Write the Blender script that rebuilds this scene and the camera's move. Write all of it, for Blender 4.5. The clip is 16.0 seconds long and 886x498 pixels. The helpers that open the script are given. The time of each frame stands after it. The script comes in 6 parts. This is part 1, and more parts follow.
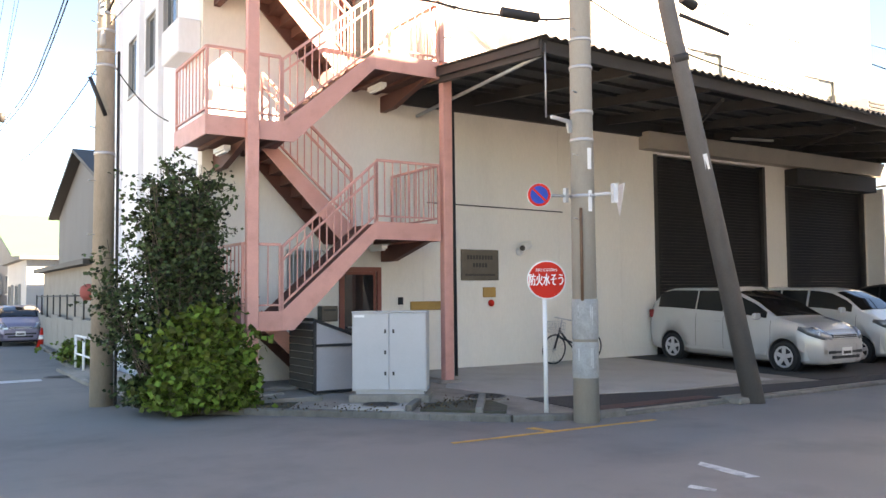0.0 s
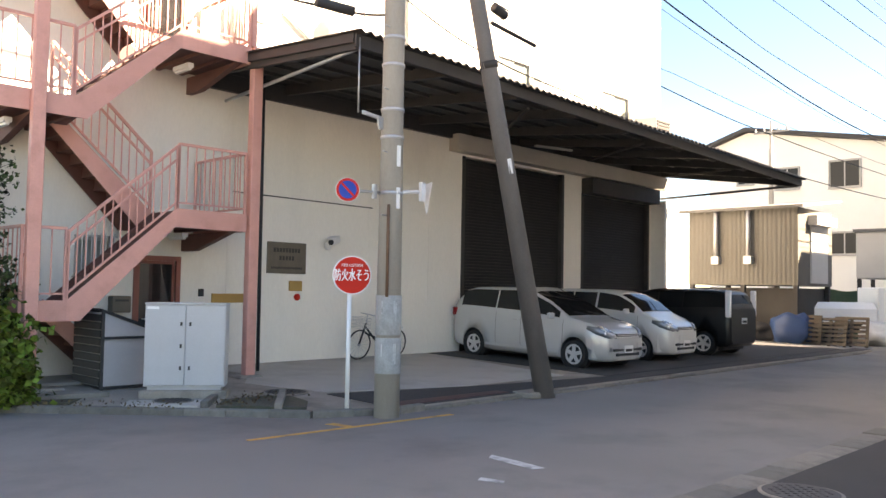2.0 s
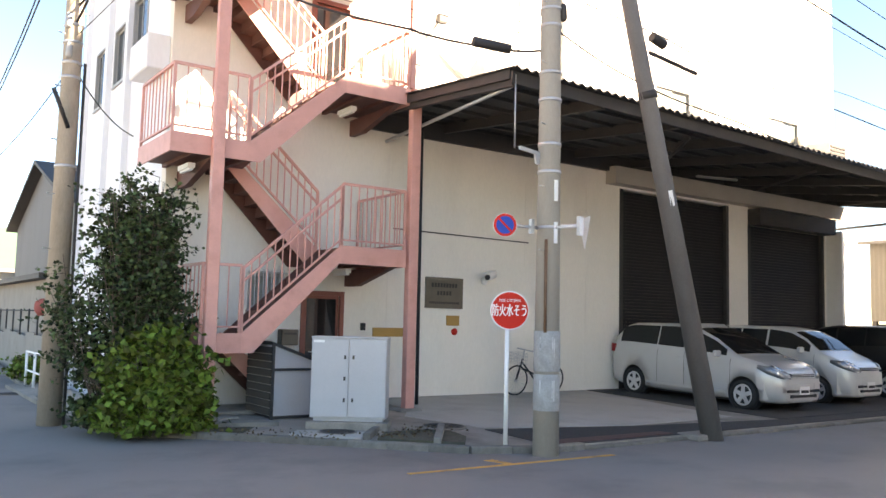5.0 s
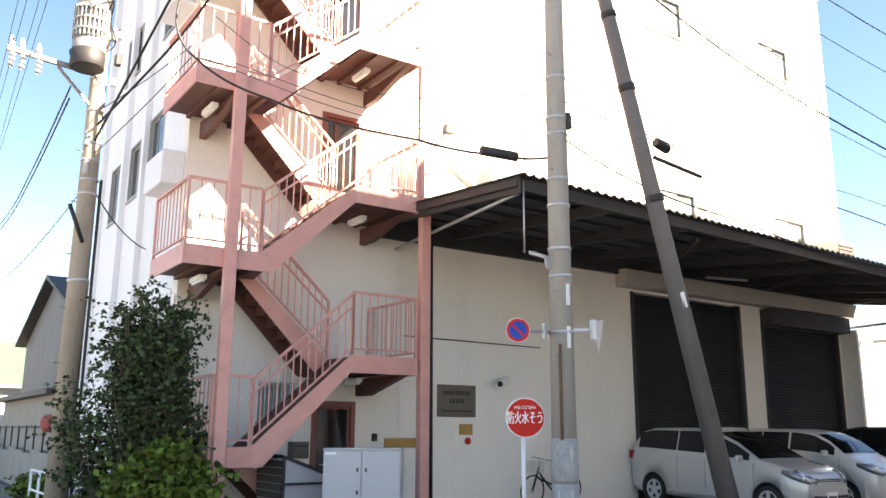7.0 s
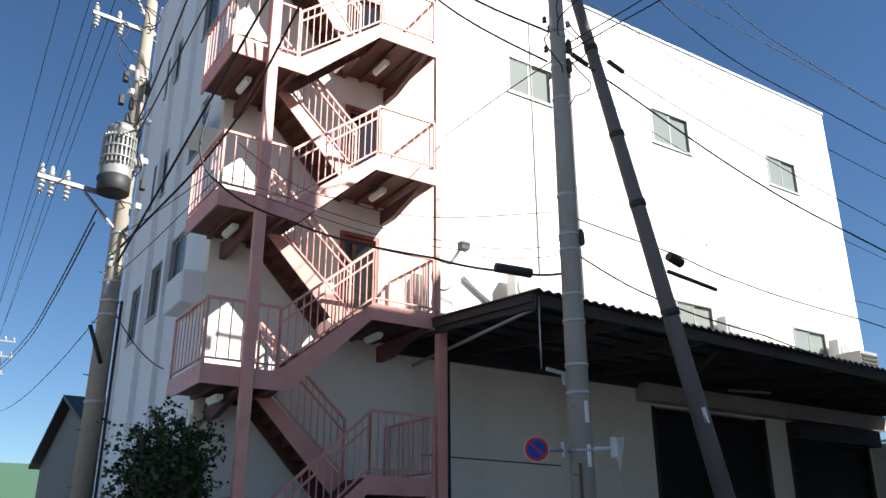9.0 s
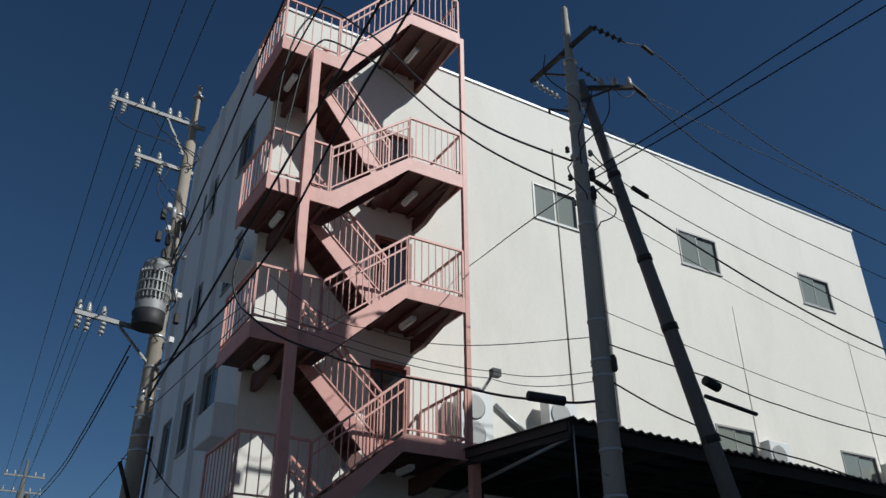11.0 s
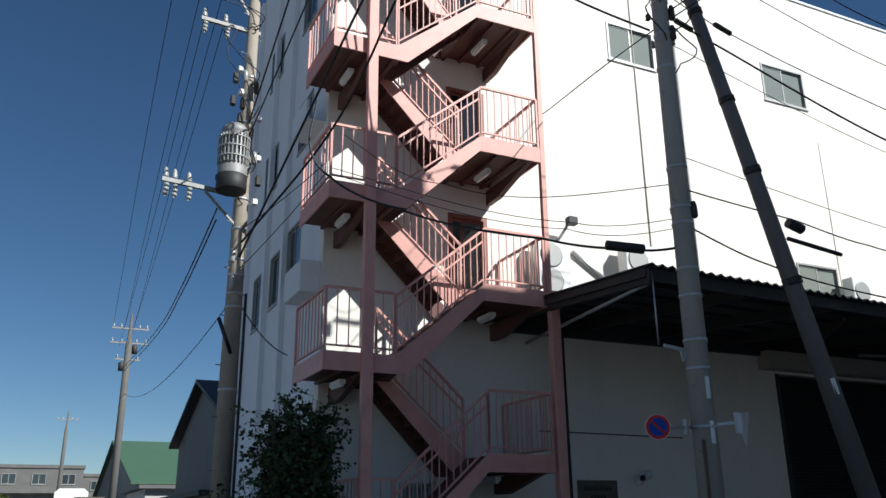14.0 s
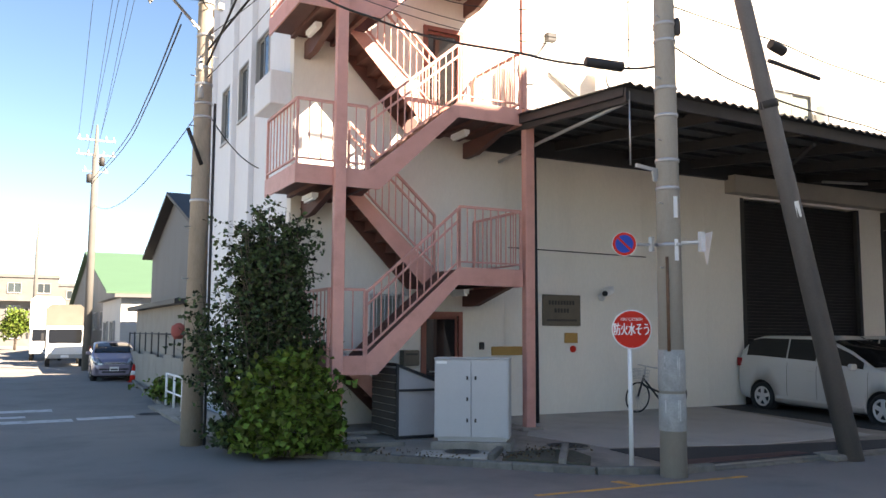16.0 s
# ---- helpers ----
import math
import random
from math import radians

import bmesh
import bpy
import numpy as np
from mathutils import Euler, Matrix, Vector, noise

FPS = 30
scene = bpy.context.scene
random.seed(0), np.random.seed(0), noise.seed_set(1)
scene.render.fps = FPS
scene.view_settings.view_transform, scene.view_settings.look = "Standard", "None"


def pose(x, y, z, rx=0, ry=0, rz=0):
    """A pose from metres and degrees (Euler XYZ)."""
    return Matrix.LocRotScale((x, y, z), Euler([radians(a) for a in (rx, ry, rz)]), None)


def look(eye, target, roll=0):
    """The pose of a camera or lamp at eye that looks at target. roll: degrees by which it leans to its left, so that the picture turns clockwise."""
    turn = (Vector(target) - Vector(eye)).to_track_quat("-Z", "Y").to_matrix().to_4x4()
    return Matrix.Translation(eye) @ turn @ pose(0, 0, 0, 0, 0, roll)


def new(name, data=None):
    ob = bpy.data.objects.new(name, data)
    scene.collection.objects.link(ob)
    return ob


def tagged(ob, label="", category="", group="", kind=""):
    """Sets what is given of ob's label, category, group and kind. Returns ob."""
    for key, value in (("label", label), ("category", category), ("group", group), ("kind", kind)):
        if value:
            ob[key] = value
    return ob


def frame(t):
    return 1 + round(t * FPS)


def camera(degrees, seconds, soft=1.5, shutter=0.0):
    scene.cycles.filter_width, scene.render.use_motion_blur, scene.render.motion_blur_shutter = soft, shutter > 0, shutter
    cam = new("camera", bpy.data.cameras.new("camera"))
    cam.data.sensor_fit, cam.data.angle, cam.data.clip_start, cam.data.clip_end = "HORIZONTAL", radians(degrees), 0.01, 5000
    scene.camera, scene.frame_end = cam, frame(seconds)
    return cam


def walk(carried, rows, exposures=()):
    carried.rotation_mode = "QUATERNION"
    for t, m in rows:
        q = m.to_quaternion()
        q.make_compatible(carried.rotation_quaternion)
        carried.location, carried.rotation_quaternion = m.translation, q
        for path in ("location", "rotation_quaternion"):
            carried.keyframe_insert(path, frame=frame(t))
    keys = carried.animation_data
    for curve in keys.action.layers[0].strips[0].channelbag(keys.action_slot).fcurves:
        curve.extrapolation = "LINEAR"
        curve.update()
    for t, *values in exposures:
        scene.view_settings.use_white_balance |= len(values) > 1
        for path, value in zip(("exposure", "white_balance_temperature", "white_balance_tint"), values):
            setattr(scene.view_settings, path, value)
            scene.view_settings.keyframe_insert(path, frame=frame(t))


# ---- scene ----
cam = camera(56.5, 16.0)

PATH = [
    (0, (0.132, -0.283, 1.809), (1.216, 1.394, 1.918), -0.5),
    (0.5, (0.166, -0.279, 1.803), (1.341, 1.335, 1.921), -0.3),
    (1, (0.191, -0.268, 1.806), (1.444, 1.288, 1.911), -0.4),
    (1.5, (0.208, -0.277, 1.813), (1.507, 1.241, 1.911), 0.1),
    (2, (0.232, -0.287, 1.811), (1.666, 1.103, 1.91), 1.0),
    (2.5, (0.266, -0.308, 1.825), (1.82, 0.949, 1.921), 1.1),
    (3, (0.285, -0.294, 1.832), (1.887, 0.9, 1.924), 1.3),
    (3.5, (0.251, -0.272, 1.844), (1.679, 1.124, 1.941), 0.4),
    (4, (0.22, -0.262, 1.833), (1.56, 1.219, 1.938), 0.6),
    (4.2, (0.22, -0.263, 1.83), (1.497, 1.273, 1.939), 0.4),
    (6.3, (0.187, -0.159, 1.818), (1.288, 1.485, 2.115), 0.8),
    (6.5, (0.184, -0.16, 1.818), (1.286, 1.475, 2.155), 0.4),
    (7, (0.183, -0.177, 1.825), (1.29, 1.433, 2.254), 0.3),
    (7.5, (0.196, -0.201, 1.834), (1.297, 1.396, 2.32), -0.0),
    (8, (0.171, -0.227, 1.856), (1.245, 1.368, 2.406), 0.0),
    (8.5, (0.165, -0.25, 1.865), (1.211, 1.337, 2.486), -0.2),
    (9, (0.155, -0.268, 1.87), (1.184, 1.302, 2.56), -0.1),
    (9.5, (0.151, -0.269, 1.858), (1.134, 1.291, 2.633), -0.6),
    (10, (0.162, -0.255, 1.856), (1.121, 1.284, 2.701), -0.6),
    (10.2, (0.166, -0.257, 1.86), (1.118, 1.274, 2.726), -0.5),
    (12.3, (0.036, -0.476, 2.023), (0.802, 1.034, 3.088), -0.4),
    (12.5, (0.022, -0.485, 2.031), (0.764, 1.078, 3.034), -0.1),
    (13, (-0.011, -0.477, 2.049), (0.699, 1.184, 2.907), 0.2),
    (13.5, (0.001, -0.419, 2.03), (0.77, 1.281, 2.75), -0.3),
    (14, (0.023, -0.372, 2.016), (0.841, 1.343, 2.64), -0.6),
    (14.5, (0.039, -0.306, 1.991), (0.896, 1.43, 2.49), -0.0),
    (15, (0.037, -0.299, 1.986), (0.921, 1.456, 2.36), 0.3),
    (15.5, (0.024, -0.296, 1.963), (0.928, 1.465, 2.246), 0.1),
    (16, (0.014, -0.308, 1.939), (0.933, 1.457, 2.141), 0.3),
]
walk(cam, [(t, look(eye, target, roll)) for t, eye, target, roll in PATH],
     exposures=[(0, 3.55, 9800, 18), (1.5, 3.5, 9800, 18), (3.0, 3.15, 9500, 16), (4.2, 3.5, 9600, 17), (6.5, 3.4, 9300, 17), (7.5, 2.85, 8500, 15), (8.5, 1.85, 7200, 11), (9.0, 1.3, 6500, 8), (10, -0.15, 6000, 5), (12.3, -0.4, 6050, 4),
                (13, -0.4, 6000, 4), (13.5, -0.2, 6000, 4), (14, 0.4, 6100, 5), (14.5, 0.95, 6500, 7), (15, 1.8, 7300, 11), (16, 2.65, 8600, 16)])

# ---------------------------------------------------------------- light
SUN_AZ, SUN_EL = 35.0, 39.0        # degrees right of the facade's normal, above the horizon
world = bpy.data.worlds.new("sky")
scene.world = world
world.use_nodes = True
wn = world.node_tree.nodes
sky = wn.new("ShaderNodeTexSky")
sky.sky_type, sky.sun_disc = "NISHITA", False
sky.sun_elevation = radians(SUN_EL)
sky.sun_rotation = radians(180 - SUN_AZ)
sky.air_density, sky.dust_density, sky.ozone_density, sky.altitude = 1.0, 0.1, 4.0, 1000.0
deep = wn.new("ShaderNodeHueSaturation")
deep.inputs["Saturation"].default_value = 1.1
world.node_tree.links.new(sky.outputs[0], deep.inputs["Color"])
world.node_tree.links.new(deep.outputs[0], wn["Background"].inputs[0])
wn["Background"].inputs[1].default_value = 0.051
sun = new("sun", bpy.data.lights.new("sun", "SUN"))
sun.data.energy, sun.data.angle, sun.data.color = 5.0, radians(0.5), (1.0, 0.96, 0.91)
SUN_DIR = Vector((math.sin(radians(SUN_AZ)) * math.cos(radians(SUN_EL)), -math.cos(radians(SUN_AZ)) * math.cos(radians(SUN_EL)), math.sin(radians(SUN_EL))))
sun.matrix_world = look(SUN_DIR * 60, (0, 0, 0))


# ---------------------------------------------------------------- materials
def material(name, color, rough=0.6, metal=0.0, vary=0.12, scale=3.0, fine=60.0, bump=0.15, bump_size=0.01, stain=None, stain_amount=0.0, stretch=(1, 1, 1), per_object=0.0, spec=0.5, coat=0.0):
    """A surface with colour variation at two scales, fine relief, and stains of their own shape."""
    m = bpy.data.materials.new(name)
    m.use_nodes = True
    nt = m.node_tree
    n, l = nt.nodes, nt.links
    b = n["Principled BSDF"]
    co = n.new("ShaderNodeTexCoord")
    mp = n.new("ShaderNodeMapping")
    mp.inputs["Scale"].default_value = stretch
    l.new(co.outputs["Object"], mp.inputs[0])
    big, small = n.new("ShaderNodeTexNoise"), n.new("ShaderNodeTexNoise")
    for tex, s, det in ((big, scale, 5.0), (small, fine, 3.0)):
        tex.inputs["Scale"].default_value, tex.inputs["Detail"].default_value = s, det
        l.new(mp.outputs[0], tex.inputs["Vector"])
    add = n.new("ShaderNodeMath")
    add.operation = "ADD"
    l.new(big.outputs["Fac"], add.inputs[0])
    l.new(small.outputs["Fac"], add.inputs[1])
    ramp = n.new("ShaderNodeMapRange")
    ramp.inputs["From Min"].default_value, ramp.inputs["From Max"].default_value = 0.6, 1.4
    ramp.inputs["To Min"].default_value, ramp.inputs["To Max"].default_value = 1 - vary, 1 + vary
    l.new(add.outputs[0], ramp.inputs["Value"])
    last = ramp.outputs[0]
    if per_object:
        info = n.new("ShaderNodeObjectInfo")
        r2 = n.new("ShaderNodeMapRange")
        r2.inputs["To Min"].default_value, r2.inputs["To Max"].default_value = 1 - per_object, 1 + per_object
        l.new(info.outputs["Random"], r2.inputs["Value"])
        mul = n.new("ShaderNodeMath")
        mul.operation = "MULTIPLY"
        l.new(last, mul.inputs[0])
        l.new(r2.outputs[0], mul.inputs[1])
        last = mul.outputs[0]
    mix = n.new("ShaderNodeVectorMath")
    mix.operation = "SCALE"
    mix.inputs[0].default_value = color[:3]
    l.new(last, mix.inputs["Scale"])
    out = mix.outputs[0]
    if stain:
        st = n.new("ShaderNodeTexNoise")
        st.inputs["Scale"].default_value, st.inputs["Detail"].default_value = scale * 0.6 + 0.3, 8.0
        st.inputs["Roughness"].default_value = 0.65
        l.new(mp.outputs[0], st.inputs["Vector"])
        sr = n.new("ShaderNodeMapRange")
        sr.inputs["From Min"].default_value, sr.inputs["From Max"].default_value = 0.5, 0.72
        sr.inputs["To Max"].default_value = stain_amount
        l.new(st.outputs["Fac"], sr.inputs["Value"])
        mx = n.new("ShaderNodeMix")
        mx.data_type = "RGBA"
        l.new(sr.outputs[0], mx.inputs["Factor"])
        l.new(out, mx.inputs["A"])
        mx.inputs["B"].default_value = (*stain, 1)
        out = mx.outputs["Result"]
    l.new(out, b.inputs["Base Color"])
    b.inputs["Roughness"].default_value, b.inputs["Metallic"].default_value = rough, metal
    b.inputs["Specular IOR Level"].default_value = spec
    b.inputs["Coat Weight"].default_value = coat
    if bump:
        bp = n.new("ShaderNodeBump")
        bp.inputs["Strength"].default_value, bp.inputs["Distance"].default_value = bump, bump_size
        l.new(small.outputs["Fac"], bp.inputs["Height"])
        l.new(bp.outputs[0], b.inputs["Normal"])
    return m


def glass(name, tint, rough=0.03):
    m = bpy.data.materials.new(name)
    m.use_nodes = True
    b = m.node_tree.nodes["Principled BSDF"]
    b.inputs["Base Color"].default_value = (*tint, 1)
    b.inputs["Roughness"].default_value = rough
    b.inputs["IOR"].default_value = 1.5
    b.inputs["Specular IOR Level"].default_value = 0.8
    return m


WALL = material("cream wall paint", (0.80, 0.76, 0.69), 0.75, vary=0.05, scale=0.6, fine=30, bump=0.12, stain=(0.55, 0.51, 0.45), stain_amount=0.25, stretch=(1, 1, 0.35))
SIDE = material("white panel paint", (0.74, 0.75, 0.77), 0.6, vary=0.05, scale=0.5, fine=25, stain=(0.55, 0.55, 0.56), stain_amount=0.25, stretch=(1, 1, 0.25))
PINK = material("salmon steel paint", (0.62, 0.30, 0.25), 0.5, vary=0.1, scale=4, fine=70, bump=0.08, stain=(0.36, 0.15, 0.11), stain_amount=0.35, per_object=0.05)
# Darker copy of PINK: shade under the decks is in the colour
PINKDARK = material("shaded salmon stair paint", (0.125, 0.05, 0.04), 0.65, vary=0.18, scale=5, fine=50, stain=(0.09, 0.035, 0.025), stain_amount=0.5)
ASPHALT = material("worn asphalt", (0.20, 0.185, 0.170), 0.9, vary=0.16, scale=0.35, fine=90, bump=0.5, bump_size=0.006, stain=(0.10, 0.096, 0.092), stain_amount=0.6)
CONCRETE = material("weathered concrete", (0.27, 0.24, 0.205), 0.88, vary=0.28, scale=1.6, fine=50, bump=0.3, stain=(0.10, 0.088, 0.07), stain_amount=0.75)
APRON = material("pale concrete slab", (0.40, 0.375, 0.335), 0.85, vary=0.1, scale=0.8, fine=45, bump=0.25, stain=(0.22, 0.21, 0.20), stain_amount=0.5)
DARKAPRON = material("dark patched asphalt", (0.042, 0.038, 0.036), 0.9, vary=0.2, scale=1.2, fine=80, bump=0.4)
KERB = material("kerb concrete", (0.18, 0.165, 0.142), 0.9, vary=0.15, scale=3, fine=50, bump=0.4, stain=(0.07, 0.065, 0.055), stain_amount=0.7, per_object=0.25)
POLE = material("utility pole concrete", (0.36, 0.335, 0.295), 0.85, vary=0.08, scale=2.5, fine=60, bump=0.2, stain=(0.22, 0.20, 0.18), stain_amount=0.45, stretch=(1, 1, 0.3))
BRACE = material("dark pole coating", (0.145, 0.135, 0.128), 0.7, vary=0.12, scale=3, fine=40, bump=0.15)
STEEL = material("galvanised steel", (0.46, 0.47, 0.48), 0.45, 0.7, vary=0.12, scale=8, fine=70, bump=0.05)
BLACK = material("black rubber", (0.018, 0.018, 0.02), 0.6, vary=0.2, scale=6, fine=60)
DARKSTEEL = material("dark steel framing", (0.04, 0.037, 0.036), 0.65, 0.1, vary=0.2, scale=4, fine=60, stain=(0.06, 0.045, 0.035), stain_amount=0.35)
ROOFSHEET = material("dark corrugated roofing", (0.055, 0.053, 0.052), 0.6, 0.2, vary=0.2, scale=1.5, fine=40)
SHUTTER = material("dark shutter slats", (0.020, 0.0175, 0.0175), 0.65, 0.0, spec=0.25, vary=0.12, scale=2.0, fine=40, per_object=0.06)
BEAM = material("painted lintel", (0.42, 0.385, 0.33), 0.7, vary=0.08, scale=1.2, fine=40, stain=(0.26, 0.23, 0.19), stain_amount=0.4)
WHITE = material("white enamel", (0.78, 0.78, 0.77), 0.4, vary=0.04, scale=6, fine=50, bump=0.03)
WHITEWORN = material("worn road paint", (0.50, 0.50, 0.49), 0.85, vary=0.25, scale=6, fine=60, stain=(0.14, 0.14, 0.14), stain_amount=1.0)
ORANGE = material("worn orange road paint", (0.60, 0.30, 0.07), 0.85, vary=0.2, scale=5, fine=60, stain=(0.16, 0.13, 0.10), stain_amount=0.9)
RED = material("sign red", (0.60, 0.03, 0.018), 0.6, spec=0.15, vary=0.05, bump=0.02)
BLUE = material("sign blue", (0.02, 0.07, 0.36), 0.6, spec=0.15, vary=0.05, bump=0.02)
CABINET = material("grey-blue cabinet paint", (0.45, 0.455, 0.46), 0.5, vary=0.06, scale=2, fine=60, bump=0.05, stain=(0.36, 0.37, 0.39), stain_amount=0.3)
PANE = glass("dark window glass", (0.035, 0.045, 0.05))
DULLPANE = glass("dull dark window glass", (0.02, 0.024, 0.026), 0.35)
DULLPANE.node_tree.nodes["Principled BSDF"].inputs["Specular IOR Level"].default_value = 0.2
PANEGREEN = glass("curtained window glass", (0.24, 0.26, 0.23), 0.08)
ALU = material("window aluminium", (0.33, 0.33, 0.32), 0.5, 0.2, vary=0.06, bump=0.02)
BROWN = material("brown door paint", (0.27, 0.085, 0.06), 0.55, vary=0.1, scale=3)
DARKDOOR = glass("smoked door glass", (0.02, 0.018, 0.018))
BRASS = material("weathered bronze plate", (0.135, 0.122, 0.10), 0.45, 0.5, vary=0.15, scale=5)
OCHRE = material("ochre sign board", (0.42, 0.24, 0.07), 0.55, vary=0.12)
INK = material("dark lettering", (0.03, 0.028, 0.025), 0.6, bump=0)
GREYWALL = material("blue-grey rendered wall", (0.40, 0.43, 0.47), 0.8, vary=0.05, scale=0.7, fine=50, bump=0.15, stain=(0.33, 0.35, 0.38), stain_amount=0.3)
OFFWALL = material("pale concrete render", (0.55, 0.54, 0.52), 0.8, vary=0.06, scale=0.4, fine=30)
WIRE = material("black cable sheath", (0.012, 0.012, 0.013), 0.6, bump=0)
PORCELAIN = material("grey-white porcelain", (0.34, 0.34, 0.33), 0.25, vary=0.05, bump=0)


# ---------------------------------------------------------------- building helpers
def bm_new():
    return bmesh.new()


def box(bm, x0, x1, y0, y1, z0, z1, m=None):
    v = [bm.verts.new((x, y, z)) for z in (z0, z1) for y in (y0, y1) for x in (x0, x1)]
    if m is not None:
        for q in v:
            q.co = m @ q.co
    for f in ((0, 2, 3, 1), (4, 5, 7, 6), (0, 1, 5, 4), (1, 3, 7, 5), (3, 2, 6, 7), (2, 0, 4, 6)):
        bm.faces.new([v[i] for i in f])
    return v


def prism(bm, outline, lo, hi, axis="y"):
    """A straight prism: outline in the two other axes, from lo to hi along axis."""
    def at(a, b, c):
        return {"x": (c, a, b), "y": (a, c, b), "z": (a, b, c)}[axis]
    a = [bm.verts.new(at(p, q, lo)) for p, q in outline]
    b = [bm.verts.new(at(p, q, hi)) for p, q in outline]
    n = len(a)
    bm.faces.new(a[::-1])
    bm.faces.new(b)
    for i in range(n):
        bm.faces.new((a[i], a[(i + 1) % n], b[(i + 1) % n], b[i]))


def tube(bm, p, q, r, r2=None, n=8, caps=True):
    p, q = Vector(p), Vector(q)
    t = (q - p).normalized()
    s = t.orthogonal().normalized()
    u = t.cross(s)
    r2 = r if r2 is None else r2
    a = [bm.verts.new(p + r * (math.cos(6.28319 * i / n) * s + math.sin(6.28319 * i / n) * u)) for i in range(n)]
    b = [bm.verts.new(q + r2 * (math.cos(6.28319 * i / n) * s + math.sin(6.28319 * i / n) * u)) for i in range(n)]
    for i in range(n):
        f = bm.faces.new((a[i], a[(i + 1) % n], b[(i + 1) % n], b[i]))
        f.smooth = n > 6
    if caps:
        bm.faces.new(a[::-1])
        bm.faces.new(b)


def lathe(bm, rings, n=24, m=None):
    """Rings of (radius, z) round the z axis."""
    m = m or Matrix()
    loops = [[bm.verts.new(m @ Vector((r * math.cos(6.28319 * i / n), r * math.sin(6.28319 * i / n), z))) for i in range(n)] for r, z in rings]
    for a, b in zip(loops, loops[1:]):
        for i in range(n):
            f = bm.faces.new((a[i], a[(i + 1) % n], b[(i + 1) % n], b[i]))
            f.smooth = True
    bm.faces.new(loops[0][::-1])
    bm.faces.new(loops[-1])


def bevelled(bm, width, segments=1):
    bmesh.ops.bevel(bm, geom=bm.edges[:], offset=width, segments=segments, affect="EDGES", profile=0.5)
    return bm


def mesh_of(name, bm, mat):
    bmesh.ops.recalc_face_normals(bm, faces=bm.faces[:])
    me = bpy.data.meshes.new(name)
    bm.to_mesh(me)
    bm.free()
    for k in (mat if isinstance(mat, (list, tuple)) else [mat]):
        me.materials.append(k)
    return me


def part(name, bm, mat, parent=None, label="", m=None):
    ob = new(name, mesh_of(name, bm, mat))
    if parent is not None:
        ob.parent = parent
    if m is not None:
        ob.matrix_basis = m
    if label:
        tagged(ob, label)
    return ob


def share(name, ob, parent, m):
    """Another object on the same mesh."""
    o = new(name, ob.data)
    o.parent = parent
    o.matrix_basis = m
    return o


def thing(name, label, category, m=None, group="", kind=""):
    e = new(name)
    e.empty_display_size = 0.2
    if m is not None:
        e.matrix_basis = m
    return tagged(e, label, category, group, kind)


def one(name, bm, mat, label, category, kind="", group="", m=None):
    return tagged(part(name, bm, mat, None, "", m), label, category, group, kind)


YW = 14.45          # facade plane
YO = 12.60          # outer face of the stair
BX0, BX1, BY1, BTOP = 4.5, 26.4, 22.0, 16.9

# ---------------------------------------------------------------- ground
bm = bm_new()
g = 4000
bmesh.ops.create_grid(bm, x_segments=2, y_segments=2, size=g)
one("ground", bm, ASPHALT, "worn grey asphalt of the two streets and the land beyond", "ground", "structure")


def plate(outline, z, depth, name, mat, label, kind="structure", category="pavement"):
    b = bm_new()
    prism(b, outline, z - depth, z, "z")
    return one(name, b, mat, label, category, kind)


# raised corner lot, its apron rises towards the wall
CORNER = [(3.2, 14.2), (3.68, 12.85), (6.1, 10.35), (7.3, 9.05), (8.4, 8.6)]
bm = bm_new()
front = [(3.2, 22.0), *CORNER, (30.0, 8.6)]
lo = [bm.verts.new((x, y, 0.07)) for x, y in front]
top = [bm.verts.new(c) for c in ((30.0, 14.6, 0.22), (4.2, 14.6, 0.22), (3.9, 22.0, 0.12))]
bm.faces.new(lo + top)
skirt = [bm.verts.new((v.co.x, v.co.y, -0.1)) for v in lo]
for i in range(len(lo) - 1):
    bm.faces.new((lo[i], skirt[i], skirt[i + 1], lo[i + 1]))
bmesh.ops.triangulate(bm, faces=[f for f in bm.faces if len(f.verts) > 4])
one("pavement", bm, CONCRETE, "weathered concrete ground of the corner lot", "pavement", "structure")


def ramp_z(x, y):
    return 0.07 + 0.15 * max(0.0, min(1.0, (y - 8.6) / 6.0))


def slab(name, outline, mat, label, lift=0.012):
    b = bm_new()
    up = [b.verts.new((x, y, ramp_z(x, y) + lift)) for x, y in outline]
    dn = [b.verts.new((x, y, ramp_z(x, y) - 0.05)) for x, y in outline]
    b.faces.new(up)
    for i in range(len(up)):
        b.faces.new((up[i], dn[i], dn[(i + 1) % len(up)], up[(i + 1) % len(up)]))
    return one(name, b, mat, label, "pavement", "structure")


slab("apron", [(8.1, 12.0), (8.6, 10.4), (11.3, 9.7), (14.2, 9.75), (14.9, 14.44), (8.7, 14.44), (8.75, 12.9)], APRON, "pale concrete slab in front of the facade")
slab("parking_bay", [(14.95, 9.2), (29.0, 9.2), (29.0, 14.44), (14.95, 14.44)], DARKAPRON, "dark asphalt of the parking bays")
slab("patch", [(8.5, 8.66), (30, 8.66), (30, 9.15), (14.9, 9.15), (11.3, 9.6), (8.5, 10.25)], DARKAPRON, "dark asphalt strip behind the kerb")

# ---------------------------------------------------------------- main building
bld = thing("wall_south", "white and cream four-storey factory building with an outside stair", "building", kind="structure")


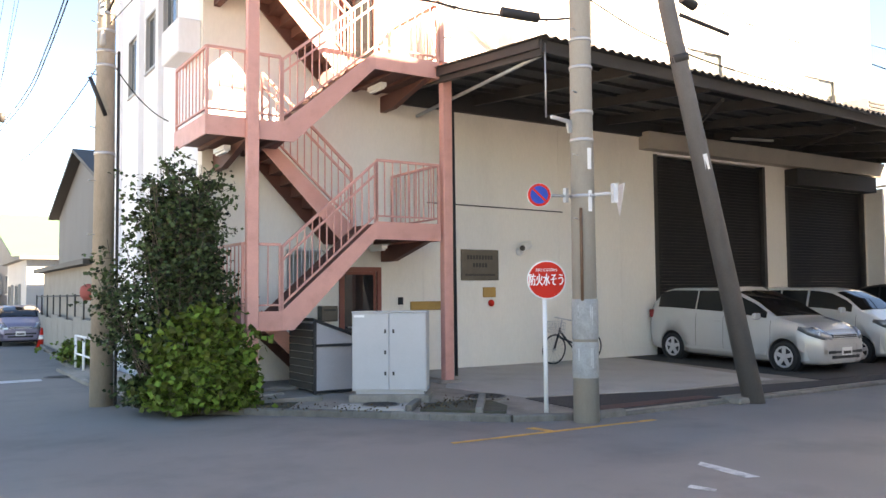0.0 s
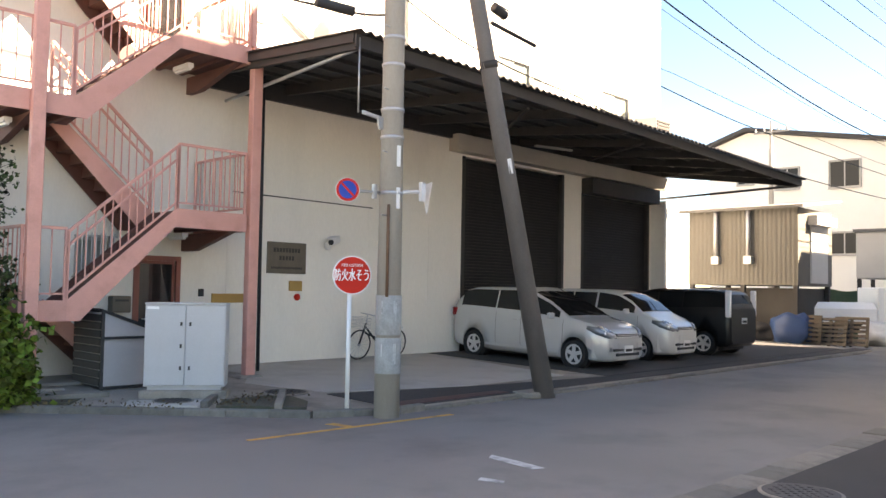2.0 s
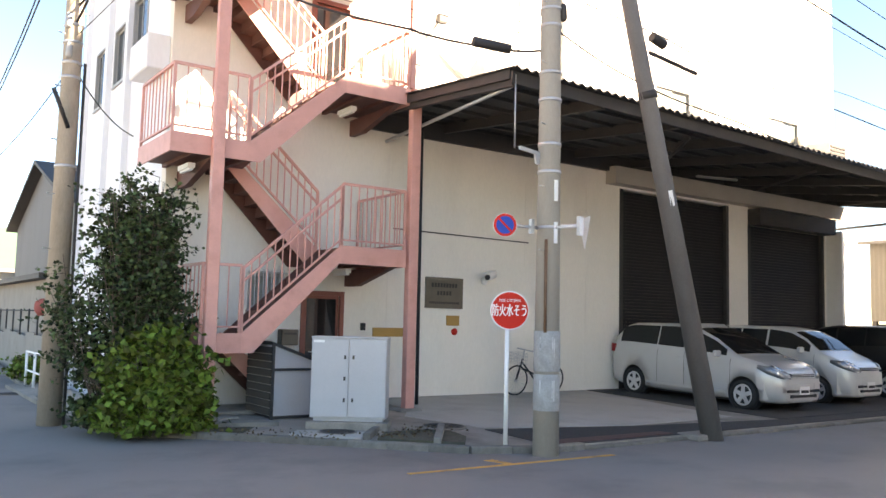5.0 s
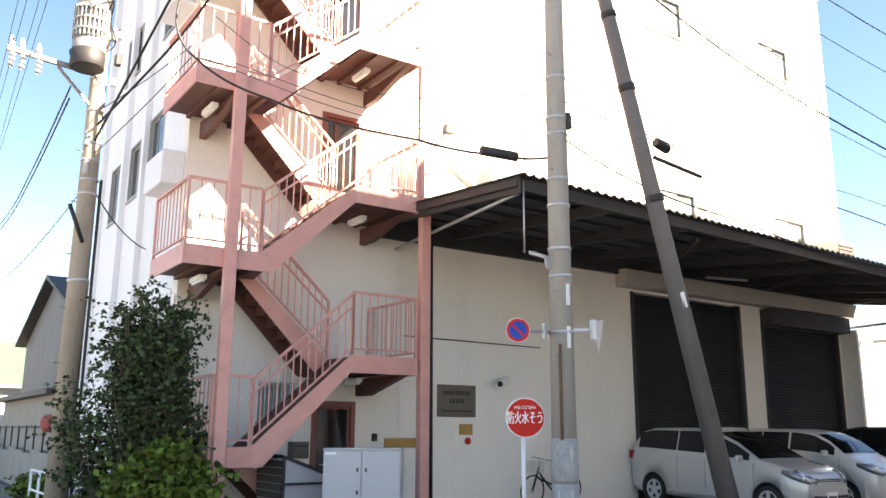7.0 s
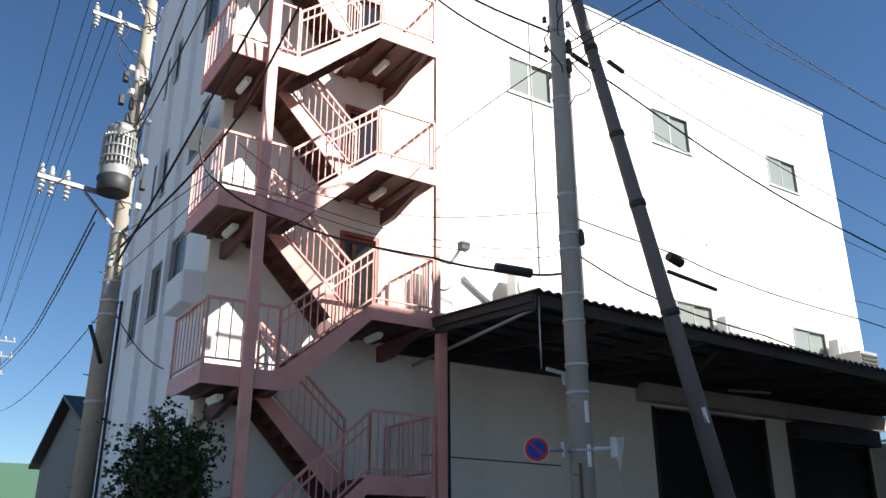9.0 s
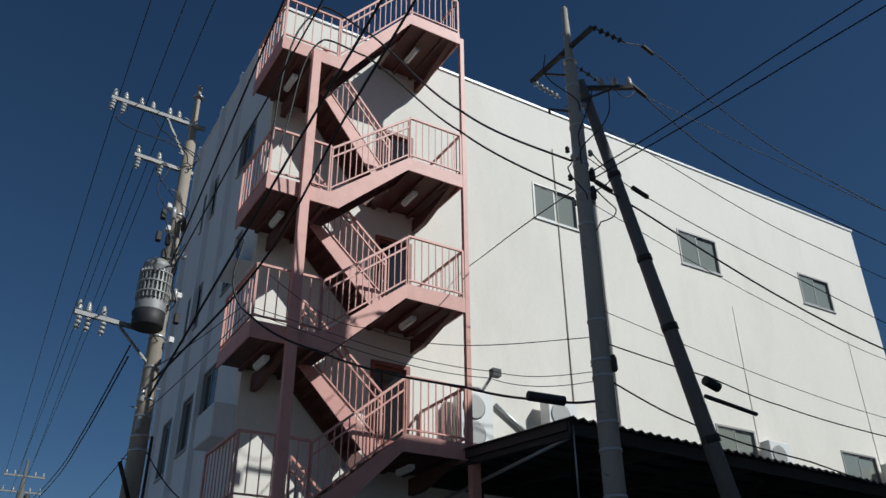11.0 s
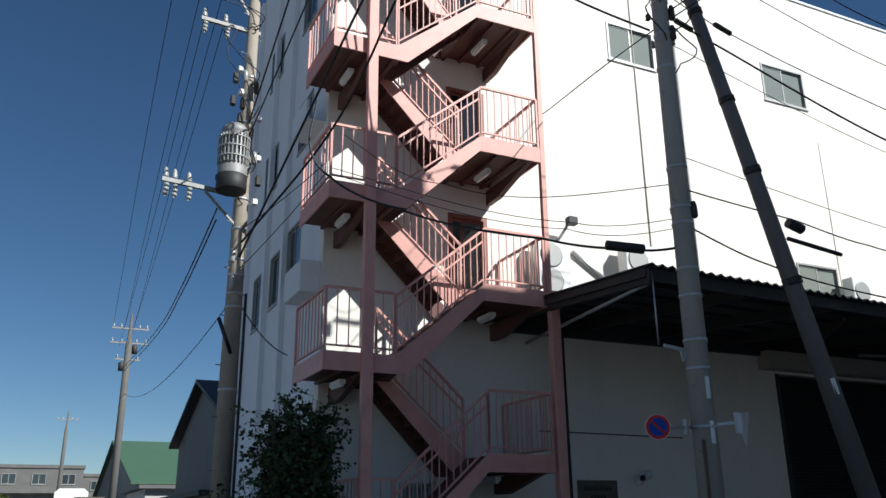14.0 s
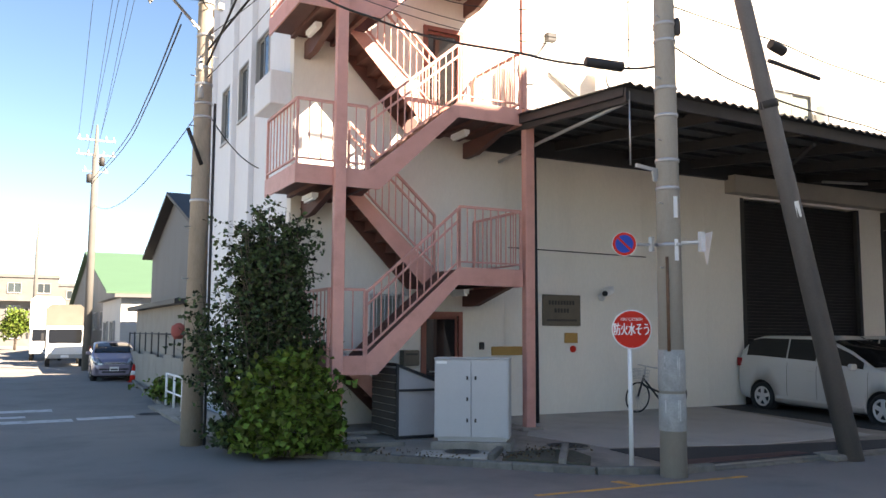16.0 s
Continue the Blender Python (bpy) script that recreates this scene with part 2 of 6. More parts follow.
def wall_with_holes(bm, u0, u1, z0, z1, holes, lo, hi, axis):
    """A wall slab in the plane of axis, cut by rectangular holes (u0, u1, z0, z1)."""
    us = sorted({u0, u1, *[h[0] for h in holes], *[h[1] for h in holes]})
    zs = sorted({z0, z1, *[h[2] for h in holes], *[h[3] for h in holes]})
    for a, b in zip(us, us[1:]):
        run = None
        for c, d in zip(zs, zs[1:]):
            mid = ((a + b) / 2, (c + d) / 2)
            if any(h[0] < mid[0] < h[1] and h[2] < mid[1] < h[3] for h in holes):
                if run:
                    span(bm, a, b, *run, lo, hi, axis)
                run = None
            else:
                run = (run[0], d) if run else (c, d)
        if run:
            span(bm, a, b, *run, lo, hi, axis)


def span(bm, a, b, c, d, lo, hi, axis):
    if axis == "y":
        box(bm, a, b, lo, hi, c, d)
    else:
        box(bm, lo, hi, a, b, c, d)


SHUT = [(16.17, 20.6, 0.2, 5.36), (21.65, 25.6, 0.2, 4.9)]
DOORS = [(7.3, 8.05, 0.22, 2.27), (7.3, 8.05, 6.15, 8.15), (7.3, 8.05, 9.17, 11.17), (7.3, 8.05, 12.2, 14.2)]
WINS = [(11.82, 13.32, 13.13, 14.24), (17.18, 18.82, 13.17, 14.36), (22.6, 24.15, 13.15, 14.27), (17.45, 18.95, 7.35, 8.4), (22.65, 24.3, 7.4, 8.37)]
SWINDOW = (6.12, 6.82, 1.95, 2.68)
bm = bm_new()
wall_with_holes(bm, BX0, BX1, -0.1, BTOP, [*SHUT, *DOORS, *WINS, SWINDOW], YW, YW + 0.25, "y")
part("facade", bm, WALL, bld)
SIDEW = [(16.15, 17.2, 7.05, 8.3), (17.5, 18.75, 6.8, 8.1), (15.6, 16.7, 10.0, 11.2), (18.6, 19.9, 10.0, 11.2), (15.6, 16.7, 13.2, 14.4), (18.6, 19.9, 13.2, 14.4), (15.8, 16.6, 1.9, 3.0), (19.6, 20.5, 6.6, 8.0)]
bm = bm_new()
wall_with_holes(bm, YW + 0.25, BY1, -0.1, BTOP - 0.0, SIDEW, BX0, BX0 + 0.25, "x")
part("side_wall", bm, SIDE, bld)
bm = bm_new()
box(bm, BX0 + 0.25, BX1, BY1 - 0.25, BY1, -0.1, BTOP)
box(bm, BX1 - 0.25, BX1, YW + 0.25, BY1 - 0.25, -0.1, BTOP)
part("rear_wall", bm, WALL, bld)
bm = bm_new()
box(bm, BX0 + 0.25, BX1 - 0.25, YW + 0.25, BY1 - 0.25, BTOP - 0.5, BTOP - 0.3)
part("roof", bm, CONCRETE, bld)
bm = bm_new()
box(bm, BX0 - 0.04, BX1 + 0.04, YW - 0.04, YW + 0.3, BTOP, BTOP + 0.07)
box(bm, BX0 - 0.04, BX0 + 0.3, YW + 0.3, BY1 + 0.04, BTOP, BTOP + 0.07)
part("coping", bm, WHITE, bld)
# dark interior floor slab behind the openings
bm = bm_new()
box(bm, BX0 + 0.3, BX1 - 0.3, YW + 2.2, YW + 2.4, 0, BTOP - 0.6)
box(bm, BX0 + 1.5, BX0 + 1.6, YW + 2.4, BY1 - 0.3, 0, BTOP - 0.6)
part("inner_partition", bm, CONCRETE, bld)
# vertical panel joints of the facade and the side wall
bm = bm_new()
for x in (9.15, 12.9, 14.9):
    box(bm, x, x + 0.03, YW - 0.006, YW, 0.2, 5.9)
box(bm, 9.1, 16.1, YW - 0.008, YW, 3.72, 3.735)
part("joint", bm, WALL, bld)
bm = bm_new()
for y in (17.22, 18.95, 21.2):
    box(bm, BX0 - 0.12, BX0, y, y + 0.22, 0, BTOP)
part("rib", bm, SIDE, bld)


def window(parent, u0, u1, z0, z1, plane, axis, pane_mat, sashes=2):
    """A sliding aluminium window set in its opening."""
    def bx(b, a, c, d0, d1, e, f):
        if axis == "y":
            box(b, a, c, plane + d0, plane + d1, e, f)
        else:
            box(b, plane + d0, plane + d1, a, c, e, f)
    b = bm_new()
    t = 0.05
    bx(b, u0, u1, -0.02, 0.1, z0, z0 + t)
    bx(b, u0, u1, -0.02, 0.1, z1 - t, z1)
    bx(b, u0, u0 + t, -0.02, 0.1, z0 + t, z1 - t)
    bx(b, u1 - t, u1, -0.02, 0.1, z0 + t, z1 - t)
    w = part("window", b, ALU, parent)
    b = bm_new()
    bx(b, u0 - 0.03, u1 + 0.03, -0.04, 0.0, z0 - 0.035, z0 - 0.003)
    part("sill", b, ALU, w)
    step = (u1 - u0 - 2 * t) / sashes
    for k in range(sashes):
        a, c = u0 + t + k * step, u0 + t + (k + 1) * step
        d = 0.015 + 0.03 * (k % 2)
        b = bm_new()
        bx(b, a, a + 0.035, d, d + 0.03, z0 + t, z1 - t)
        bx(b, c - 0.035, c, d, d + 0.03, z0 + t, z1 - t)
        bx(b, a + 0.035, c - 0.035, d, d + 0.03, z0 + t, z0 + t + 0.04)
        bx(b, a + 0.035, c - 0.035, d, d + 0.03, z1 - t - 0.04, z1 - t)
        part("sash", b, ALU, w)
        b = bm_new()
        bx(b, a + 0.035, c - 0.035, d + 0.012, d + 0.018, z0 + t + 0.04, z1 - t - 0.04)
        part("pane", b, pane_mat, w)
    return w


for w in WINS:
    window(bld, *w, YW, "y", PANEGREEN)
for w in SIDEW:
    window(bld, *w, BX0, "x", PANE)
window(bld, *SWINDOW, YW, "y", PANEGREEN)
bm = bm_new()
for i in range(9):
    tube(bm, (6.14 + i * 0.083, YW - 0.08, 1.9), (6.14 + i * 0.083, YW - 0.08, 2.72), 0.01, n=6)
for z in (1.95, 2.66):
    tube(bm, (6.08, YW - 0.08, z), (6.86, YW - 0.08, z), 0.015, n=6)
part("window_bars", bm, STEEL, bld)


def service_door(k, x0, x1, z0, z1):
    d = thing("door_%d" % k, "brown-framed service door with dark glass, closed", "door", kind="structure")
    b = bm_new()
    box(b, x0 - 0.09, x0, YW - 0.04, YW + 0.12, z0, z1 + 0.09)
    box(b, x1, x1 + 0.09, YW - 0.04, YW + 0.12, z0, z1 + 0.09)
    box(b, x0, x1, YW - 0.04, YW + 0.12, z1, z1 + 0.09)
    part("frame", b, BROWN, d)
    b = bm_new()
    box(b, x0, x0 + 0.05, YW + 0.03, YW + 0.08, z0, z1)
    box(b, x1 - 0.05, x1, YW + 0.03, YW + 0.08, z0, z1)
    box(b, x0 + 0.05, x1 - 0.05, YW + 0.03, YW + 0.08, z0, z0 + 0.45)
    box(b, x0 + 0.05, x1 - 0.05, YW + 0.03, YW + 0.08, z1 - 0.06, z1)
    leaf = part("leaf", b, BROWN, d)
    b = bm_new()
    box(b, x0 + 0.05, x1 - 0.05, YW + 0.045, YW + 0.06, z0 + 0.45, z1 - 0.06)
    part("pane", b, DARKDOOR, leaf)
    b = bm_new()
    tube(b, (x0 + 0.13, YW + 0.03, z0 + 0.95), (x0 + 0.13, YW - 0.03, z0 + 0.95), 0.012)
    tube(b, (x0 + 0.13, YW - 0.03, z0 + 0.95), (x0 + 0.25, YW - 0.03, z0 + 0.95), 0.012)
    part("handle", b, STEEL, leaf)


for k, d in enumerate(DOORS):
    service_door(k + 1, *d)


def roller_shutter(k, x0, x1, z0, z1):
    s = thing("shutter_%d" % k, "closed dark brown steel roller shutter with narrow slats", "shutter", kind="structure")
    b = bm_new()
    box(b, x0 - 0.06, x0 + 0.06, YW - 0.02, YW + 0.2, z0, z1)
    box(b, x1 - 0.06, x1 + 0.06, YW - 0.02, YW + 0.2, z0, z1)
    part("guide_rail", b, DARKSTEEL, s)
    step = 0.085
    n = int((z1 - z0) / step)
    b = bm_new()
    prism(b, [(0.0, 0.0), (-0.009, 0.02), (-0.009, 0.064), (0.0, 0.083), (0.02, 0.083), (0.02, 0.0)], x0 + 0.06, x1 - 0.06, "x")
    first = part("slat", b, SHUTTER, s, m=Matrix.Translation((0, YW + 0.1, z0 + 0.02)))
    for i in range(1, n):
        share("slat", first, s, Matrix.Translation((0, YW + 0.1, z0 + 0.02 + i * step)))


for k, d in enumerate(SHUT):
    roller_shutter(k + 1, *d)

# lintel beam, end pier and shutter housing
bm = bm_new()
box(bm, 15.6, BX1, YW - 0.35, YW - 0.003, 5.42, 5.85)
one("lintel", bm, BEAM, "cream-painted beam above the shutters", "beam", "structure")
bm = bm_new()
box(bm, 21.6, 25.7, YW - 0.42, YW - 0.003, 4.88, 5.36)
one("shutter_housing", bm, DARKSTEEL, "dark steel shutter box above the door", "shutter box", "structure")
bm = bm_new()
box(bm, 25.78, 26.35, YW - 0.55, YW - 0.003, 0.1, 5.0)
one("pier", bm, WHITE, "white end pier of the facade", "pier", "structure")

# ---------------------------------------------------------------- canopy
canopy = thing("canopy", "dark steel lean-to canopy with corrugated roof over the loading bays", "canopy")
CX0, CX1, CY0 = 8.4, 26.4, 9.6
ZF0, ZF1, ZB = 5.78, 5.45, 6.15


def can_z(x, y):
    f = (x - CX0) / (CX1 - CX0)
    front = ZF0 + (ZF1 - ZF0) * f
    return front + (ZB - front) * (y - CY0) / (YW - CY0)


def bar(b, p, q, w, h):
    """A straight bar of width w and height h between two points."""
    p, q = Vector(p), Vector(q)
    d = q - p
    m = Matrix.Translation(p) @ d.to_track_quat("Y", "Z").to_matrix().to_4x4()
    box(b, -w / 2, w / 2, 0, d.length, -h / 2, h / 2, m)


bm = bm_new()
n = 360
rows = []
for y in (CY0 - 0.18, YW - 0.01):
    for dz in (0.02, 0.0):
        rows.append([bm.verts.new((CX0 - 0.1 + (CX1 - CX0 + 0.2) * i / n, y, can_z(CX0 + (CX1 - CX0) * i / n, y) + 0.06 * (0.5 + 0.5 * math.sin(i * 1.5708)) + dz)) for i in range(n + 1)])
for i in range(n):
    bm.faces.new((rows[0][i], rows[0][i + 1], rows[2][i + 1], rows[2][i]))
    bm.faces.new((rows[1][i], rows[3][i], rows[3][i + 1], rows[1][i + 1]))
    bm.faces.new((rows[0][i], rows[1][i], rows[1][i + 1], rows[0][i + 1]))
part("roof_sheet", bm, ROOFSHEET, canopy)
for i in range(10):
    x = CX0 + 0.06 + (CX1 - CX0 - 0.12) * i / 9
    bm = bm_new()
    bar(bm, (x, CY0, can_z(x, CY0) - 0.12), (x, YW, can_z(x, YW) - 0.12), 0.1, 0.2)
    part("rafter", bm, DARKSTEEL, canopy)
for i in range(7):
    y = CY0 + 0.05 + 0.78 * i
    bm = bm_new()
    bar(bm, (CX0, y, can_z(CX0, y) - 0.02), (CX1, y, can_z(CX1, y) - 0.02), 0.06, 0.07)
    part("purlin", bm, DARKSTEEL, canopy)
bm = bm_new()
bar(bm, (CX0 - 0.05, CY0 - 0.04, can_z(CX0, CY0) - 0.1), (CX1 + 0.05, CY0 - 0.04, can_z(CX1, CY0) - 0.1), 0.05, 0.2)
part("fascia", bm, DARKSTEEL, canopy)
bm = bm_new()
bar(bm, (CX0 - 0.03, CY0, can_z(CX0, CY0) - 0.04), (CX0 - 0.03, YW, can_z(CX0, YW) - 0.04), 0.05, 0.16)
part("side_fascia", bm, DARKSTEEL, canopy)
bm = bm_new()
tube(bm, (9.0, YW - 0.05, 5.55), (CX0 + 0.1, CY0 + 0.1, can_z(CX0, CY0) - 0.18), 0.035)
part("stay", bm, STEEL, canopy, "grey pipe stay")
bm = bm_new()
tube(bm, (CX1, YW - 0.05, 5.15), (CX1, CY0 + 0.1, can_z(CX1, CY0) - 0.18), 0.04)
part("stay", bm, DARKSTEEL, canopy)
bm = bm_new()
tube(bm, (CX0 + 0.02, CY0 - 0.06, can_z(CX0, CY0) - 0.05), (CX0 + 0.02, CY0 - 0.06, 4.55), 0.013)
part("drain_pipe", bm, STEEL, canopy)
bm = bm_new()
bar(bm, (CX0 + 0.1, YW - 0.07, can_z(CX0, YW) - 0.22), (CX1, YW - 0.07, can_z(CX1, YW) - 0.22), 0.12, 0.36)
part("ledger", bm, DARKSTEEL, canopy)
for x in (13.0, 17.4, 22.0):
    bm = bm_new()
    bar(bm, (x, CY0 + 0.2, can_z(x, CY0) - 0.26), (x + 4.2, YW - 0.2, can_z(x, YW) - 0.26), 0.05, 0.05)
    part("wind_brace", bm, DARKSTEEL, canopy)
bm = bm_new()
bar(bm, (17.3, 12.95, 5.63), (18.45, 12.6, 5.62), 0.09, 0.05)
part("lamp", bm, ALU, canopy, "white fluorescent batten lamp")

# ---------------------------------------------------------------- outside stair
stair = thing("fire_escape_stair", "salmon-painted steel switchback stair with barred railings on the facade", "stair")
LX0, LX1, RX0, RX1 = 4.0, 5.3, 7.06, 8.42
LANE_A = (YO, 13.42)      # outer flights
LANE_B = (13.56, YW - 0.06)   # inner flights
LEVEL_L = [1.53, 4.68, 7.73, 10.76, 14.25]
LEVEL_R = [3.09, 6.15, 9.17, 12.2, 16.4]


BALUSTERS = {}


def baluster_run(r, p, q, height, spacing, lowest=0.1):
    """Upright bars between two rails, from floor point p to floor point q."""
    p, q = Vector(p), Vector(q)
    flat = Vector((q.x - p.x, q.y - p.y, 0)).length
    n = max(1, round(flat / spacing))
    for i in range(1, n):
        m = Matrix.Translation(p.lerp(q, i / n))
        if height not in BALUSTERS:
            b = bm_new()
            box(b, -0.009, 0.009, -0.009, 0.009, lowest, height)
            BALUSTERS[height] = part("baluster", b, PINK, r, m=m)
        else:
            share("baluster", BALUSTERS[height], r, m)


def railing(parent, pts, height=1.1, spacing=0.2, double=False):
    r = new("railing")
    r.parent = parent
    for p, q in zip(pts, pts[1:]):
        p, q = Vector(p), Vector(q)
        b = bm_new()
        bar(b, p + Vector((0, 0, height)), q + Vector((0, 0, height)), 0.05, 0.045)
        if double:
            bar(b, p + Vector((0, 0, height - 0.22)), q + Vector((0, 0, height - 0.22)), 0.04, 0.035)
        part("top_rail", b, PINK, r)
        b = bm_new()
        bar(b, p + Vector((0, 0, 0.1)), q + Vector((0, 0, 0.1)), 0.035, 0.03)
        part("bottom_rail", b, PINK, r)
        baluster_run(r, p, q, height, spacing)
    for p in pts:
        b = bm_new()
        box(b, p[0] - 0.022, p[0] + 0.022, p[1] - 0.022, p[1] + 0.022, p[2] - 0.1, p[2] + height)
        part("rail_post", b, PINK, r)
    return r


def landing(x0, x1, z, left):
    e = new("landing")
    e.parent = stair
    b = bm_new()
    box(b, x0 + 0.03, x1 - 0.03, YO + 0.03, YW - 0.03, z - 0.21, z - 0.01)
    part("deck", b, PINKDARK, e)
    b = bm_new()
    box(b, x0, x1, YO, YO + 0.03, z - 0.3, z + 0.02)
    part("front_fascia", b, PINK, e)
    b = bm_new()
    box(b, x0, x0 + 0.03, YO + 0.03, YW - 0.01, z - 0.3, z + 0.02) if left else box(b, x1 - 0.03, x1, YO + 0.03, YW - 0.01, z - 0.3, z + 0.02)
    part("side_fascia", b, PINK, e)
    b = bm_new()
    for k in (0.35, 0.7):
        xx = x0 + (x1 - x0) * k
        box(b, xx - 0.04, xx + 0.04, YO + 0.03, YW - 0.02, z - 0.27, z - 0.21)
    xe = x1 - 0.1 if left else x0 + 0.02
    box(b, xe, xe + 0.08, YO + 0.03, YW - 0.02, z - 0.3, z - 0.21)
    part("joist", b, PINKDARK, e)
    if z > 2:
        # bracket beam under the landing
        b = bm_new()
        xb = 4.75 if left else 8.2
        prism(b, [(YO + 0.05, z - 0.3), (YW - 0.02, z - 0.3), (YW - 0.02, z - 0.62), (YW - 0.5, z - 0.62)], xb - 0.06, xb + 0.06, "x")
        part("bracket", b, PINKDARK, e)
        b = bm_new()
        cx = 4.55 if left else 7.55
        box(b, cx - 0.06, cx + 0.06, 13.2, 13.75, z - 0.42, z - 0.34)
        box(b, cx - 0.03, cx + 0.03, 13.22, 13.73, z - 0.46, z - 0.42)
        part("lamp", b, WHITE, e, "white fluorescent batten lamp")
    return e


def flight(xa, za, xb, zb, lane, rails=True):
    """Closed-stringer flight from (xa, za) up to (xb, zb)."""
    e = new("flight")
    e.parent = stair
    s = 1 if xb > xa else -1
    y0, y1 = lane
    for y in (y0, y1 - 0.03):
        b = bm_new()
        a0, b0 = (xa, za), (xb, zb)
        out = [(a0[0], a0[1] + 0.02), (b0[0], b0[1] + 0.02), (b0[0], b0[1] - 0.3), (b0[0] - s * 0.02, b0[1] - 0.3), (a0[0] + s * 0.2, a0[1] - 0.3), (a0[0], a0[1] - 0.3)]
        prism(b, out, y, y + 0.03, "y")
        # The inner stringer takes the darker colour, shaded as seen from below
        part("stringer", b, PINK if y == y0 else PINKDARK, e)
    n = max(4, round((zb - za) / 0.19))
    run = (xb - xa) / n
    tread = None
    for i in range(1, n):
        z = za + (zb - za) * i / n + 0.005
        x = xa + run * i
        if tread is None:
            b = bm_new()
            w = abs(run) + 0.03
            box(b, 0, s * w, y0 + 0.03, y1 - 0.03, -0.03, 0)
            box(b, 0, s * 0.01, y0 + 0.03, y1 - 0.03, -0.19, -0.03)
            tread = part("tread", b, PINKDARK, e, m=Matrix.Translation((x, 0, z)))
        else:
            share("tread", tread, e, Matrix.Translation((x, 0, z)))
    yr = y0 + 0.03
    if rails:
        railing(e, [(xa, yr, za + 0.02), (xb, yr, zb + 0.02)], 1.06, 0.14, True)
    return e


for k, z in enumerate(LEVEL_L):
    xl = LX0 if k else 4.6
    e = landing(xl, LX1, z, True)
    railing(e, [(xl + 0.03, YW - 0.05, z + 0.02), (xl + 0.03, YO + 0.03, z + 0.02), (LX1 - 0.03, YO + 0.03, z + 0.02)])
for k, z in enumerate(LEVEL_R):
    e = landing(RX0, RX1, z, False)
    railing(e, [(RX0 + 0.02, YO + 0.03, z + 0.02), (RX1 - 0.03, YO + 0.03, z + 0.02), (RX1 - 0.03, YW - 0.05, z + 0.02)], spacing=0.17)
flight(6.95, 0.2, LX1, LEVEL_L[0], LANE_B, False)
for k in range(5):
    flight(LX1, LEVEL_L[k], RX0, LEVEL_R[k], LANE_A)
    if k < 4:
        flight(RX0, LEVEL_R[k], LX1, LEVEL_L[k + 1], LANE_B)
bm = bm_new()
box(bm, 4.65, 4.85, YO - 0.12, YO + 0.0, 0.1, 14.1)
bevelled(bm, 0.012)
part("column", bm, PINK, stair)
bm = bm_new()
box(bm, 8.48, 8.68, YO - 0.02, YO + 0.14, 0.1, 6.2)
bevelled(bm, 0.012)
part("column", bm, PINK, stair)
bm = bm_new()
box(bm, 8.425, 8.53, YO, YO + 0.1, 6.2, 16.3)
part("column", bm, PINK, stair)
bm = bm_new()
box(bm, 8.3, 8.78, YO - 0.15, YO + 0.3, 0.05, 0.22)
bevelled(bm, 0.03)
part("footing", bm, CONCRETE, stair, "rough concrete footing")
bm = bm_new()
tube(bm, (9.2, 13.3, 0.12), (9.16, 13.3, 5.9), 0.036, n=10)
one("downpipe", bm, BLACK, "black plastic downpipe beside the stair column", "downpipe")

# ---------------------------------------------------------------- poles


def utility_pole(name, label, base, height, r0, r1, steps=True, mat=None):
    p = thing(name, label, "utility pole", Matrix.Translation(base))
    b = bm_new()
    rt = r0 + (r1 - r0) * (height - 1.5) / height
    lathe(b, [(r0, -0.1), (rt, height - 1.5), (rt * 0.72, height - 1.46), (0.05, height - 0.05), (0.03, height)], 20)
    part("shaft", b, mat or POLE, p)
    if steps:
        b = bm_new()
        for i in range(int((height - 2.6) / 0.45)):
            a = (i % 2) * math.pi + 0.4
            z = 2.4 + i * 0.45
            r = r0 + (r1 - r0) * z / height
            tube(b, (r * 0.9 * math.cos(a), r * 0.9 * math.sin(a), z), ((r + 0.13) * math.cos(a), (r + 0.13) * math.sin(a), z), 0.009, n=6)
        part("step_bolts", b, STEEL, p)
        tagged(p.children[-1], kind="stuff")
    return p


def band(parent, z, r, h=0.05, mat=None, name="band"):
    b = bm_new()
    lathe(b, [(r, z), (r + 0.012, z + 0.005), (r + 0.012, z + h - 0.005), (r, z + h)], 20)
    return part(name, b, mat or STEEL, parent)


PX, PY, PH = 8.155, 8.45, 13.6
pole = utility_pole("utility_pole", "grey concrete utility pole with metal bands at the street corner", (PX, PY, 0), PH, 0.185, 0.105)
for z in (3.15, 3.95, 4.35, 5.0, 5.4, 6.1, 6.35, 7.0, 8.7, 9.3, 9.9, 10.7, 11.6, 12.2):
    band(pole, z, 0.185 - 0.08 * z / PH)
SHEET = material("weathered poster sheet", (0.33, 0.335, 0.325), 0.8, vary=0.18, scale=7, fine=40, stain=(0.2, 0.2, 0.19), stain_amount=0.5)
for z0, z1 in ((0.62, 1.12), (1.16, 1.72)):
    bm = bm_new()
    lathe(bm, [(0.1855, z0), (0.187, z0 + 0.004), (0.185, z1 - 0.004), (0.182, z1)], 24)
    sheet = part("sheet", bm, SHEET, pole, "weathered grey sheet wrapped round the pole")
    for yaw, hh in ((-0.3, 0.26), (-0.16, 0.3), (-1.25, 0.2)):
        bm = bm_new()
        box(bm, -0.009, 0.009, -0.1885, -0.183, z1 - 0.06 - hh, z1 - 0.08, Matrix.Rotation(yaw, 4, "Z"))
        part("glyph_bar", bm, WHITEWORN, sheet)
for a, z in ((-2.2, 3.55), (-2.2, 2.95)):
    bm = bm_new()
    r = 0.172
    box(bm, -0.028, 0.028, -r - 0.004, -r + 0.02, z, z + 0.3, Matrix.Rotation(-0.1, 4, "Z"))
    part("tag", bm, WHITE, pole, "small white number plate")
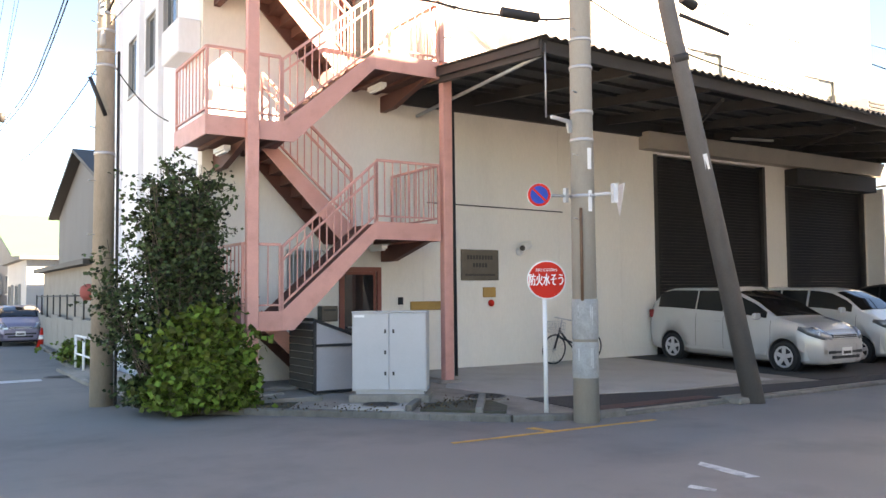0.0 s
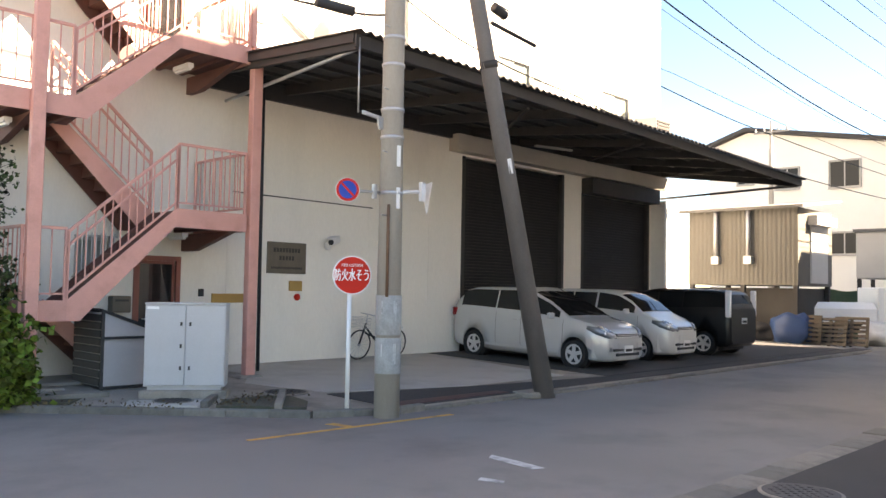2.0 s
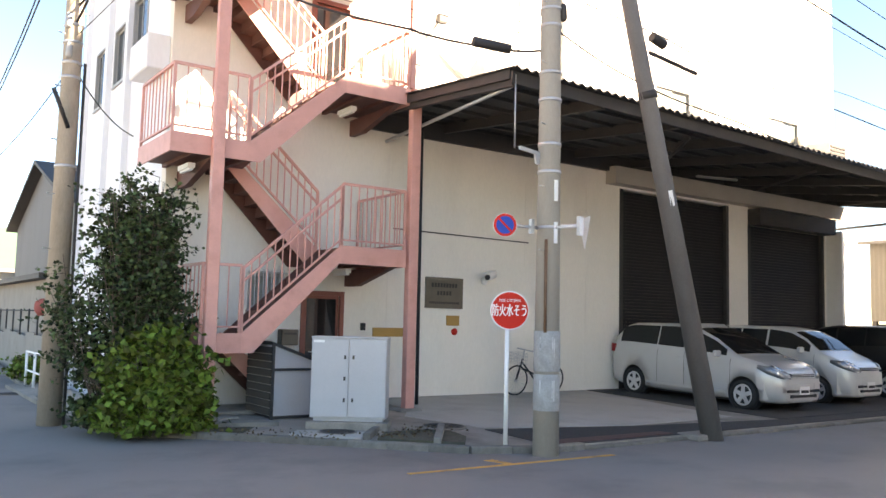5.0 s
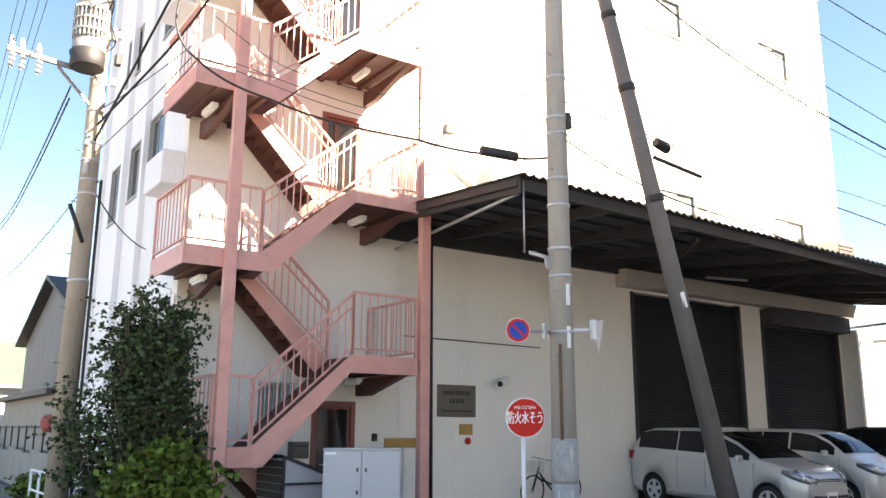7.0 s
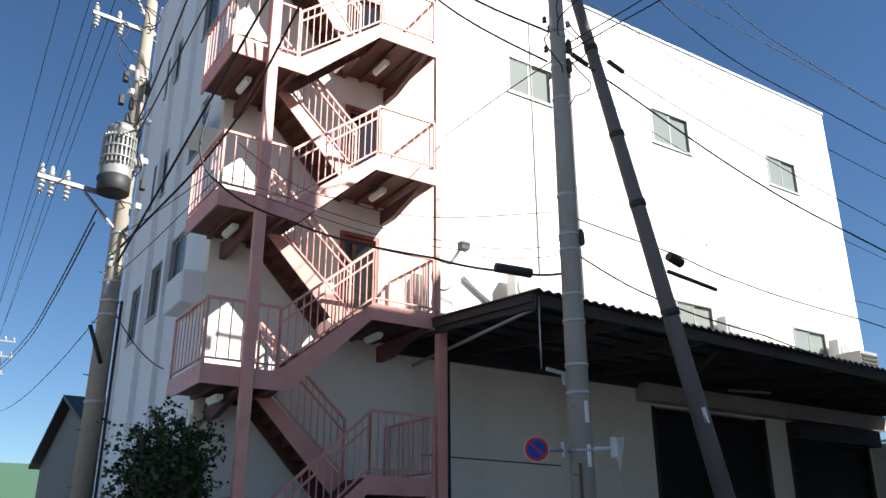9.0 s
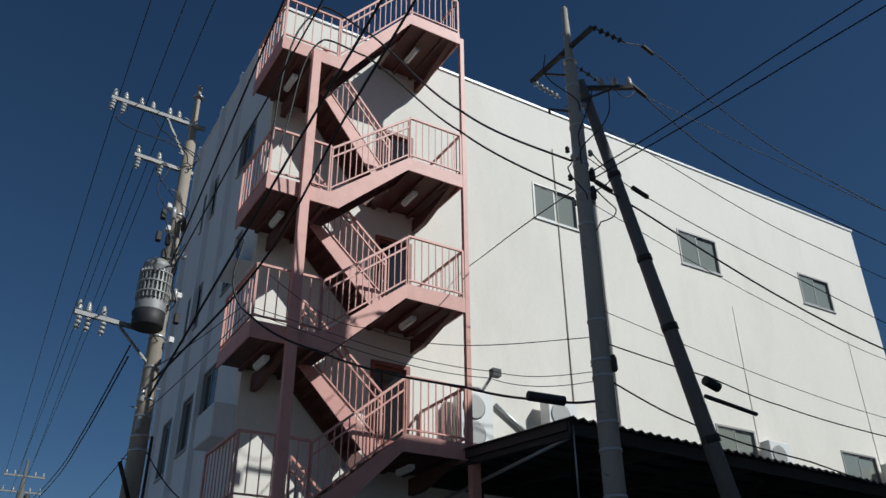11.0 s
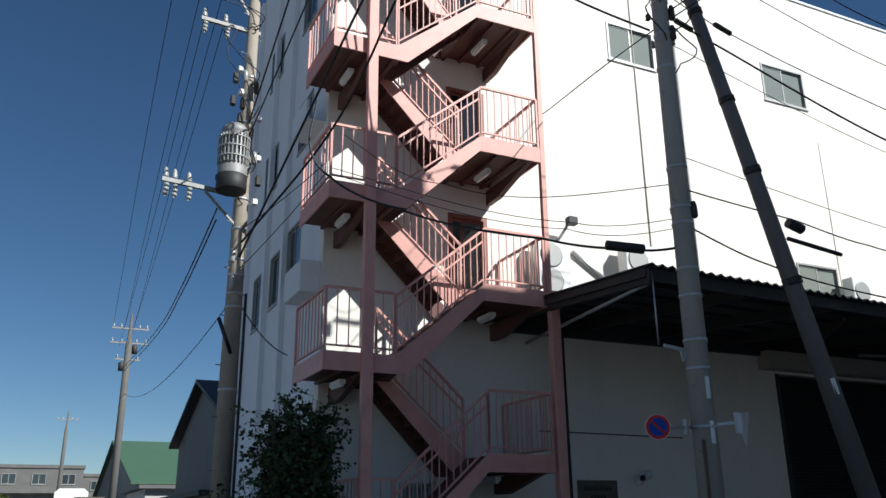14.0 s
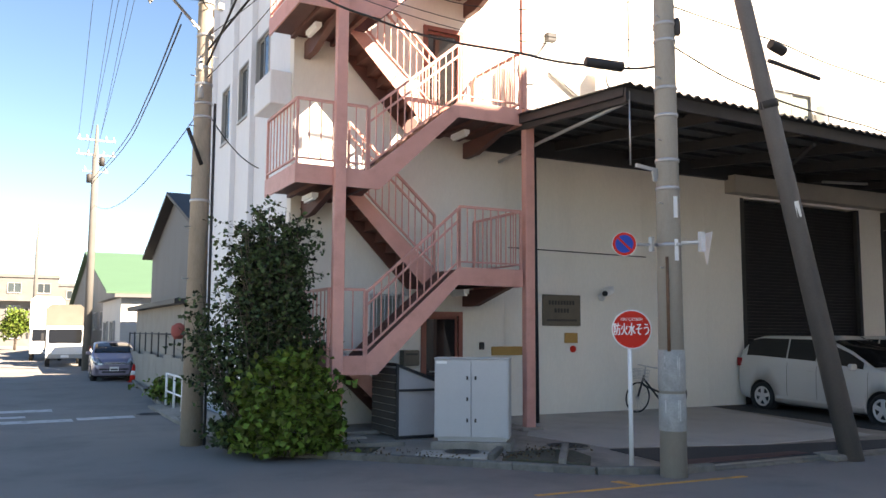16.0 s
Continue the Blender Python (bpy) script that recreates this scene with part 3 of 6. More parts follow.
RUST = material("rusty conduit", (0.16, 0.085, 0.05), 0.8, vary=0.25, scale=8)
bm = bm_new()
tube(bm, (-0.15, -0.12, 1.7), (-0.145, -0.115, 3.0), 0.022)
part("conduit", bm, RUST, pole, "short rusty conduit")
# slanting stay pole
stay = thing("stay_pole", "dark slanting steel stay pole leaning against the utility pole", "stay pole", Matrix.Translation((0, 0, 0)))
bm = bm_new()
tube(bm, (11.75, 8.35, -0.1), (8.4, 8.5, 11.9), 0.175, 0.09, 18)
part("shaft", bm, BRACE, stay)
d = (Vector((8.4, 8.5, 11.9)) - Vector((11.75, 8.35, 0)))
for f, w in ((0.325, 0.25), (0.46, 0.06), (0.61, 0.06), (0.71, 0.05), (0.84, 0.05)):
    c = Vector((11.75, 8.35, 0)) + d * f
    rr = 0.175 - 0.085 * f
    bm = bm_new()
    if w > 0.1:
        box(bm, -0.035, 0.035, -rr - 0.006, -rr + 0.01, -w / 2, w / 2, Matrix.Translation(c) @ Matrix.Rotation(-0.274, 4, "Y") @ Matrix.Rotation(-0.45, 4, "Z"))
        part("tag", bm, WHITE, stay, "small white plate")
    else:
        tube(bm, c - d.normalized() * w, c + d.normalized() * w, rr + 0.015, n=16)
        part("collar", bm, DARKSTEEL, stay)
bm = bm_new()
box(bm, 11.3, 11.95, 8.3, 8.75, 0.0, 0.1)
bevelled(bm, 0.02)
one("pole_footing", bm, CONCRETE, "concrete block at the foot of the stay pole", "footing")

ARMSTEEL = material("weathered arm steel", (0.27, 0.265, 0.26), 0.6, 0.3, vary=0.2, scale=6)
LP = (2.85, 14.45)
lpole = utility_pole("utility_pole", "weathered concrete utility pole with a transformer beside the side street", (*LP, 0), 13.75, 0.19, 0.1, True, material("brown-grey pole concrete", (0.34, 0.295, 0.24), 0.9, vary=0.14, scale=3, fine=50, bump=0.3, stain=(0.16, 0.13, 0.10), stain_amount=0.55, stretch=(1, 1, 0.3)))
for z in (4.2, 5.7, 5.95, 6.3, 6.6, 7.2, 7.8, 9.4, 9.9, 10.4, 12.6, 13.4):
    band(lpole, z, 0.19 - 0.09 * z / 14)
# transformer
bm = bm_new()
tr = Matrix.Translation((-0.28, -0.42, 0))
lathe(bm, [(0.26, 7.95), (0.27, 8.0), (0.27, 8.25), (0.24, 8.3), (0.24, 8.95), (0.25, 8.97), (0.25, 9.05), (0.16, 9.15)], 24, tr)
drum = part("transformer", bm, ARMSTEEL, lpole, "grey cylindrical transformer with cooling fins")
bm = bm_new()
box(bm, 0.24, 0.29, -0.012, 0.012, 8.32, 8.9)
fin = part("cooling_fin", bm, ALU, drum, m=tr)
for i in range(1, 24):
    share("cooling_fin", fin, drum, tr @ Matrix.Rotation(6.28319 * i / 24, 4, "Z"))
for z in (8.42, 8.62, 8.82):
    bm = bm_new()
    lathe(bm, [(0.285, z), (0.3, z + 0.01), (0.3, z + 0.03), (0.285, z + 0.04)], 24, tr)
    part("fin_hoop", bm, ALU, drum)
bm = bm_new()
lathe(bm, [(0.265, 7.8), (0.28, 7.82), (0.28, 8.1), (0.25, 8.12)], 24, tr)
part("skirt", bm, BLACK, drum)
bm = bm_new()
bar(bm, (-0.55, -0.42, 8.05), (0.1, 0.1, 8.05), 0.08, 0.1)
bar(bm, (-0.4, -0.3, 8.9), (0.1, 0.1, 8.9), 0.06, 0.06)
part("bracket", bm, DARKSTEEL, lpole)


def insulator(b, x, y, z, r=0.06, h=0.2):
    lathe(b, [(r * 0.5, z), (r, z + 0.03), (r * 0.6, z + 0.05), (r, z + 0.08), (r * 0.6, z + 0.1), (r * 0.8, z + 0.13), (r * 0.3, z + h)], 10)
    for v in b.verts[-70:]:
        v.co.x += x
        v.co.y += y


def strain_string(b, p, q, n=5):
    """A chain of discs from p to q."""
    p, q = Vector(p), Vector(q)
    tube(b, p, q, 0.014, n=6)
    for i in range(n):
        c = p.lerp(q, (i + 0.7) / (n + 0.4))
        d = (q - p).normalized() * 0.022
        tube(b, c - d, c + d, 0.055, 0.035, 10)


def crossarm(parent, z, x0, x1, y0, y1, spots, mat=None, hanging=()):
    b = bm_new()
    bar(b, (x0, y0, z), (x1, y1, z), 0.075, 0.075)
    arm = part("crossarm", b, mat or ARMSTEEL, parent)
    for s in spots:
        b = bm_new()
        insulator(b, x0 + (x1 - x0) * s, y0 + (y1 - y0) * s, z + 0.04)
        part("insulator", b, PORCELAIN, arm)
    for s in hanging:
        b = bm_new()
        c = Vector((x0 + (x1 - x0) * s, y0 + (y1 - y0) * s, z))
        strain_string(b, c - Vector((0, 0, 0.04)), c - Vector((0.02, 0.05, 0.34)), 3)
        part("hanging_insulator", b, PORCELAIN, arm)
    return arm


crossarm(lpole, 12.68, -1.7, 0.25, -0.1, 0.02, (0.03, 0.14, 0.3, 0.42, 0.6, 0.7), hanging=(0.03, 0.14))
crossarm(lpole, 11.5, -1.05, 0.15, -0.1, 0.02, (0.05, 0.4), hanging=(0.08, 0.45))
crossarm(lpole, 7.88, -1.5, 0.1, -0.35, -0.05, (0.04, 0.14, 0.3), hanging=(0.06, 0.16, 0.32))
bm = bm_new()
bar(bm, (-0.1, -0.02, 11.85), (-0.55, -0.04, 12.62), 0.04, 0.04)
part("arm_brace", bm, ARMSTEEL, lpole)
bm = bm_new()
bar(bm, (-0.1, -0.05, 7.3), (-0.7, -0.2, 7.82), 0.04, 0.04)
part("arm_brace", bm, ARMSTEEL, lpole)
for z, x, k in ((10.45, -0.22, 0), (10.2, -0.3, 1), (9.95, -0.18, 0), (9.7, -0.32, 1), (9.35, -0.16, 1), (9.45, 0.2, 0), (8.6, 0.24, 0), (8.1, 0.26, 1), (7.7, 0.22, 0)):
    bm = bm_new()
    box(bm, x - 0.05, x + 0.05, -0.22, -0.1, z, z + (0.2 if k else 0.12))
    bevelled(bm, 0.015)
    part("fuse_box", bm, DARKSTEEL if k else WHITE, lpole)
bm = bm_new()
tube(bm, (-0.02, -0.15, 4.85), (-0.3, -0.28, 5.45), 0.035)
part("pipe_stub", bm, BLACK, lpole, "black pipe stub")
bm = bm_new()
tube(bm, (0.2, -0.1, 0), (0.2, -0.05, 6), 0.025)
part("conduit", bm, DARKSTEEL, lpole)
# the head of the corner pole: an arm across the street, a short arm with upright insulators, strain strings
crossarm(pole, 12.55, -0.04, 0.02, 1.1, -0.65, (), DARKSTEEL)
crossarm(pole, 11.75, 0.1, 1.05, 0.15, -0.45, (0.5, 0.72, 0.95), DARKSTEEL)
bm = bm_new()
bar(bm, (0.0, 0.0, 11.9), (0.0, 0.75, 12.5), 0.04, 0.04)
part("arm_brace", bm, DARKSTEEL, pole)
bm = bm_new()
bar(bm, (0.05, 0.0, 11.3), (0.75, -0.3, 11.72), 0.035, 0.035)
part("arm_brace", bm, DARKSTEEL, pole)
for p, q in (((0.02, -0.62, 12.6), (0.95, -0.5, 12.75)), ((0.0, 0.2, 12.5), (0.75, 0.05, 12.1)), ((-0.04, 1.05, 12.5), (0.3, 0.7, 12.0))):
    bm = bm_new()
    strain_string(bm, p, q)
    part("strain_string", bm, PORCELAIN if p[1] > 0.5 else DARKSTEEL, pole)
for z, a0, n in ((11.2, 0.3, 3), (10.15, 0.2, 4), (9.6, 0.0, 4), (9.2, 0.5, 3), (6.35, 0.2, 3)):
    for k in range(n):
        bm = bm_new()
        a = -0.5 + a0 + k * 0.9
        lathe(bm, [(0.02, 0), (0.045, 0.02), (0.03, 0.06), (0.045, 0.09), (0.02, 0.13)], 8, Matrix.Translation((0.2 * math.cos(a), 0.2 * math.sin(a), z + 0.07 * (k % 2))))
        part("spool", bm, DARKSTEEL if k % 2 else PORCELAIN, pole)
bm = bm_new()
bar(bm, (-0.1, 0.0, 11.05), (-0.5, 0.1, 11.0), 0.03, 0.03)
bar(bm, (-0.5, 0.1, 11.02), (-0.5, 0.1, 10.9), 0.03, 0.03)
part("side_bracket", bm, DARKSTEEL, pole)

# ---------------------------------------------------------------- cables


def cable(points, r=0.012, sag=0.0, name="cable", label="black overhead cable strung between the utility poles", mat=None):
    """A hanging cable through the given points."""
    cu = bpy.data.curves.new(name, "CURVE")
    cu.dimensions, cu.bevel_depth, cu.bevel_resolution = "3D", r, 1
    pts = []
    knots = [Vector(p) for p in points]

    def heading(k):
        """Direction of the cable at a knot, even between its two spans."""
        if k in (0, len(knots) - 1):
            return Vector()
        a, b = knots[k] - knots[k - 1], knots[k + 1] - knots[k]
        return (a.normalized() + b.normalized()) / 2
    for k, (p, q) in enumerate(zip(knots, knots[1:])):
        n, span_ = 14, (q - p).length
        ta = heading(k) * span_ if k else q - p
        tb = heading(k + 1) * span_ if k + 2 < len(knots) else q - p
        for i in range(n + 1 if k + 2 == len(knots) else n):
            f = i / n
            c = p * (2 * f ** 3 - 3 * f ** 2 + 1) + ta * (f ** 3 - 2 * f ** 2 + f) + q * (3 * f ** 2 - 2 * f ** 3) + tb * (f ** 3 - f ** 2)
            c.z -= sag * 4 * f * (1 - f)
            pts.append(c)
    sp = cu.splines.new("POLY")
    sp.points.add(len(pts) - 1)
    for s, c in zip(sp.points, pts):
        s.co = (*c, 1)
    ob = new(name, cu)
    me = bpy.data.meshes.new_from_object(ob.evaluated_get(bpy.context.evaluated_depsgraph_get()))
    bpy.data.objects.remove(ob)
    me.materials.append(mat or WIRE)
    o = new(name, me)
    return tagged(o, label, "cable", "overhead cables")


# ---------------------------------------------------------------- building across the street
near = thing("factory_wall", "blue-grey rendered factory building across the street", "building")
bm = bm_new()
box(bm, 11.6, 34.0, -12.0, 2.42, -0.1, 16.2)
part("wall", bm, GREYWALL, near)
bm = bm_new()
box(bm, 11.2, 34.2, 2.42, 2.85, 5.95, 6.1)
box(bm, 11.2, 11.6, -12.0, 2.42, 5.95, 6.1)
part("eaves", bm, DARKSTEEL, near, "brown eaves board")

bm = bm_new()
box(bm, 11.585, 11.6, -12.0, 2.42, -0.1, 1.3)
part("plinth", bm, GREYWALL, near)
bm = bm_new()
box(bm, 11.75, 12.0, 2.42, 2.75, 3.75, 4.2)
bevelled(bm, 0.05)
part("wall_lamp", bm, DARKSTEEL, near, "dark boxy wall lamp")
# Unseen block, added only to keep the sun off the yard
yard_shade_block = thing("factory_wall", "unseen plain grey block added to shade the yard", "building")
bm = bm_new()
box(bm, 37.7, 64.0, -12.0, 2.42, -0.1, 12.0)
part("wall", bm, GREYWALL, yard_shade_block)
bm = bm_new()
box(bm, 37.5, 64.2, -12.2, 2.62, 12.0, 12.15)
part("coping", bm, DARKSTEEL, yard_shade_block)
# Unseen tower added on the same building's street corner to shade the side street
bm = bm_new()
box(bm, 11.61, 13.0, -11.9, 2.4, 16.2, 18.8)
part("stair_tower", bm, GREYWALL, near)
# Unseen extra storey, added to cut the light reaching the loading bays
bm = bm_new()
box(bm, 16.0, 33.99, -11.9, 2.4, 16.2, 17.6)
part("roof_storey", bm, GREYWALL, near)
cable([(9.1, 7.95, 12.75), (9.63, 8.0, 12.95), (12.16, 8.4, 12.7), (14.68, 8.45, 12.15), (62, 7.5, 11.4)], 0.012, 0.02)
cable([(9.2, 8.1, 11.95), (11.76, 8.45, 11.41), (14.11, 8.45, 11.03), (62, 7.5, 10.4)], 0.012, 0.02)
cable([(8.9, 8.3, 12.1), (9.72, 8.45, 12.2), (62, 7.5, 11.9)], 0.009, 0.3)
cable([(8.25, 8.45, 11.1), (9.8, 8.45, 10.81), (13.88, 8.45, 10.09), (62, 7.5, 9.2)], 0.008, 0.02)
cable([(8.2, 8.45, 10.2), (9.1, 8.45, 9.9), (9.76, 8.45, 9.73), (13.53, 8.45, 9.1), (17.26, 8.2, 8.35), (21.2, 8.2, 7.95), (62, 7.5, 7.9)], 0.009, 0.01)
cable([(8.2, 8.45, 9.75), (9.38, 8.45, 9.43), (13.29, 8.45, 8.45), (15.46, 8.2, 7.9), (19.57, 8.2, 7.5), (23.97, 8.2, 7.17), (29.9, 8.2, 7.05), (62, 7.5, 7.6)], 0.017, 0.01)
cable([(8.37, 8.45, 9.2), (13.22, 8.45, 8.2), (15.46, 8.25, 7.72), (29.9, 8.2, 6.9), (62, 7.5, 7.4)], 0.006, 0.03)
cable([(8.1, 8.5, 6.75), (10.6, 8.5, 6.56), (12.2, 8.5, 6.36), (15.5, 8.3, 6.12), (20.18, 8.2, 5.89), (62, 7.5, 6.4)], 0.011, 0.02)
cable([(8.1, 8.5, 6.2), (9.87, 8.5, 5.72), (12.7, 8.5, 5.45), (15.4, 8.5, 5.23), (62, 7.5, 6.0)], 0.013, 0.02)
cable([(8.15, 8.5, 7.3), (16.4, 8.5, 6.6), (62, 7.5, 6.8)], 0.006, 0.1)
cable([(9.55, 14.4, 10.95), (8.17, 8.5, 9.55), (9.3, 5.0, 10.1), (13.0, -8.0, 12.0)], 0.011, 0.02)
cable([(8.17, 8.5, 9.7), (9.2, 5.2, 10.3), (12.5, -8.0, 12.4)], 0.011, 0.02)
cable([(3.55, 12.0, 8.9), (3.45, 11.9, 7.9), (3.75, 11.8, 7.45), (4.8, 11.4, 6.9), (6.45, 9.6, 6.03), (7.4, 8.8, 5.76), (8.0, 8.5, 5.75)], 0.019, 0.03)
cable([(3.8, 11.8, 7.6), (6.8, 9.3, 6.24), (8.0, 8.5, 6.2)], 0.006, 0.05)
cable([(3.8, 11.8, 7.5), (6.7, 9.3, 6.12), (8.0, 8.5, 6.05)], 0.006, 0.08)
cable([(4.07, 12.0, 8.35), (5.5, 11.0, 7.3), (8.0, 8.5, 6.75)], 0.007, 0.12)
cable([(3.7, 11.7, 10.5), (4.0, 11.6, 13.6), (4.43, 11.5, 14.35), (5.3, 11.0, 13.6), (6.63, 9.8, 11.4), (8.0, 8.5, 10.0)], 0.020, 0.05)
cable([(3.9, 11.7, 10.8), (4.5, 11.5, 13.5), (5.2, 11.0, 13.0), (6.6, 9.8, 10.93), (7.95, 8.5, 9.4)], 0.018, 0.05)
cable([(2.85, 14.4, 6.9), (3.88, 12.0, 8.5), (4.03, 9.0, 9.73), (4.17, 6.0, 10.8), (4.6, -6.0, 14.5)], 0.022, 0.01)
cable([(2.85, 14.4, 6.6), (3.5, 10.0, 9.3), (3.65, 6.0, 10.5), (3.9, -6.0, 14.0)], 0.022, 0.01)
cable([(2.85, 14.4, 9.3), (2.78, 11.0, 10.3), (2.6, 7.0, 11.0), (2.2, -8.0, 13.5)], 0.016, 0.02)
cable([(2.85, 14.4, 9.0), (3.0, 11.0, 10.0), (3.1, 7.0, 10.8), (3.2, -8.0, 13.6)], 0.014, 0.02)
for dx, z in ((1.3, 12.95), (1.85, 12.95), (2.3, 12.95)):
    cable([(dx + 1.2, 44.0, 11.6), (dx, 14.4, z), (dx - 0.6, -18.0, 13.2)], 0.009, 0.25)
for dx, z in ((1.9, 11.8), (2.3, 11.8)):
    cable([(dx + 1.0, 44.0, 10.6), (dx, 14.4, z)], 0.008, 0.3)
for dz in (0.0, -0.22):
    cable([(2.4, 14.35, 7.55 + dz), (2.83, 22.0, 7.95 + dz), (3.2, 29.0, 8.55 + dz), (3.4, 44.0, 9.75 + dz)], 0.016, 0.02)
cable([(3.4, 44.0, 8.2), (2.85, 14.4, 5.95)], 0.010, 0.8)
cable([(2.85, 14.4, 5.95), (4.45, 16.6, 5.35)], 0.012, 0.18)
cable([(2.85, 14.4, 7.2), (3.7, 11.9, 7.7)], 0.008, 0.05)
cable([(2.85, 14.4, 6.4), (3.7, 11.9, 7.5)], 0.008, 0.05)
for p, q, r in (((7.05, 8.86, 5.78), (7.6, 8.7, 5.74), 0.075), ((10.4, 8.5, 6.5), (10.7, 8.5, 6.42), 0.085)):
    bm = bm_new()
    tube(bm, p, q, r, n=12)
    bevelled(bm, 0.01)
    one("cable_closure", bm, BLACK, "black cable splice closure hanging on an overhead line", "splice closure")
bm = bm_new()
tube(bm, (10.35, 8.5, 6.22), (11.52, 8.5, 6.1), 0.035, n=10)
one("cable_sleeve", bm, BLACK, "black protective sleeve on an overhead line", "cable sleeve")


# jumper loops and small fittings on the two poles
rj = random.Random(11)
for k, (bx_, by_, z0, dz) in enumerate([(2.0, 14.35, 12.55, -1.0), (2.3, 14.35, 12.55, -1.1), (1.5, 14.3, 12.5, -0.9), (2.2, 14.3, 11.4, -1.2), (2.5, 14.3, 11.4, -1.5), (2.6, 14.25, 10.2, -1.3), (3.05, 14.3, 9.8, -1.4), (2.5, 14.15, 9.2, -0.9), (3.1, 14.3, 8.8, -1.1),
                                        (7.7, 8.6, 12.3, -1.4), (8.5, 8.3, 11.7, -1.6), (8.8, 8.2, 11.7, -2.0), (8.35, 8.35, 10.2, -1.0), (7.9, 8.35, 9.9, -0.8), (8.4, 8.4, 9.5, -0.9)]):
    ex, ey = (2.85, 14.3) if bx_ < 5 else (8.2, 8.4)
    sx = rj.choice((-1, 1)) * rj.uniform(0.15, 0.35)
    cable([(bx_, by_, z0), (bx_ + sx, by_ - 0.15, z0 + dz * 0.45), (ex + sx * 0.5, ey - 0.1, z0 + dz * 0.8), (ex, ey, z0 + dz)], 0.011, 0.05, "jumper_wire", "short black jumper wire looping beside the pole")
for px_, py_, z in ((2.72, 14.2, 10.2), (2.95, 14.22, 10.0), (2.7, 14.2, 9.6), (3.0, 14.22, 8.5), (2.72, 14.2, 6.5), (2.75, 14.2, 6.0), (7.95, 8.3, 9.9), (8.3, 8.35, 9.6), (8.25, 8.32, 9.2), (8.28, 8.32, 6.2)):
    bm = bm_new()
    lathe(bm, [(0.03, 0), (0.055, 0.03), (0.05, 0.2), (0.03, 0.26)], 10, Matrix.Translation((px_, py_, z)))
    one("pole_fitting", bm, DARKSTEEL if rj.random() < 0.6 else PORCELAIN, "small insulated fitting clamped to the utility pole", "pole fitting", group="pole fittings")


# ---------------------------------------------------------------- signs on the corner


def text_mesh(body, size, mat, parent, m, name="lettering", align="CENTER", squeeze=1.0):
    cu = bpy.data.curves.new(name, "FONT")
    cu.body, cu.size, cu.align_x, cu.align_y, cu.extrude = body, size, align, "CENTER", 0.002
    ob = new(name, cu)
    me = bpy.data.meshes.new_from_object(ob.evaluated_get(bpy.context.evaluated_depsgraph_get()))
    bpy.data.objects.remove(ob)
    me.materials.append(mat)
    o = new(name, me)
    o.parent = parent
    o.matrix_basis = m @ Matrix.Diagonal((squeeze, 1, 1, 1))
    return o


def facing(x, y, z, yaw):
    """A frame whose xy plane stands upright and whose +z looks along yaw (degrees, 0 towards -y)."""
    return Matrix.Translation((x, y, z)) @ Matrix.Rotation(radians(yaw), 4, "Z") @ Matrix.Rotation(radians(90), 4, "X")


fs = thing("fire_cistern_sign", "round red fire cistern sign on a white steel post", "sign", Matrix.Translation((7.85, 8.96, 0.07)))
bm = bm_new()
tube(bm, (0, 0, 0), (0, 0, 1.75), 0.032, n=12)
part("post", bm, WHITE, fs)
face = Matrix.Translation((0, -0.05, 1.93)) @ Matrix.Rotation(radians(-40), 4, "Z") @ Matrix.Rotation(radians(90), 4, "X")
bm = bm_new()
lathe(bm, [(0.275, -0.012), (0.28, 0.0), (0.275, 0.01)], 40)
rim = part("rim", bm, WHITE, fs, m=face)
bm = bm_new()
lathe(bm, [(0.262, 0.0), (0.262, 0.0125)], 40)
part("disc", bm, RED, fs, m=face)
for dx, dz in ((-0.0035, 0.013), (0.0, 0.0133), (0.0035, 0.0136)):
    text_mesh("防火水そう", 0.125, WHITE, fs, face @ Matrix.Translation((dx, -0.01, dz)), squeeze=0.82).scale.y = 1.5
text_mesh("FIRE CISTERN", 0.06, WHITE, fs, face @ Matrix.Translation((0, 0.14, 0.013)), squeeze=0.85)

ns = thing("no_parking_sign", "round blue and red no-parking sign clamped to the utility pole", "sign")
f2 = facing(7.33, 8.42, 3.15, -30)
bm = bm_new()
lathe(bm, [(0.165, -0.01), (0.165, 0.008)], 36)
part("rim", bm, WHITE, ns, m=f2)
bm = bm_new()
lathe(bm, [(0.158, 0.0), (0.158, 0.011)], 36)
part("ring", bm, RED, ns, m=f2)
bm = bm_new()
lathe(bm, [(0.122, 0.0), (0.122, 0.014)], 36)
part("disc", bm, BLUE, ns, m=f2)
bm = bm_new()
box(bm, -0.12, 0.12, -0.014, 0.014, 0.0, 0.017, Matrix.Rotation(radians(-45), 4, "Z"))
part("slash", bm, RED, ns, m=f2)
bm = bm_new()
tube(bm, (7.4, 8.45, 3.15), (8.0, 8.5, 3.18), 0.022, n=8)
box(bm, 7.83, 7.88, 8.44, 8.5, 3.08, 3.28)
part("arm", bm, STEEL, ns)

ts = thing("stop_sign", "white-backed triangular stop sign on an arm of the utility pole", "sign")
bm = bm_new()
tube(bm, (8.2, 8.5, 3.2), (8.85, 8.46, 3.27), 0.028, n=8)
box(bm, 8.72, 8.8, 8.4, 8.46, 3.12, 3.4)
part("arm", bm, WHITE, ts)
bm = bm_new()
m3 = Matrix.Translation((8.93, 8.5, 3.2)) @ Matrix.Rotation(radians(62), 4, "Z")
prism(bm, [(-0.27, 0.2), (0.27, 0.2), (0.0, -0.27)], -0.006, 0.006, "y")
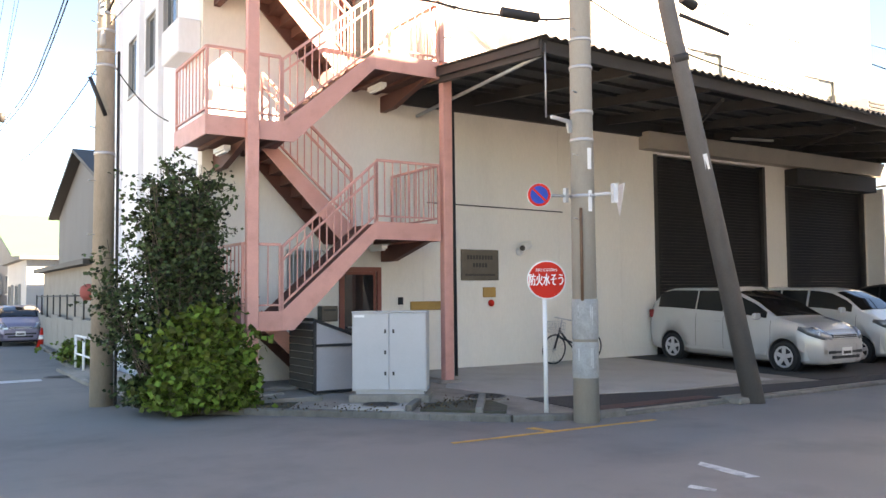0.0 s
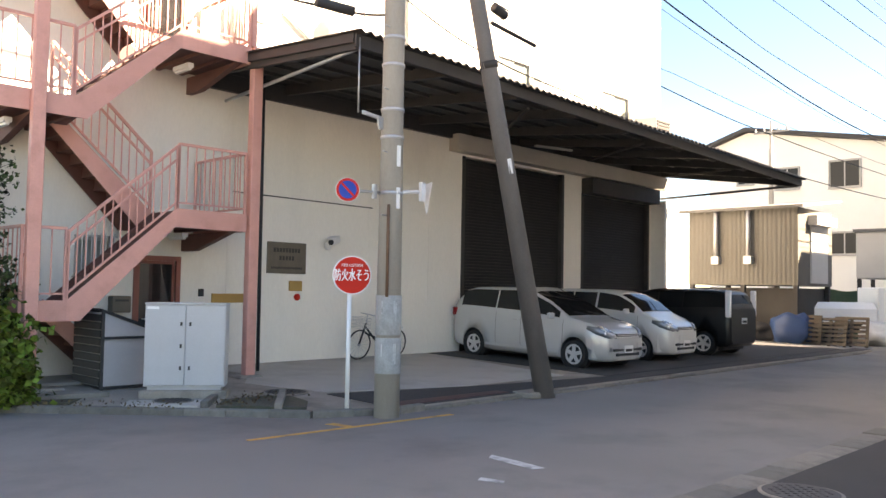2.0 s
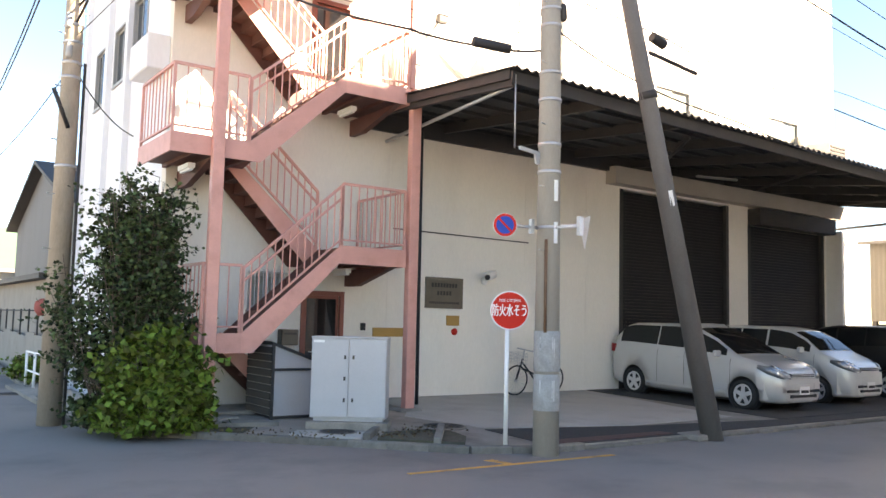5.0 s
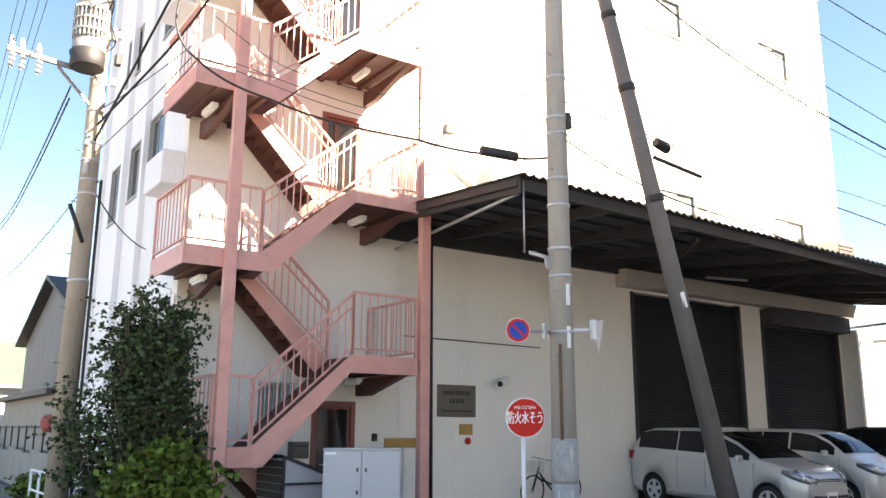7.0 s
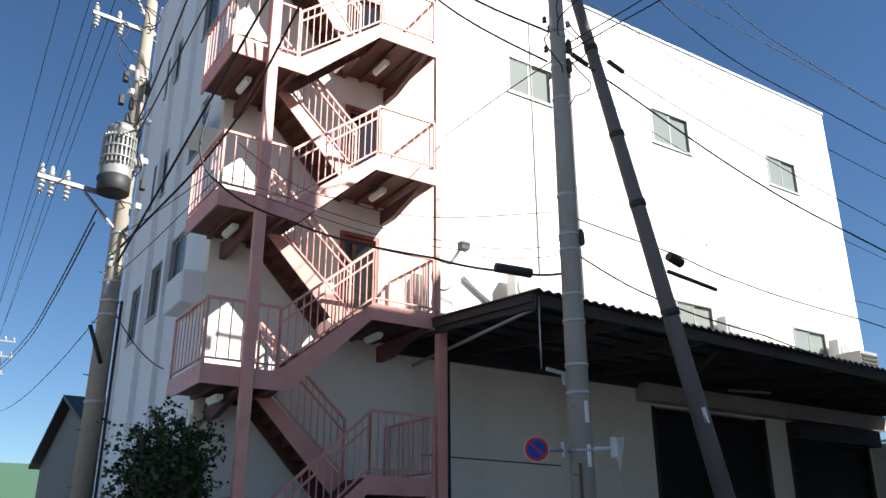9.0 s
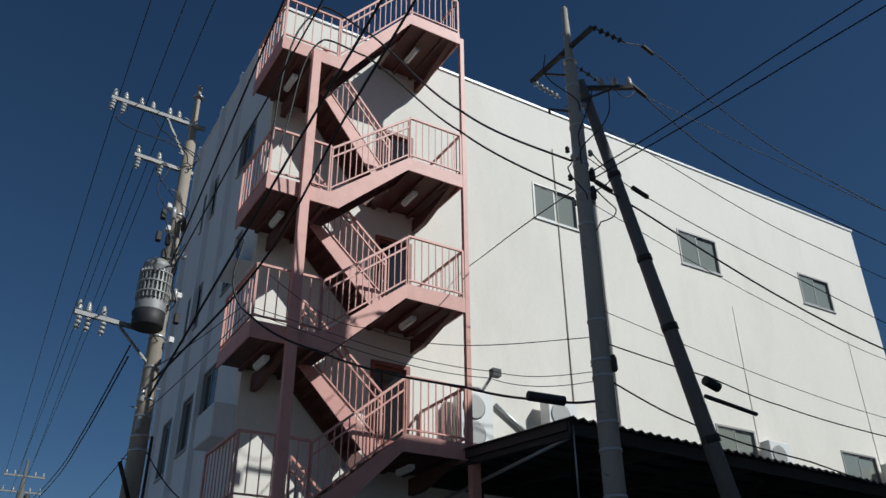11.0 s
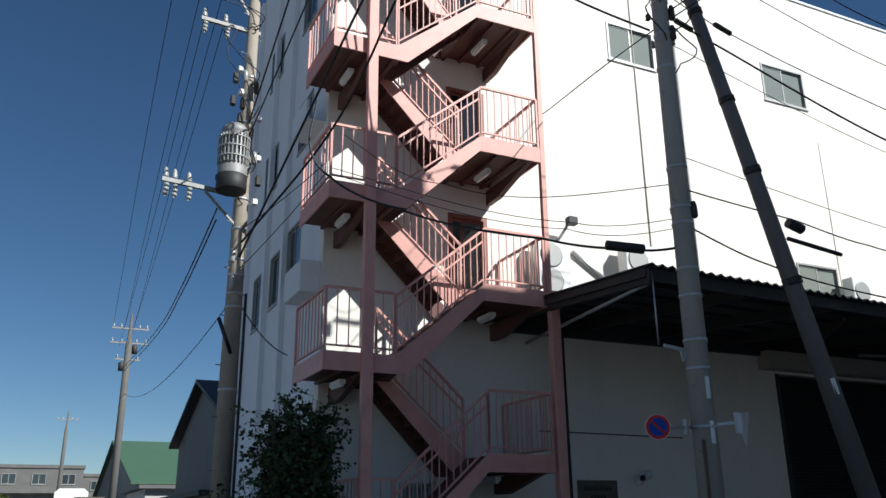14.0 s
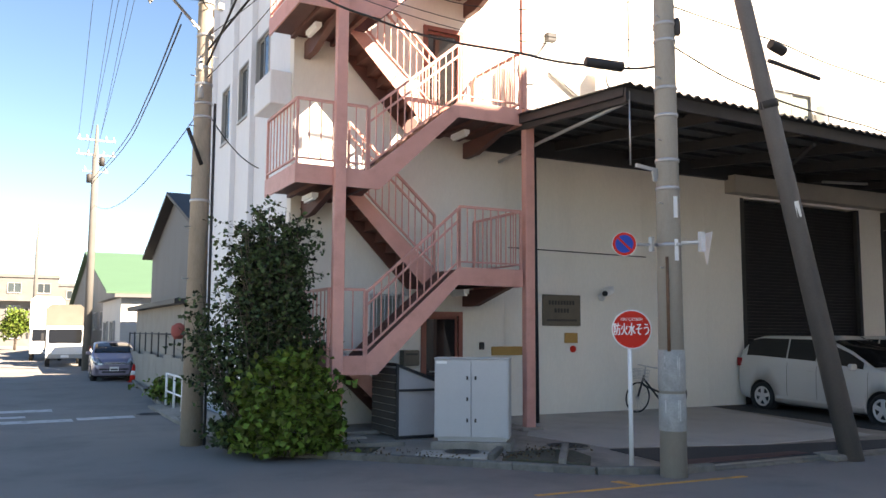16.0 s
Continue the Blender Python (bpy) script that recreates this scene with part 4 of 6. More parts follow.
bmesh.ops.bevel(bm, geom=bm.edges[:], offset=0.012, segments=1, affect="EDGES")
part("plate", bm, WHITE, ts, m=m3)
bm = bm_new()
prism(bm, [(7.62, 4.3), (8.0, 4.26), (8.0, 4.08), (7.93, 4.08), (7.9, 4.22), (7.62, 4.25)], 8.47, 8.5, "y")
part("bracket", bm, STEEL, ts, "grey triangular steel bracket")

# ---------------------------------------------------------------- things on the facade
pl = thing("company_plate", "weathered bronze company plate on the cream wall", "plaque")
bm = bm_new()
box(bm, 10.1, 11.1, YW - 0.04, YW, 2.1, 2.77)
bevelled(bm, 0.008)
part("plate", bm, BRASS, pl)
for z, x0, x1, hgt in ((2.6, 10.25, 10.95, 0.09), (2.43, 10.4, 10.8, 0.09), (2.22, 10.2, 11.0, 0.045)):
    n = 9 if hgt > 0.05 else 16
    if hgt > 0.05 and x1 - x0 < 0.5:
        n = 5
    for i in range(n):
        w = (x1 - x0) / n
        bm = bm_new()
        box(bm, x0 + i * w, x0 + i * w + w * 0.7, YW - 0.044, YW - 0.04, z - hgt / 2, z + hgt / 2)
        part("glyph_bar", bm, INK, pl)
bm = bm_new()
box(bm, 10.68, 11.02, YW - 0.03, YW, 1.73, 1.95)
bevelled(bm, 0.006)
one("notice_board", bm, OCHRE, "small ochre notice plate on the wall", "notice")
bm = bm_new()
lathe(bm, [(0.075, 0), (0.075, 0.03), (0.05, 0.06), (0.03, 0.08)], 20, facing(10.9, YW, 1.6, 0))
one("alarm_bell", bm, RED, "round red fire alarm lamp on the wall", "alarm")
bm = bm_new()
box(bm, 8.83, 9.6, YW - 0.05, YW, 1.48, 1.66)
bevelled(bm, 0.008)
one("notice_board", bm, OCHRE, "long ochre signboard fixed low on the wall", "sign")
bm = bm_new()
box(bm, 8.54, 8.64, YW - 0.06, YW, 1.6, 1.75)
bevelled(bm, 0.008)
one("intercom", bm, BLACK, "small black intercom beside the service door", "intercom")
mb = thing("letter_box", "grey metal letter box on the wall under the stair", "letter box")
bm = bm_new()
box(bm, 6.75, 7.1, YW - 0.2, YW, 1.3, 1.6)
bevelled(bm, 0.015)
part("body", bm, BRASS, mb)
bm = bm_new()
box(bm, 6.8, 7.05, YW - 0.21, YW - 0.195, 1.5, 1.54)
part("flap", bm, DARKSTEEL, mb)


def security_camera(m, label):
    c = thing("security_camera", label, "camera", m)
    b = bm_new()
    lathe(b, [(0.06, 0), (0.06, 0.03), (0.025, 0.05)], 16, Matrix.Rotation(radians(90), 4, "X"))
    tube(b, (0, -0.03, 0), (0, -0.14, 0.06), 0.02)
    part("mount", b, WHITE, c)
    b = bm_new()
    tube(b, (0.12, -0.1, 0.1), (-0.16, -0.3, 0.04), 0.055, n=14)
    bevelled(b, 0.01)
    body = part("body", b, WHITE, c)
    b = bm_new()
    tube(b, (-0.155, -0.296, 0.042), (-0.175, -0.31, 0.036), 0.042, n=14)
    part("lens", b, BLACK, body)
    b = bm_new()
    box(b, -0.17, 0.12, -0.07, 0.07, 0.058, 0.068, Matrix.Translation((-0.02, -0.2, 0.07)) @ Matrix.Rotation(0.62, 4, "Z") @ Matrix.Rotation(-0.2, 4, "Y"))
    part("hood", b, WHITE, body)
    return c


security_camera(Matrix.Translation((11.7, YW, 2.75)) @ Matrix.Scale(1.45, 4), "white bullet security camera on the cream wall")
security_camera(Matrix.Translation((11.6, 1.72, 4.05)) @ Matrix.Rotation(radians(-90), 4, "Z") @ Matrix.Scale(1.4, 4), "white bullet security camera on the grey wall")
nm = thing("name_board", "green vertical signboard fixed on the grey wall's corner", "sign")
bm = bm_new()
box(bm, 11.57, 11.6, 2.28, 2.38, 1.68, 2.4)
part("board", bm, material("teal sign paint", (0.06, 0.24, 0.24), 0.5), nm)
for i in range(6):
    bm = bm_new()
    box(bm, 11.566, 11.57, 2.31, 2.35, 1.74 + i * 0.1, 1.81 + i * 0.1)
    part("glyph_bar", bm, WHITE, nm)


def ac_unit(m, label, tall=False):
    a = thing("outdoor_unit", label, "air conditioner", m, "outdoor units on the facade")
    h = 1.25 if tall else 0.75
    b = bm_new()
    box(b, -0.42, 0.42, -0.32, 0.0, 0, h)
    bevelled(b, 0.02)
    part("casing", b, WHITE, a)
    for z in ((0.32, 0.9) if tall else (0.37,)):
        b = bm_new()
        lathe(b, [(0.27, 0), (0.28, 0.015), (0.25, 0.02)], 24, Matrix.Translation((-0.08, -0.32, z)) @ Matrix.Rotation(radians(90), 4, "X"))
        part("fan_grille", b, ALU, a)
    b = bm_new()
    box(b, -0.4, -0.34, -0.36, 0.12, -0.08, 0)
    box(b, 0.34, 0.4, -0.36, 0.12, -0.08, 0)
    part("bracket", b, STEEL, a)
    return a


ac_unit(Matrix.Translation((9.55, 14.3, 6.55)), "white twin-fan outdoor unit standing on the canopy roof by the wall", True)
ac_unit(Matrix.Translation((11.9, 14.3, 7.25)), "white outdoor unit bracketed on the facade above the canopy")
ac_unit(Matrix.Translation((12.75, 14.3, 6.85)), "white outdoor unit standing above the canopy")
ac_unit(Matrix.Translation((19.3, 14.3, 7.3)), "white outdoor unit beside a first-floor window")
ac_unit(Matrix.Translation((24.6, 14.3, 7.35)), "white outdoor unit near the end of the facade")
lv = thing("roof_ventilator", "dark louvred ventilator box standing on the canopy roof", "ventilator", Matrix.Translation((24.4, 13.6, 6.4)))
bm = bm_new()
box(bm, -0.45, 0.45, -0.4, 0.4, 0.0, 1.15)
part("box", bm, ALU, lv)
for i in range(9):
    bm = bm_new()
    box(bm, -0.42, 0.42, -0.425, -0.4, 0.1 + i * 0.11, 0.17 + i * 0.11)
    part("louvre", bm, DARKSTEEL, lv)
bm = bm_new()
tube(bm, (10.3, 14.4, 7.75), (11.4, 14.4, 7.05), 0.052, n=10)
one("duct", bm, STEEL, "grey slanting duct pipe on the facade", "pipe")
fl = thing("floodlight", "dark floodlight on a short arm above the canopy", "floodlight")
bm = bm_new()
tube(bm, (9.95, YW, 7.95), (10.05, 14.1, 8.3), 0.035)
part("arm", bm, STEEL, fl)
bm = bm_new()
box(bm, 9.98, 10.2, 13.95, 14.12, 8.25, 8.42)
part("head", bm, BLACK, fl)
# Two conduits, then two wall-coloured tubes standing for faint upright lines
for x, top, r, mat in ((14.0, 14.3, 0.035, ALU), (12.62, 15.6, 0.016, BEAM), (19.05, 12.2, 0.011, WALL), (24.45, 12.2, 0.011, WALL)):
    bm = bm_new()
    tube(bm, (x, YW - r, 6.3), (x, YW - r, top), r, n=8)
    one("conduit", bm, mat, "thin upright line running up the facade", "pipe")
bm = bm_new()
box(bm, 4.08, BX0, 14.55, 15.7, 6.2, 6.85)
bevelled(bm, 0.02)
one("sill_box", bm, SIDE, "white projecting box under the side window", "box")
bm = bm_new()
box(bm, 4.08, 4.14, 14.6, 15.7, 9.85, 10.35)
box(bm, 4.14, BX0, 14.6, 15.7, 9.85, 9.91)
one("window_tray", bm, WHITE, "white angled tray under an upper side window", "tray")

bm = bm_new()
tube(bm, (9.25, YW - 0.014, 3.74), (13.0, YW - 0.014, 3.71), 0.013, n=6)
one("wall_cable", bm, DARKSTEEL, "thin dark cable clipped along the cream wall", "cable")
for p, q in (((9.2, 8.1, 11.95), (9.7, 8.17, 11.85)), ((9.63, 8.0, 12.95), (9.95, 8.05, 12.92)), ((9.3, 8.45, 9.86), (9.66, 8.45, 9.76)), ((8.45, 8.45, 9.7), (8.8, 8.45, 9.6))):
    bm = bm_new()
    tube(bm, p, q, 0.045, n=10)
    bevelled(bm, 0.012)
    one("strain_insulator", bm, DARKSTEEL, "dark strain insulator at the end of an overhead line", "insulator", group="strain insulators")

# ---------------------------------------------------------------- cabinet, bin, kerbs, markings
cab = thing("electrical_cabinet", "grey-blue steel electrical cabinet with two doors on a concrete plinth", "cabinet", Matrix.Translation((6.02, 11.5, 0.12)) @ Matrix.Rotation(math.atan2(-0.71, 0.94), 4, "Z"))
bm = bm_new()
box(bm, -0.05, 1.23, -0.06, 0.56, -0.1, 0.12)
bevelled(bm, 0.015)
part("plinth", bm, CONCRETE, cab)
bm = bm_new()
box(bm, 0.0, 1.18, 0.02, 0.5, 0.17, 1.4)
box(bm, 0.05, 1.13, 0.06, 0.46, 0.12, 0.17)
part("body", bm, CABINET, cab)
bm = bm_new()
box(bm, -0.008, 1.188, -0.012, 0.51, 1.4, 1.425)
bevelled(bm, 0.008)
part("roof", bm, CABINET, cab)
for x0, x1 in ((0.01, 0.585), (0.595, 1.17)):
    bm = bm_new()
    box(bm, x0, x1, -0.005, 0.02, 0.19, 1.385)
    bevelled(bm, 0.006)
    dr = part("door", bm, CABINET, cab)
    for z in (0.42, 0.75, 1.08):
        if z == 0.75 and x0 > 0.5:
            continue
        bm = bm_new()
        xx = x1 - 0.07 if x0 < 0.5 else x0 + 0.05
        box(bm, xx, xx + 0.03, -0.02, -0.003, z, z + 0.06)
        part("latch", bm, DARKSTEEL, dr)
bm = bm_new()
box(bm, 0.03, 0.2, -0.009, -0.004, 1.33, 1.37)
part("label_plate", bm, WHITE, cab)

tb = thing("rubbish_shed", "dark-framed rubbish shed with grey panels and a sloping lid", "rubbish shed", Matrix.Translation((5.78, 12.42, 0.17)))
PANEL = material("grey composite panel", (0.34, 0.345, 0.36), 0.6, vary=0.06, scale=3, fine=50)
bm = bm_new()
prism(bm, [(0.03, 0.04), (0.92, 0.04), (0.92, 0.86), (0.03, 1.2)], 0.012, 1.08, "y")
part("body", bm, PANEL, tb)
for i in range(9):
    bm = bm_new()
    box(bm, -0.004, 0.03, 0.05, 1.05, 0.06 + i * 0.125, 0.165 + i * 0.125)
    part("side_slat", bm, DARKSTEEL, tb)
for a, b in (((0, 0.03), (0.95, 0.03)), ((0.015, 0), (0.015, 1.24)), ((0.935, 0), (0.935, 0.88)), ((0, 1.225), (0.95, 0.875)), ((0, 0.8), (0.95, 0.8))):
    bm = bm_new()
    bar(bm, (a[0], 0.0, a[1]), (b[0], 0.0, b[1]), 0.045, 0.04)
    part("frame_bar", bm, BLACK, tb)
bm = bm_new()
prism(bm, [(-0.03, 1.24), (0.98, 0.885), (0.98, 0.905), (-0.03, 1.26)], -0.03, 1.12, "y")
part("lid", bm, BLACK, tb)

for (x, y), nm_ in (((5.6, 13.9), "low concrete step at the foot of the stair"), ((4.9, 13.5), "long concrete step beside the shrub")):
    bm = bm_new()
    box(bm, x - 0.55, x + 0.5, y - 0.75, y + 0.4, 0.05, 0.24 if x > 5 else 0.2)
    bevelled(bm, 0.02)
    one("concrete_step", bm, CONCRETE, nm_, "step")
bm = bm_new()
prism(bm, [(5.5, 11.12), (6.28, 10.32), (7.2, 11.15), (6.25, 12.0)], 0.05, 0.118, "z")
bevelled(bm, 0.015)
one("concrete_pad", bm, APRON, "pale concrete pad in front of the cabinet", "slab", "structure")


SOIL = material("mossy soil", (0.075, 0.07, 0.05), 0.95, vary=0.35, scale=6, fine=50, bump=0.6, bump_size=0.02, stain=(0.05, 0.07, 0.03), stain_amount=0.6)
bm = bm_new()
prism(bm, [(6.45, 10.15), (7.3, 11.15), (8.05, 10.95), (7.75, 9.75), (7.35, 9.25)], 0.05, 0.122, "z")
one("soil_strip", bm, SOIL, "dark mossy soil patch behind the corner kerb", "soil", "structure")
bm = bm_new()
prism(bm, [(3.3, 14.0), (3.78, 12.95), (5.0, 11.65), (5.35, 12.0), (5.1, 13.4), (4.4, 14.3)], 0.05, 0.13, "z")
one("soil_bed", bm, SOIL, "dark soil bed under the shrubs", "soil", "structure")
for p, q in (((7.05, 9.5), (7.9, 10.6)), ((6.35, 10.3), (7.25, 11.3)), ((4.6, 12.3), (5.7, 11.9))):
    bm = bm_new()
    bar(bm, (*p, 0.12), (*q, 0.15), 0.11, 0.12)
    bevelled(bm, 0.012)
    one("edging_stone", bm, KERB, "weathered concrete edging beside the soil", "edging", "structure")


def manhole(x, y, z, r, label):
    m = thing("manhole_cover", label, "manhole", Matrix.Translation((x, y, z)), kind="structure")
    b = bm_new()
    lathe(b, [(r, -0.02), (r, 0.006), (r - 0.03, 0.008)], 32)
    part("rim", b, CONCRETE, m)
    b = bm_new()
    lathe(b, [(r - 0.035, -0.02), (r - 0.035, 0.014)], 32)
    c = part("cover", b, DARKSTEEL, m)
    b = bm_new()
    for i in range(-5, 6):
        for j in range(-5, 6):
            if math.hypot(i, j) < 5 and (i + j) % 2 == 0:
                s = r / 6.5
                box(b, i * s - s * 0.35, i * s + s * 0.35, j * s - s * 0.35, j * s + s * 0.35, 0.013, 0.02)
    part("tread_pattern", b, DARKSTEEL, c)


manhole(6.25, 11.0, 0.118, 0.3, "round iron manhole cover in the concrete pad")
manhole(8.05, 10.75, 0.135, 0.36, "round rusty manhole cover beside the slab")
manhole(3.0, 20.2, 0.004, 0.35, "round iron manhole cover in the side street")
manhole(7.75, 2.55, 0.075, 0.36, "round pale manhole cover beside the far gutter")

kerb = thing("kerb", "row of weathered concrete kerb stones round the corner", "kerb", kind="structure")
LINE = [(4.3, 34.0), (3.15, 14.9), *CORNER[1:], (29.0, 8.55)]
bm = bm_new()
box(bm, 0, 0.592, -0.075, 0.075, -0.1, 0.12)
bmesh.ops.bevel(bm, geom=[e for e in bm.edges if e.calc_length() > 0.5], offset=0.02, segments=1, affect="EDGES")
stone = None
for p, q in zip(LINE, LINE[1:]):
    d = Vector((q[0] - p[0], q[1] - p[1], 0))
    n = max(1, round(d.length / 0.6))
    low = q[0] > 20
    for i in range(n):
        c = Vector((*p, 0)) + d * (i / n)
        if low and 9.0 < c.x:
            c.z = -0.045
        c.z += random.uniform(-0.012, 0.004) - 0.02
        m = Matrix.Translation(c) @ Matrix.Rotation(math.atan2(d.y, d.x) + random.uniform(-0.01, 0.01), 4, "Z") @ Matrix.Diagonal((d.length / n / 0.6, 1, 1, 1))
        if stone is None:
            stone = part("kerb_stone", bm, KERB, kerb, m=m)
        else:
            share("kerb_stone", stone, kerb, m)
gut = thing("gutter", "row of concrete gutter slabs on the opposite side of the street", "gutter", kind="structure")
bm = bm_new()
box(bm, 0, 0.588, -0.2, 0.2, -0.1, 0.055)
bmesh.ops.bevel(bm, geom=[e for e in bm.edges if e.calc_length() > 0.35], offset=0.015, segments=1, affect="EDGES")
stone = None
for i in range(50):
    m = Matrix.Translation((4.0 + i * 0.6, 3.1, random.uniform(-0.008, 0.008)))
    stone = part("gutter_slab", bm, KERB, gut, m=m) if stone is None else (share("gutter_slab", stone, gut, m), stone)[1]
# Dark asphalt; part of its darkness is shade put into the colour
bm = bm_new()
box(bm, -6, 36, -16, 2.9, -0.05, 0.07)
one("forecourt", bm, material("near-black shaded forecourt asphalt", (0.036, 0.034, 0.033), 0.9, vary=0.25, scale=1.0, fine=80, bump=0.4), "dark asphalt forecourt on the near side, deepened for its shade", "pavement", "structure")


def marking(name, outline, mat, label):
    b = bm_new()
    prism(b, outline, 0.0, 0.005, "z")
    one(name, b, mat, label, "road marking", "structure")


marking("road_marking", [(7.24, 5.7), (7.1, 5.62), (7.05, 5.3), (7.0, 4.95), (7.14, 4.9), (7.2, 5.3)], WHITEWORN, "worn patch of white road paint")
marking("road_marking", [(6.32, 5.05), (6.22, 5.0), (6.3, 4.75), (6.38, 4.8)], WHITEWORN, "small worn patch of white road paint")
marking("road_marking", [(5.7, 8.12), (9.05, 7.98), (9.05, 8.07), (5.7, 8.2)], ORANGE, "thin orange line painted along the kerb")
marking("road_marking", [(7.1, 8.5), (7.2, 8.12), (7.3, 8.12), (7.25, 8.5)], ORANGE, "short orange tick beside the kerb line")
for y0, y1, x0, x1 in ((19.2, 19.75, -0.6, 1.3), (19.5, 20.0, 1.4, 2.6), (21.8, 22.4, -0.8, 1.0), (20.4, 20.8, -1.2, 0.4)):
    marking("road_marking", [(x0, y0), (x1, y0 + 0.1), (x1, y1 + 0.1), (x0, y1)], WHITEWORN, "worn white road letters in the side street")
bm = bm_new()
prism(bm, [(8.5, 8.72), (11.2, 8.72), (11.2, 9.0), (8.5, 9.05)], 0.08, 0.096, "z")
grate = one("drain_cover", bm, material("rusty steel plate", (0.10, 0.05, 0.045), 0.75, 0.2, vary=0.25, scale=5), "rusty red steel plate along the kerb", "drain cover", "structure")

# ---------------------------------------------------------------- vehicles
SILVER = material("silver car paint", (0.56, 0.555, 0.54), 0.24, 0.2, vary=0.03, bump=0, coat=0.6)
PEARL = material("pearl white car paint", (0.62, 0.62, 0.60), 0.3, 0.15, vary=0.03, bump=0, coat=0.6)
CARBLACK = material("black car paint", (0.010, 0.010, 0.011), 0.35, 0.0, vary=0.03, bump=0, spec=0.3, coat=0.15)
CARBLUE = material("lilac-grey car paint", (0.24, 0.22, 0.30), 0.3, 0.4, vary=0.03, bump=0, coat=0.6)
CARGLASS = glass("tinted car glass", (0.01, 0.011, 0.012), 0.05)
CARGLASS.node_tree.nodes["Principled BSDF"].inputs["Specular IOR Level"].default_value = 0.35
LAMP = material("clear lamp lens", (0.80, 0.81, 0.83), 0.12, 0.0, vary=0.05, bump=0)
HEADLAMP = material("headlamp lens over its reflector", (0.34, 0.355, 0.37), 0.1, 0.55, vary=0.35, scale=9, bump=0)
TAIL = material("red lamp lens", (0.30, 0.02, 0.02), 0.2, vary=0.05, bump=0)
RIM = material("alloy wheel", (0.62, 0.63, 0.64), 0.35, 0.3, vary=0.06, bump=0)
TYRE = material("tyre rubber", (0.02, 0.02, 0.021), 0.8, vary=0.15, scale=9)


def loft(b, sections):
    """A closed skin through rings of equal count, capped at both ends."""
    rings = [[b.verts.new(c) for c in s] for s in sections]
    n = len(rings[0])
    for p, q in zip(rings, rings[1:]):
        for i in range(n):
            f = b.faces.new((p[i], p[(i + 1) % n], q[(i + 1) % n], q[i]))
            f.smooth = True
    b.faces.new(rings[0][::-1])
    b.faces.new(rings[-1])


def sweep(keys, x):
    """Smooth value at x through keys (x, value), flat past the ends."""
    if x <= keys[0][0]:
        return keys[0][1]
    for (xa, va), (xb, vb) in zip(keys, keys[1:]):
        if x <= xb:
            f = (x - xa) / (xb - xa)
            return va + (vb - va) * f
    return keys[-1][1]


def carve(b, mat, cutters):
    """The mesh of b with round wheel openings (centre, radius, y from, y to) cut out of it."""
    ob = new("blank", mesh_of("blank", b, mat))
    tools = []
    for c, r, ya, yb in cutters:
        k = bm_new()
        tube(k, (c[0], ya, c[1]), (c[0], yb, c[1]), r, n=32)
        for f in k.faces:
            f.smooth = False
        t = new("blank", mesh_of("blank", k, mat))
        tools.append(t)
        md = ob.modifiers.new("cut", "BOOLEAN")
        md.operation, md.object, md.solver = "DIFFERENCE", t, "EXACT"
    bpy.context.view_layer.update()
    me = bpy.data.meshes.new_from_object(ob.evaluated_get(bpy.context.evaluated_depsgraph_get()))
    for o in [ob, *tools]:
        bpy.data.objects.remove(o)
    return me


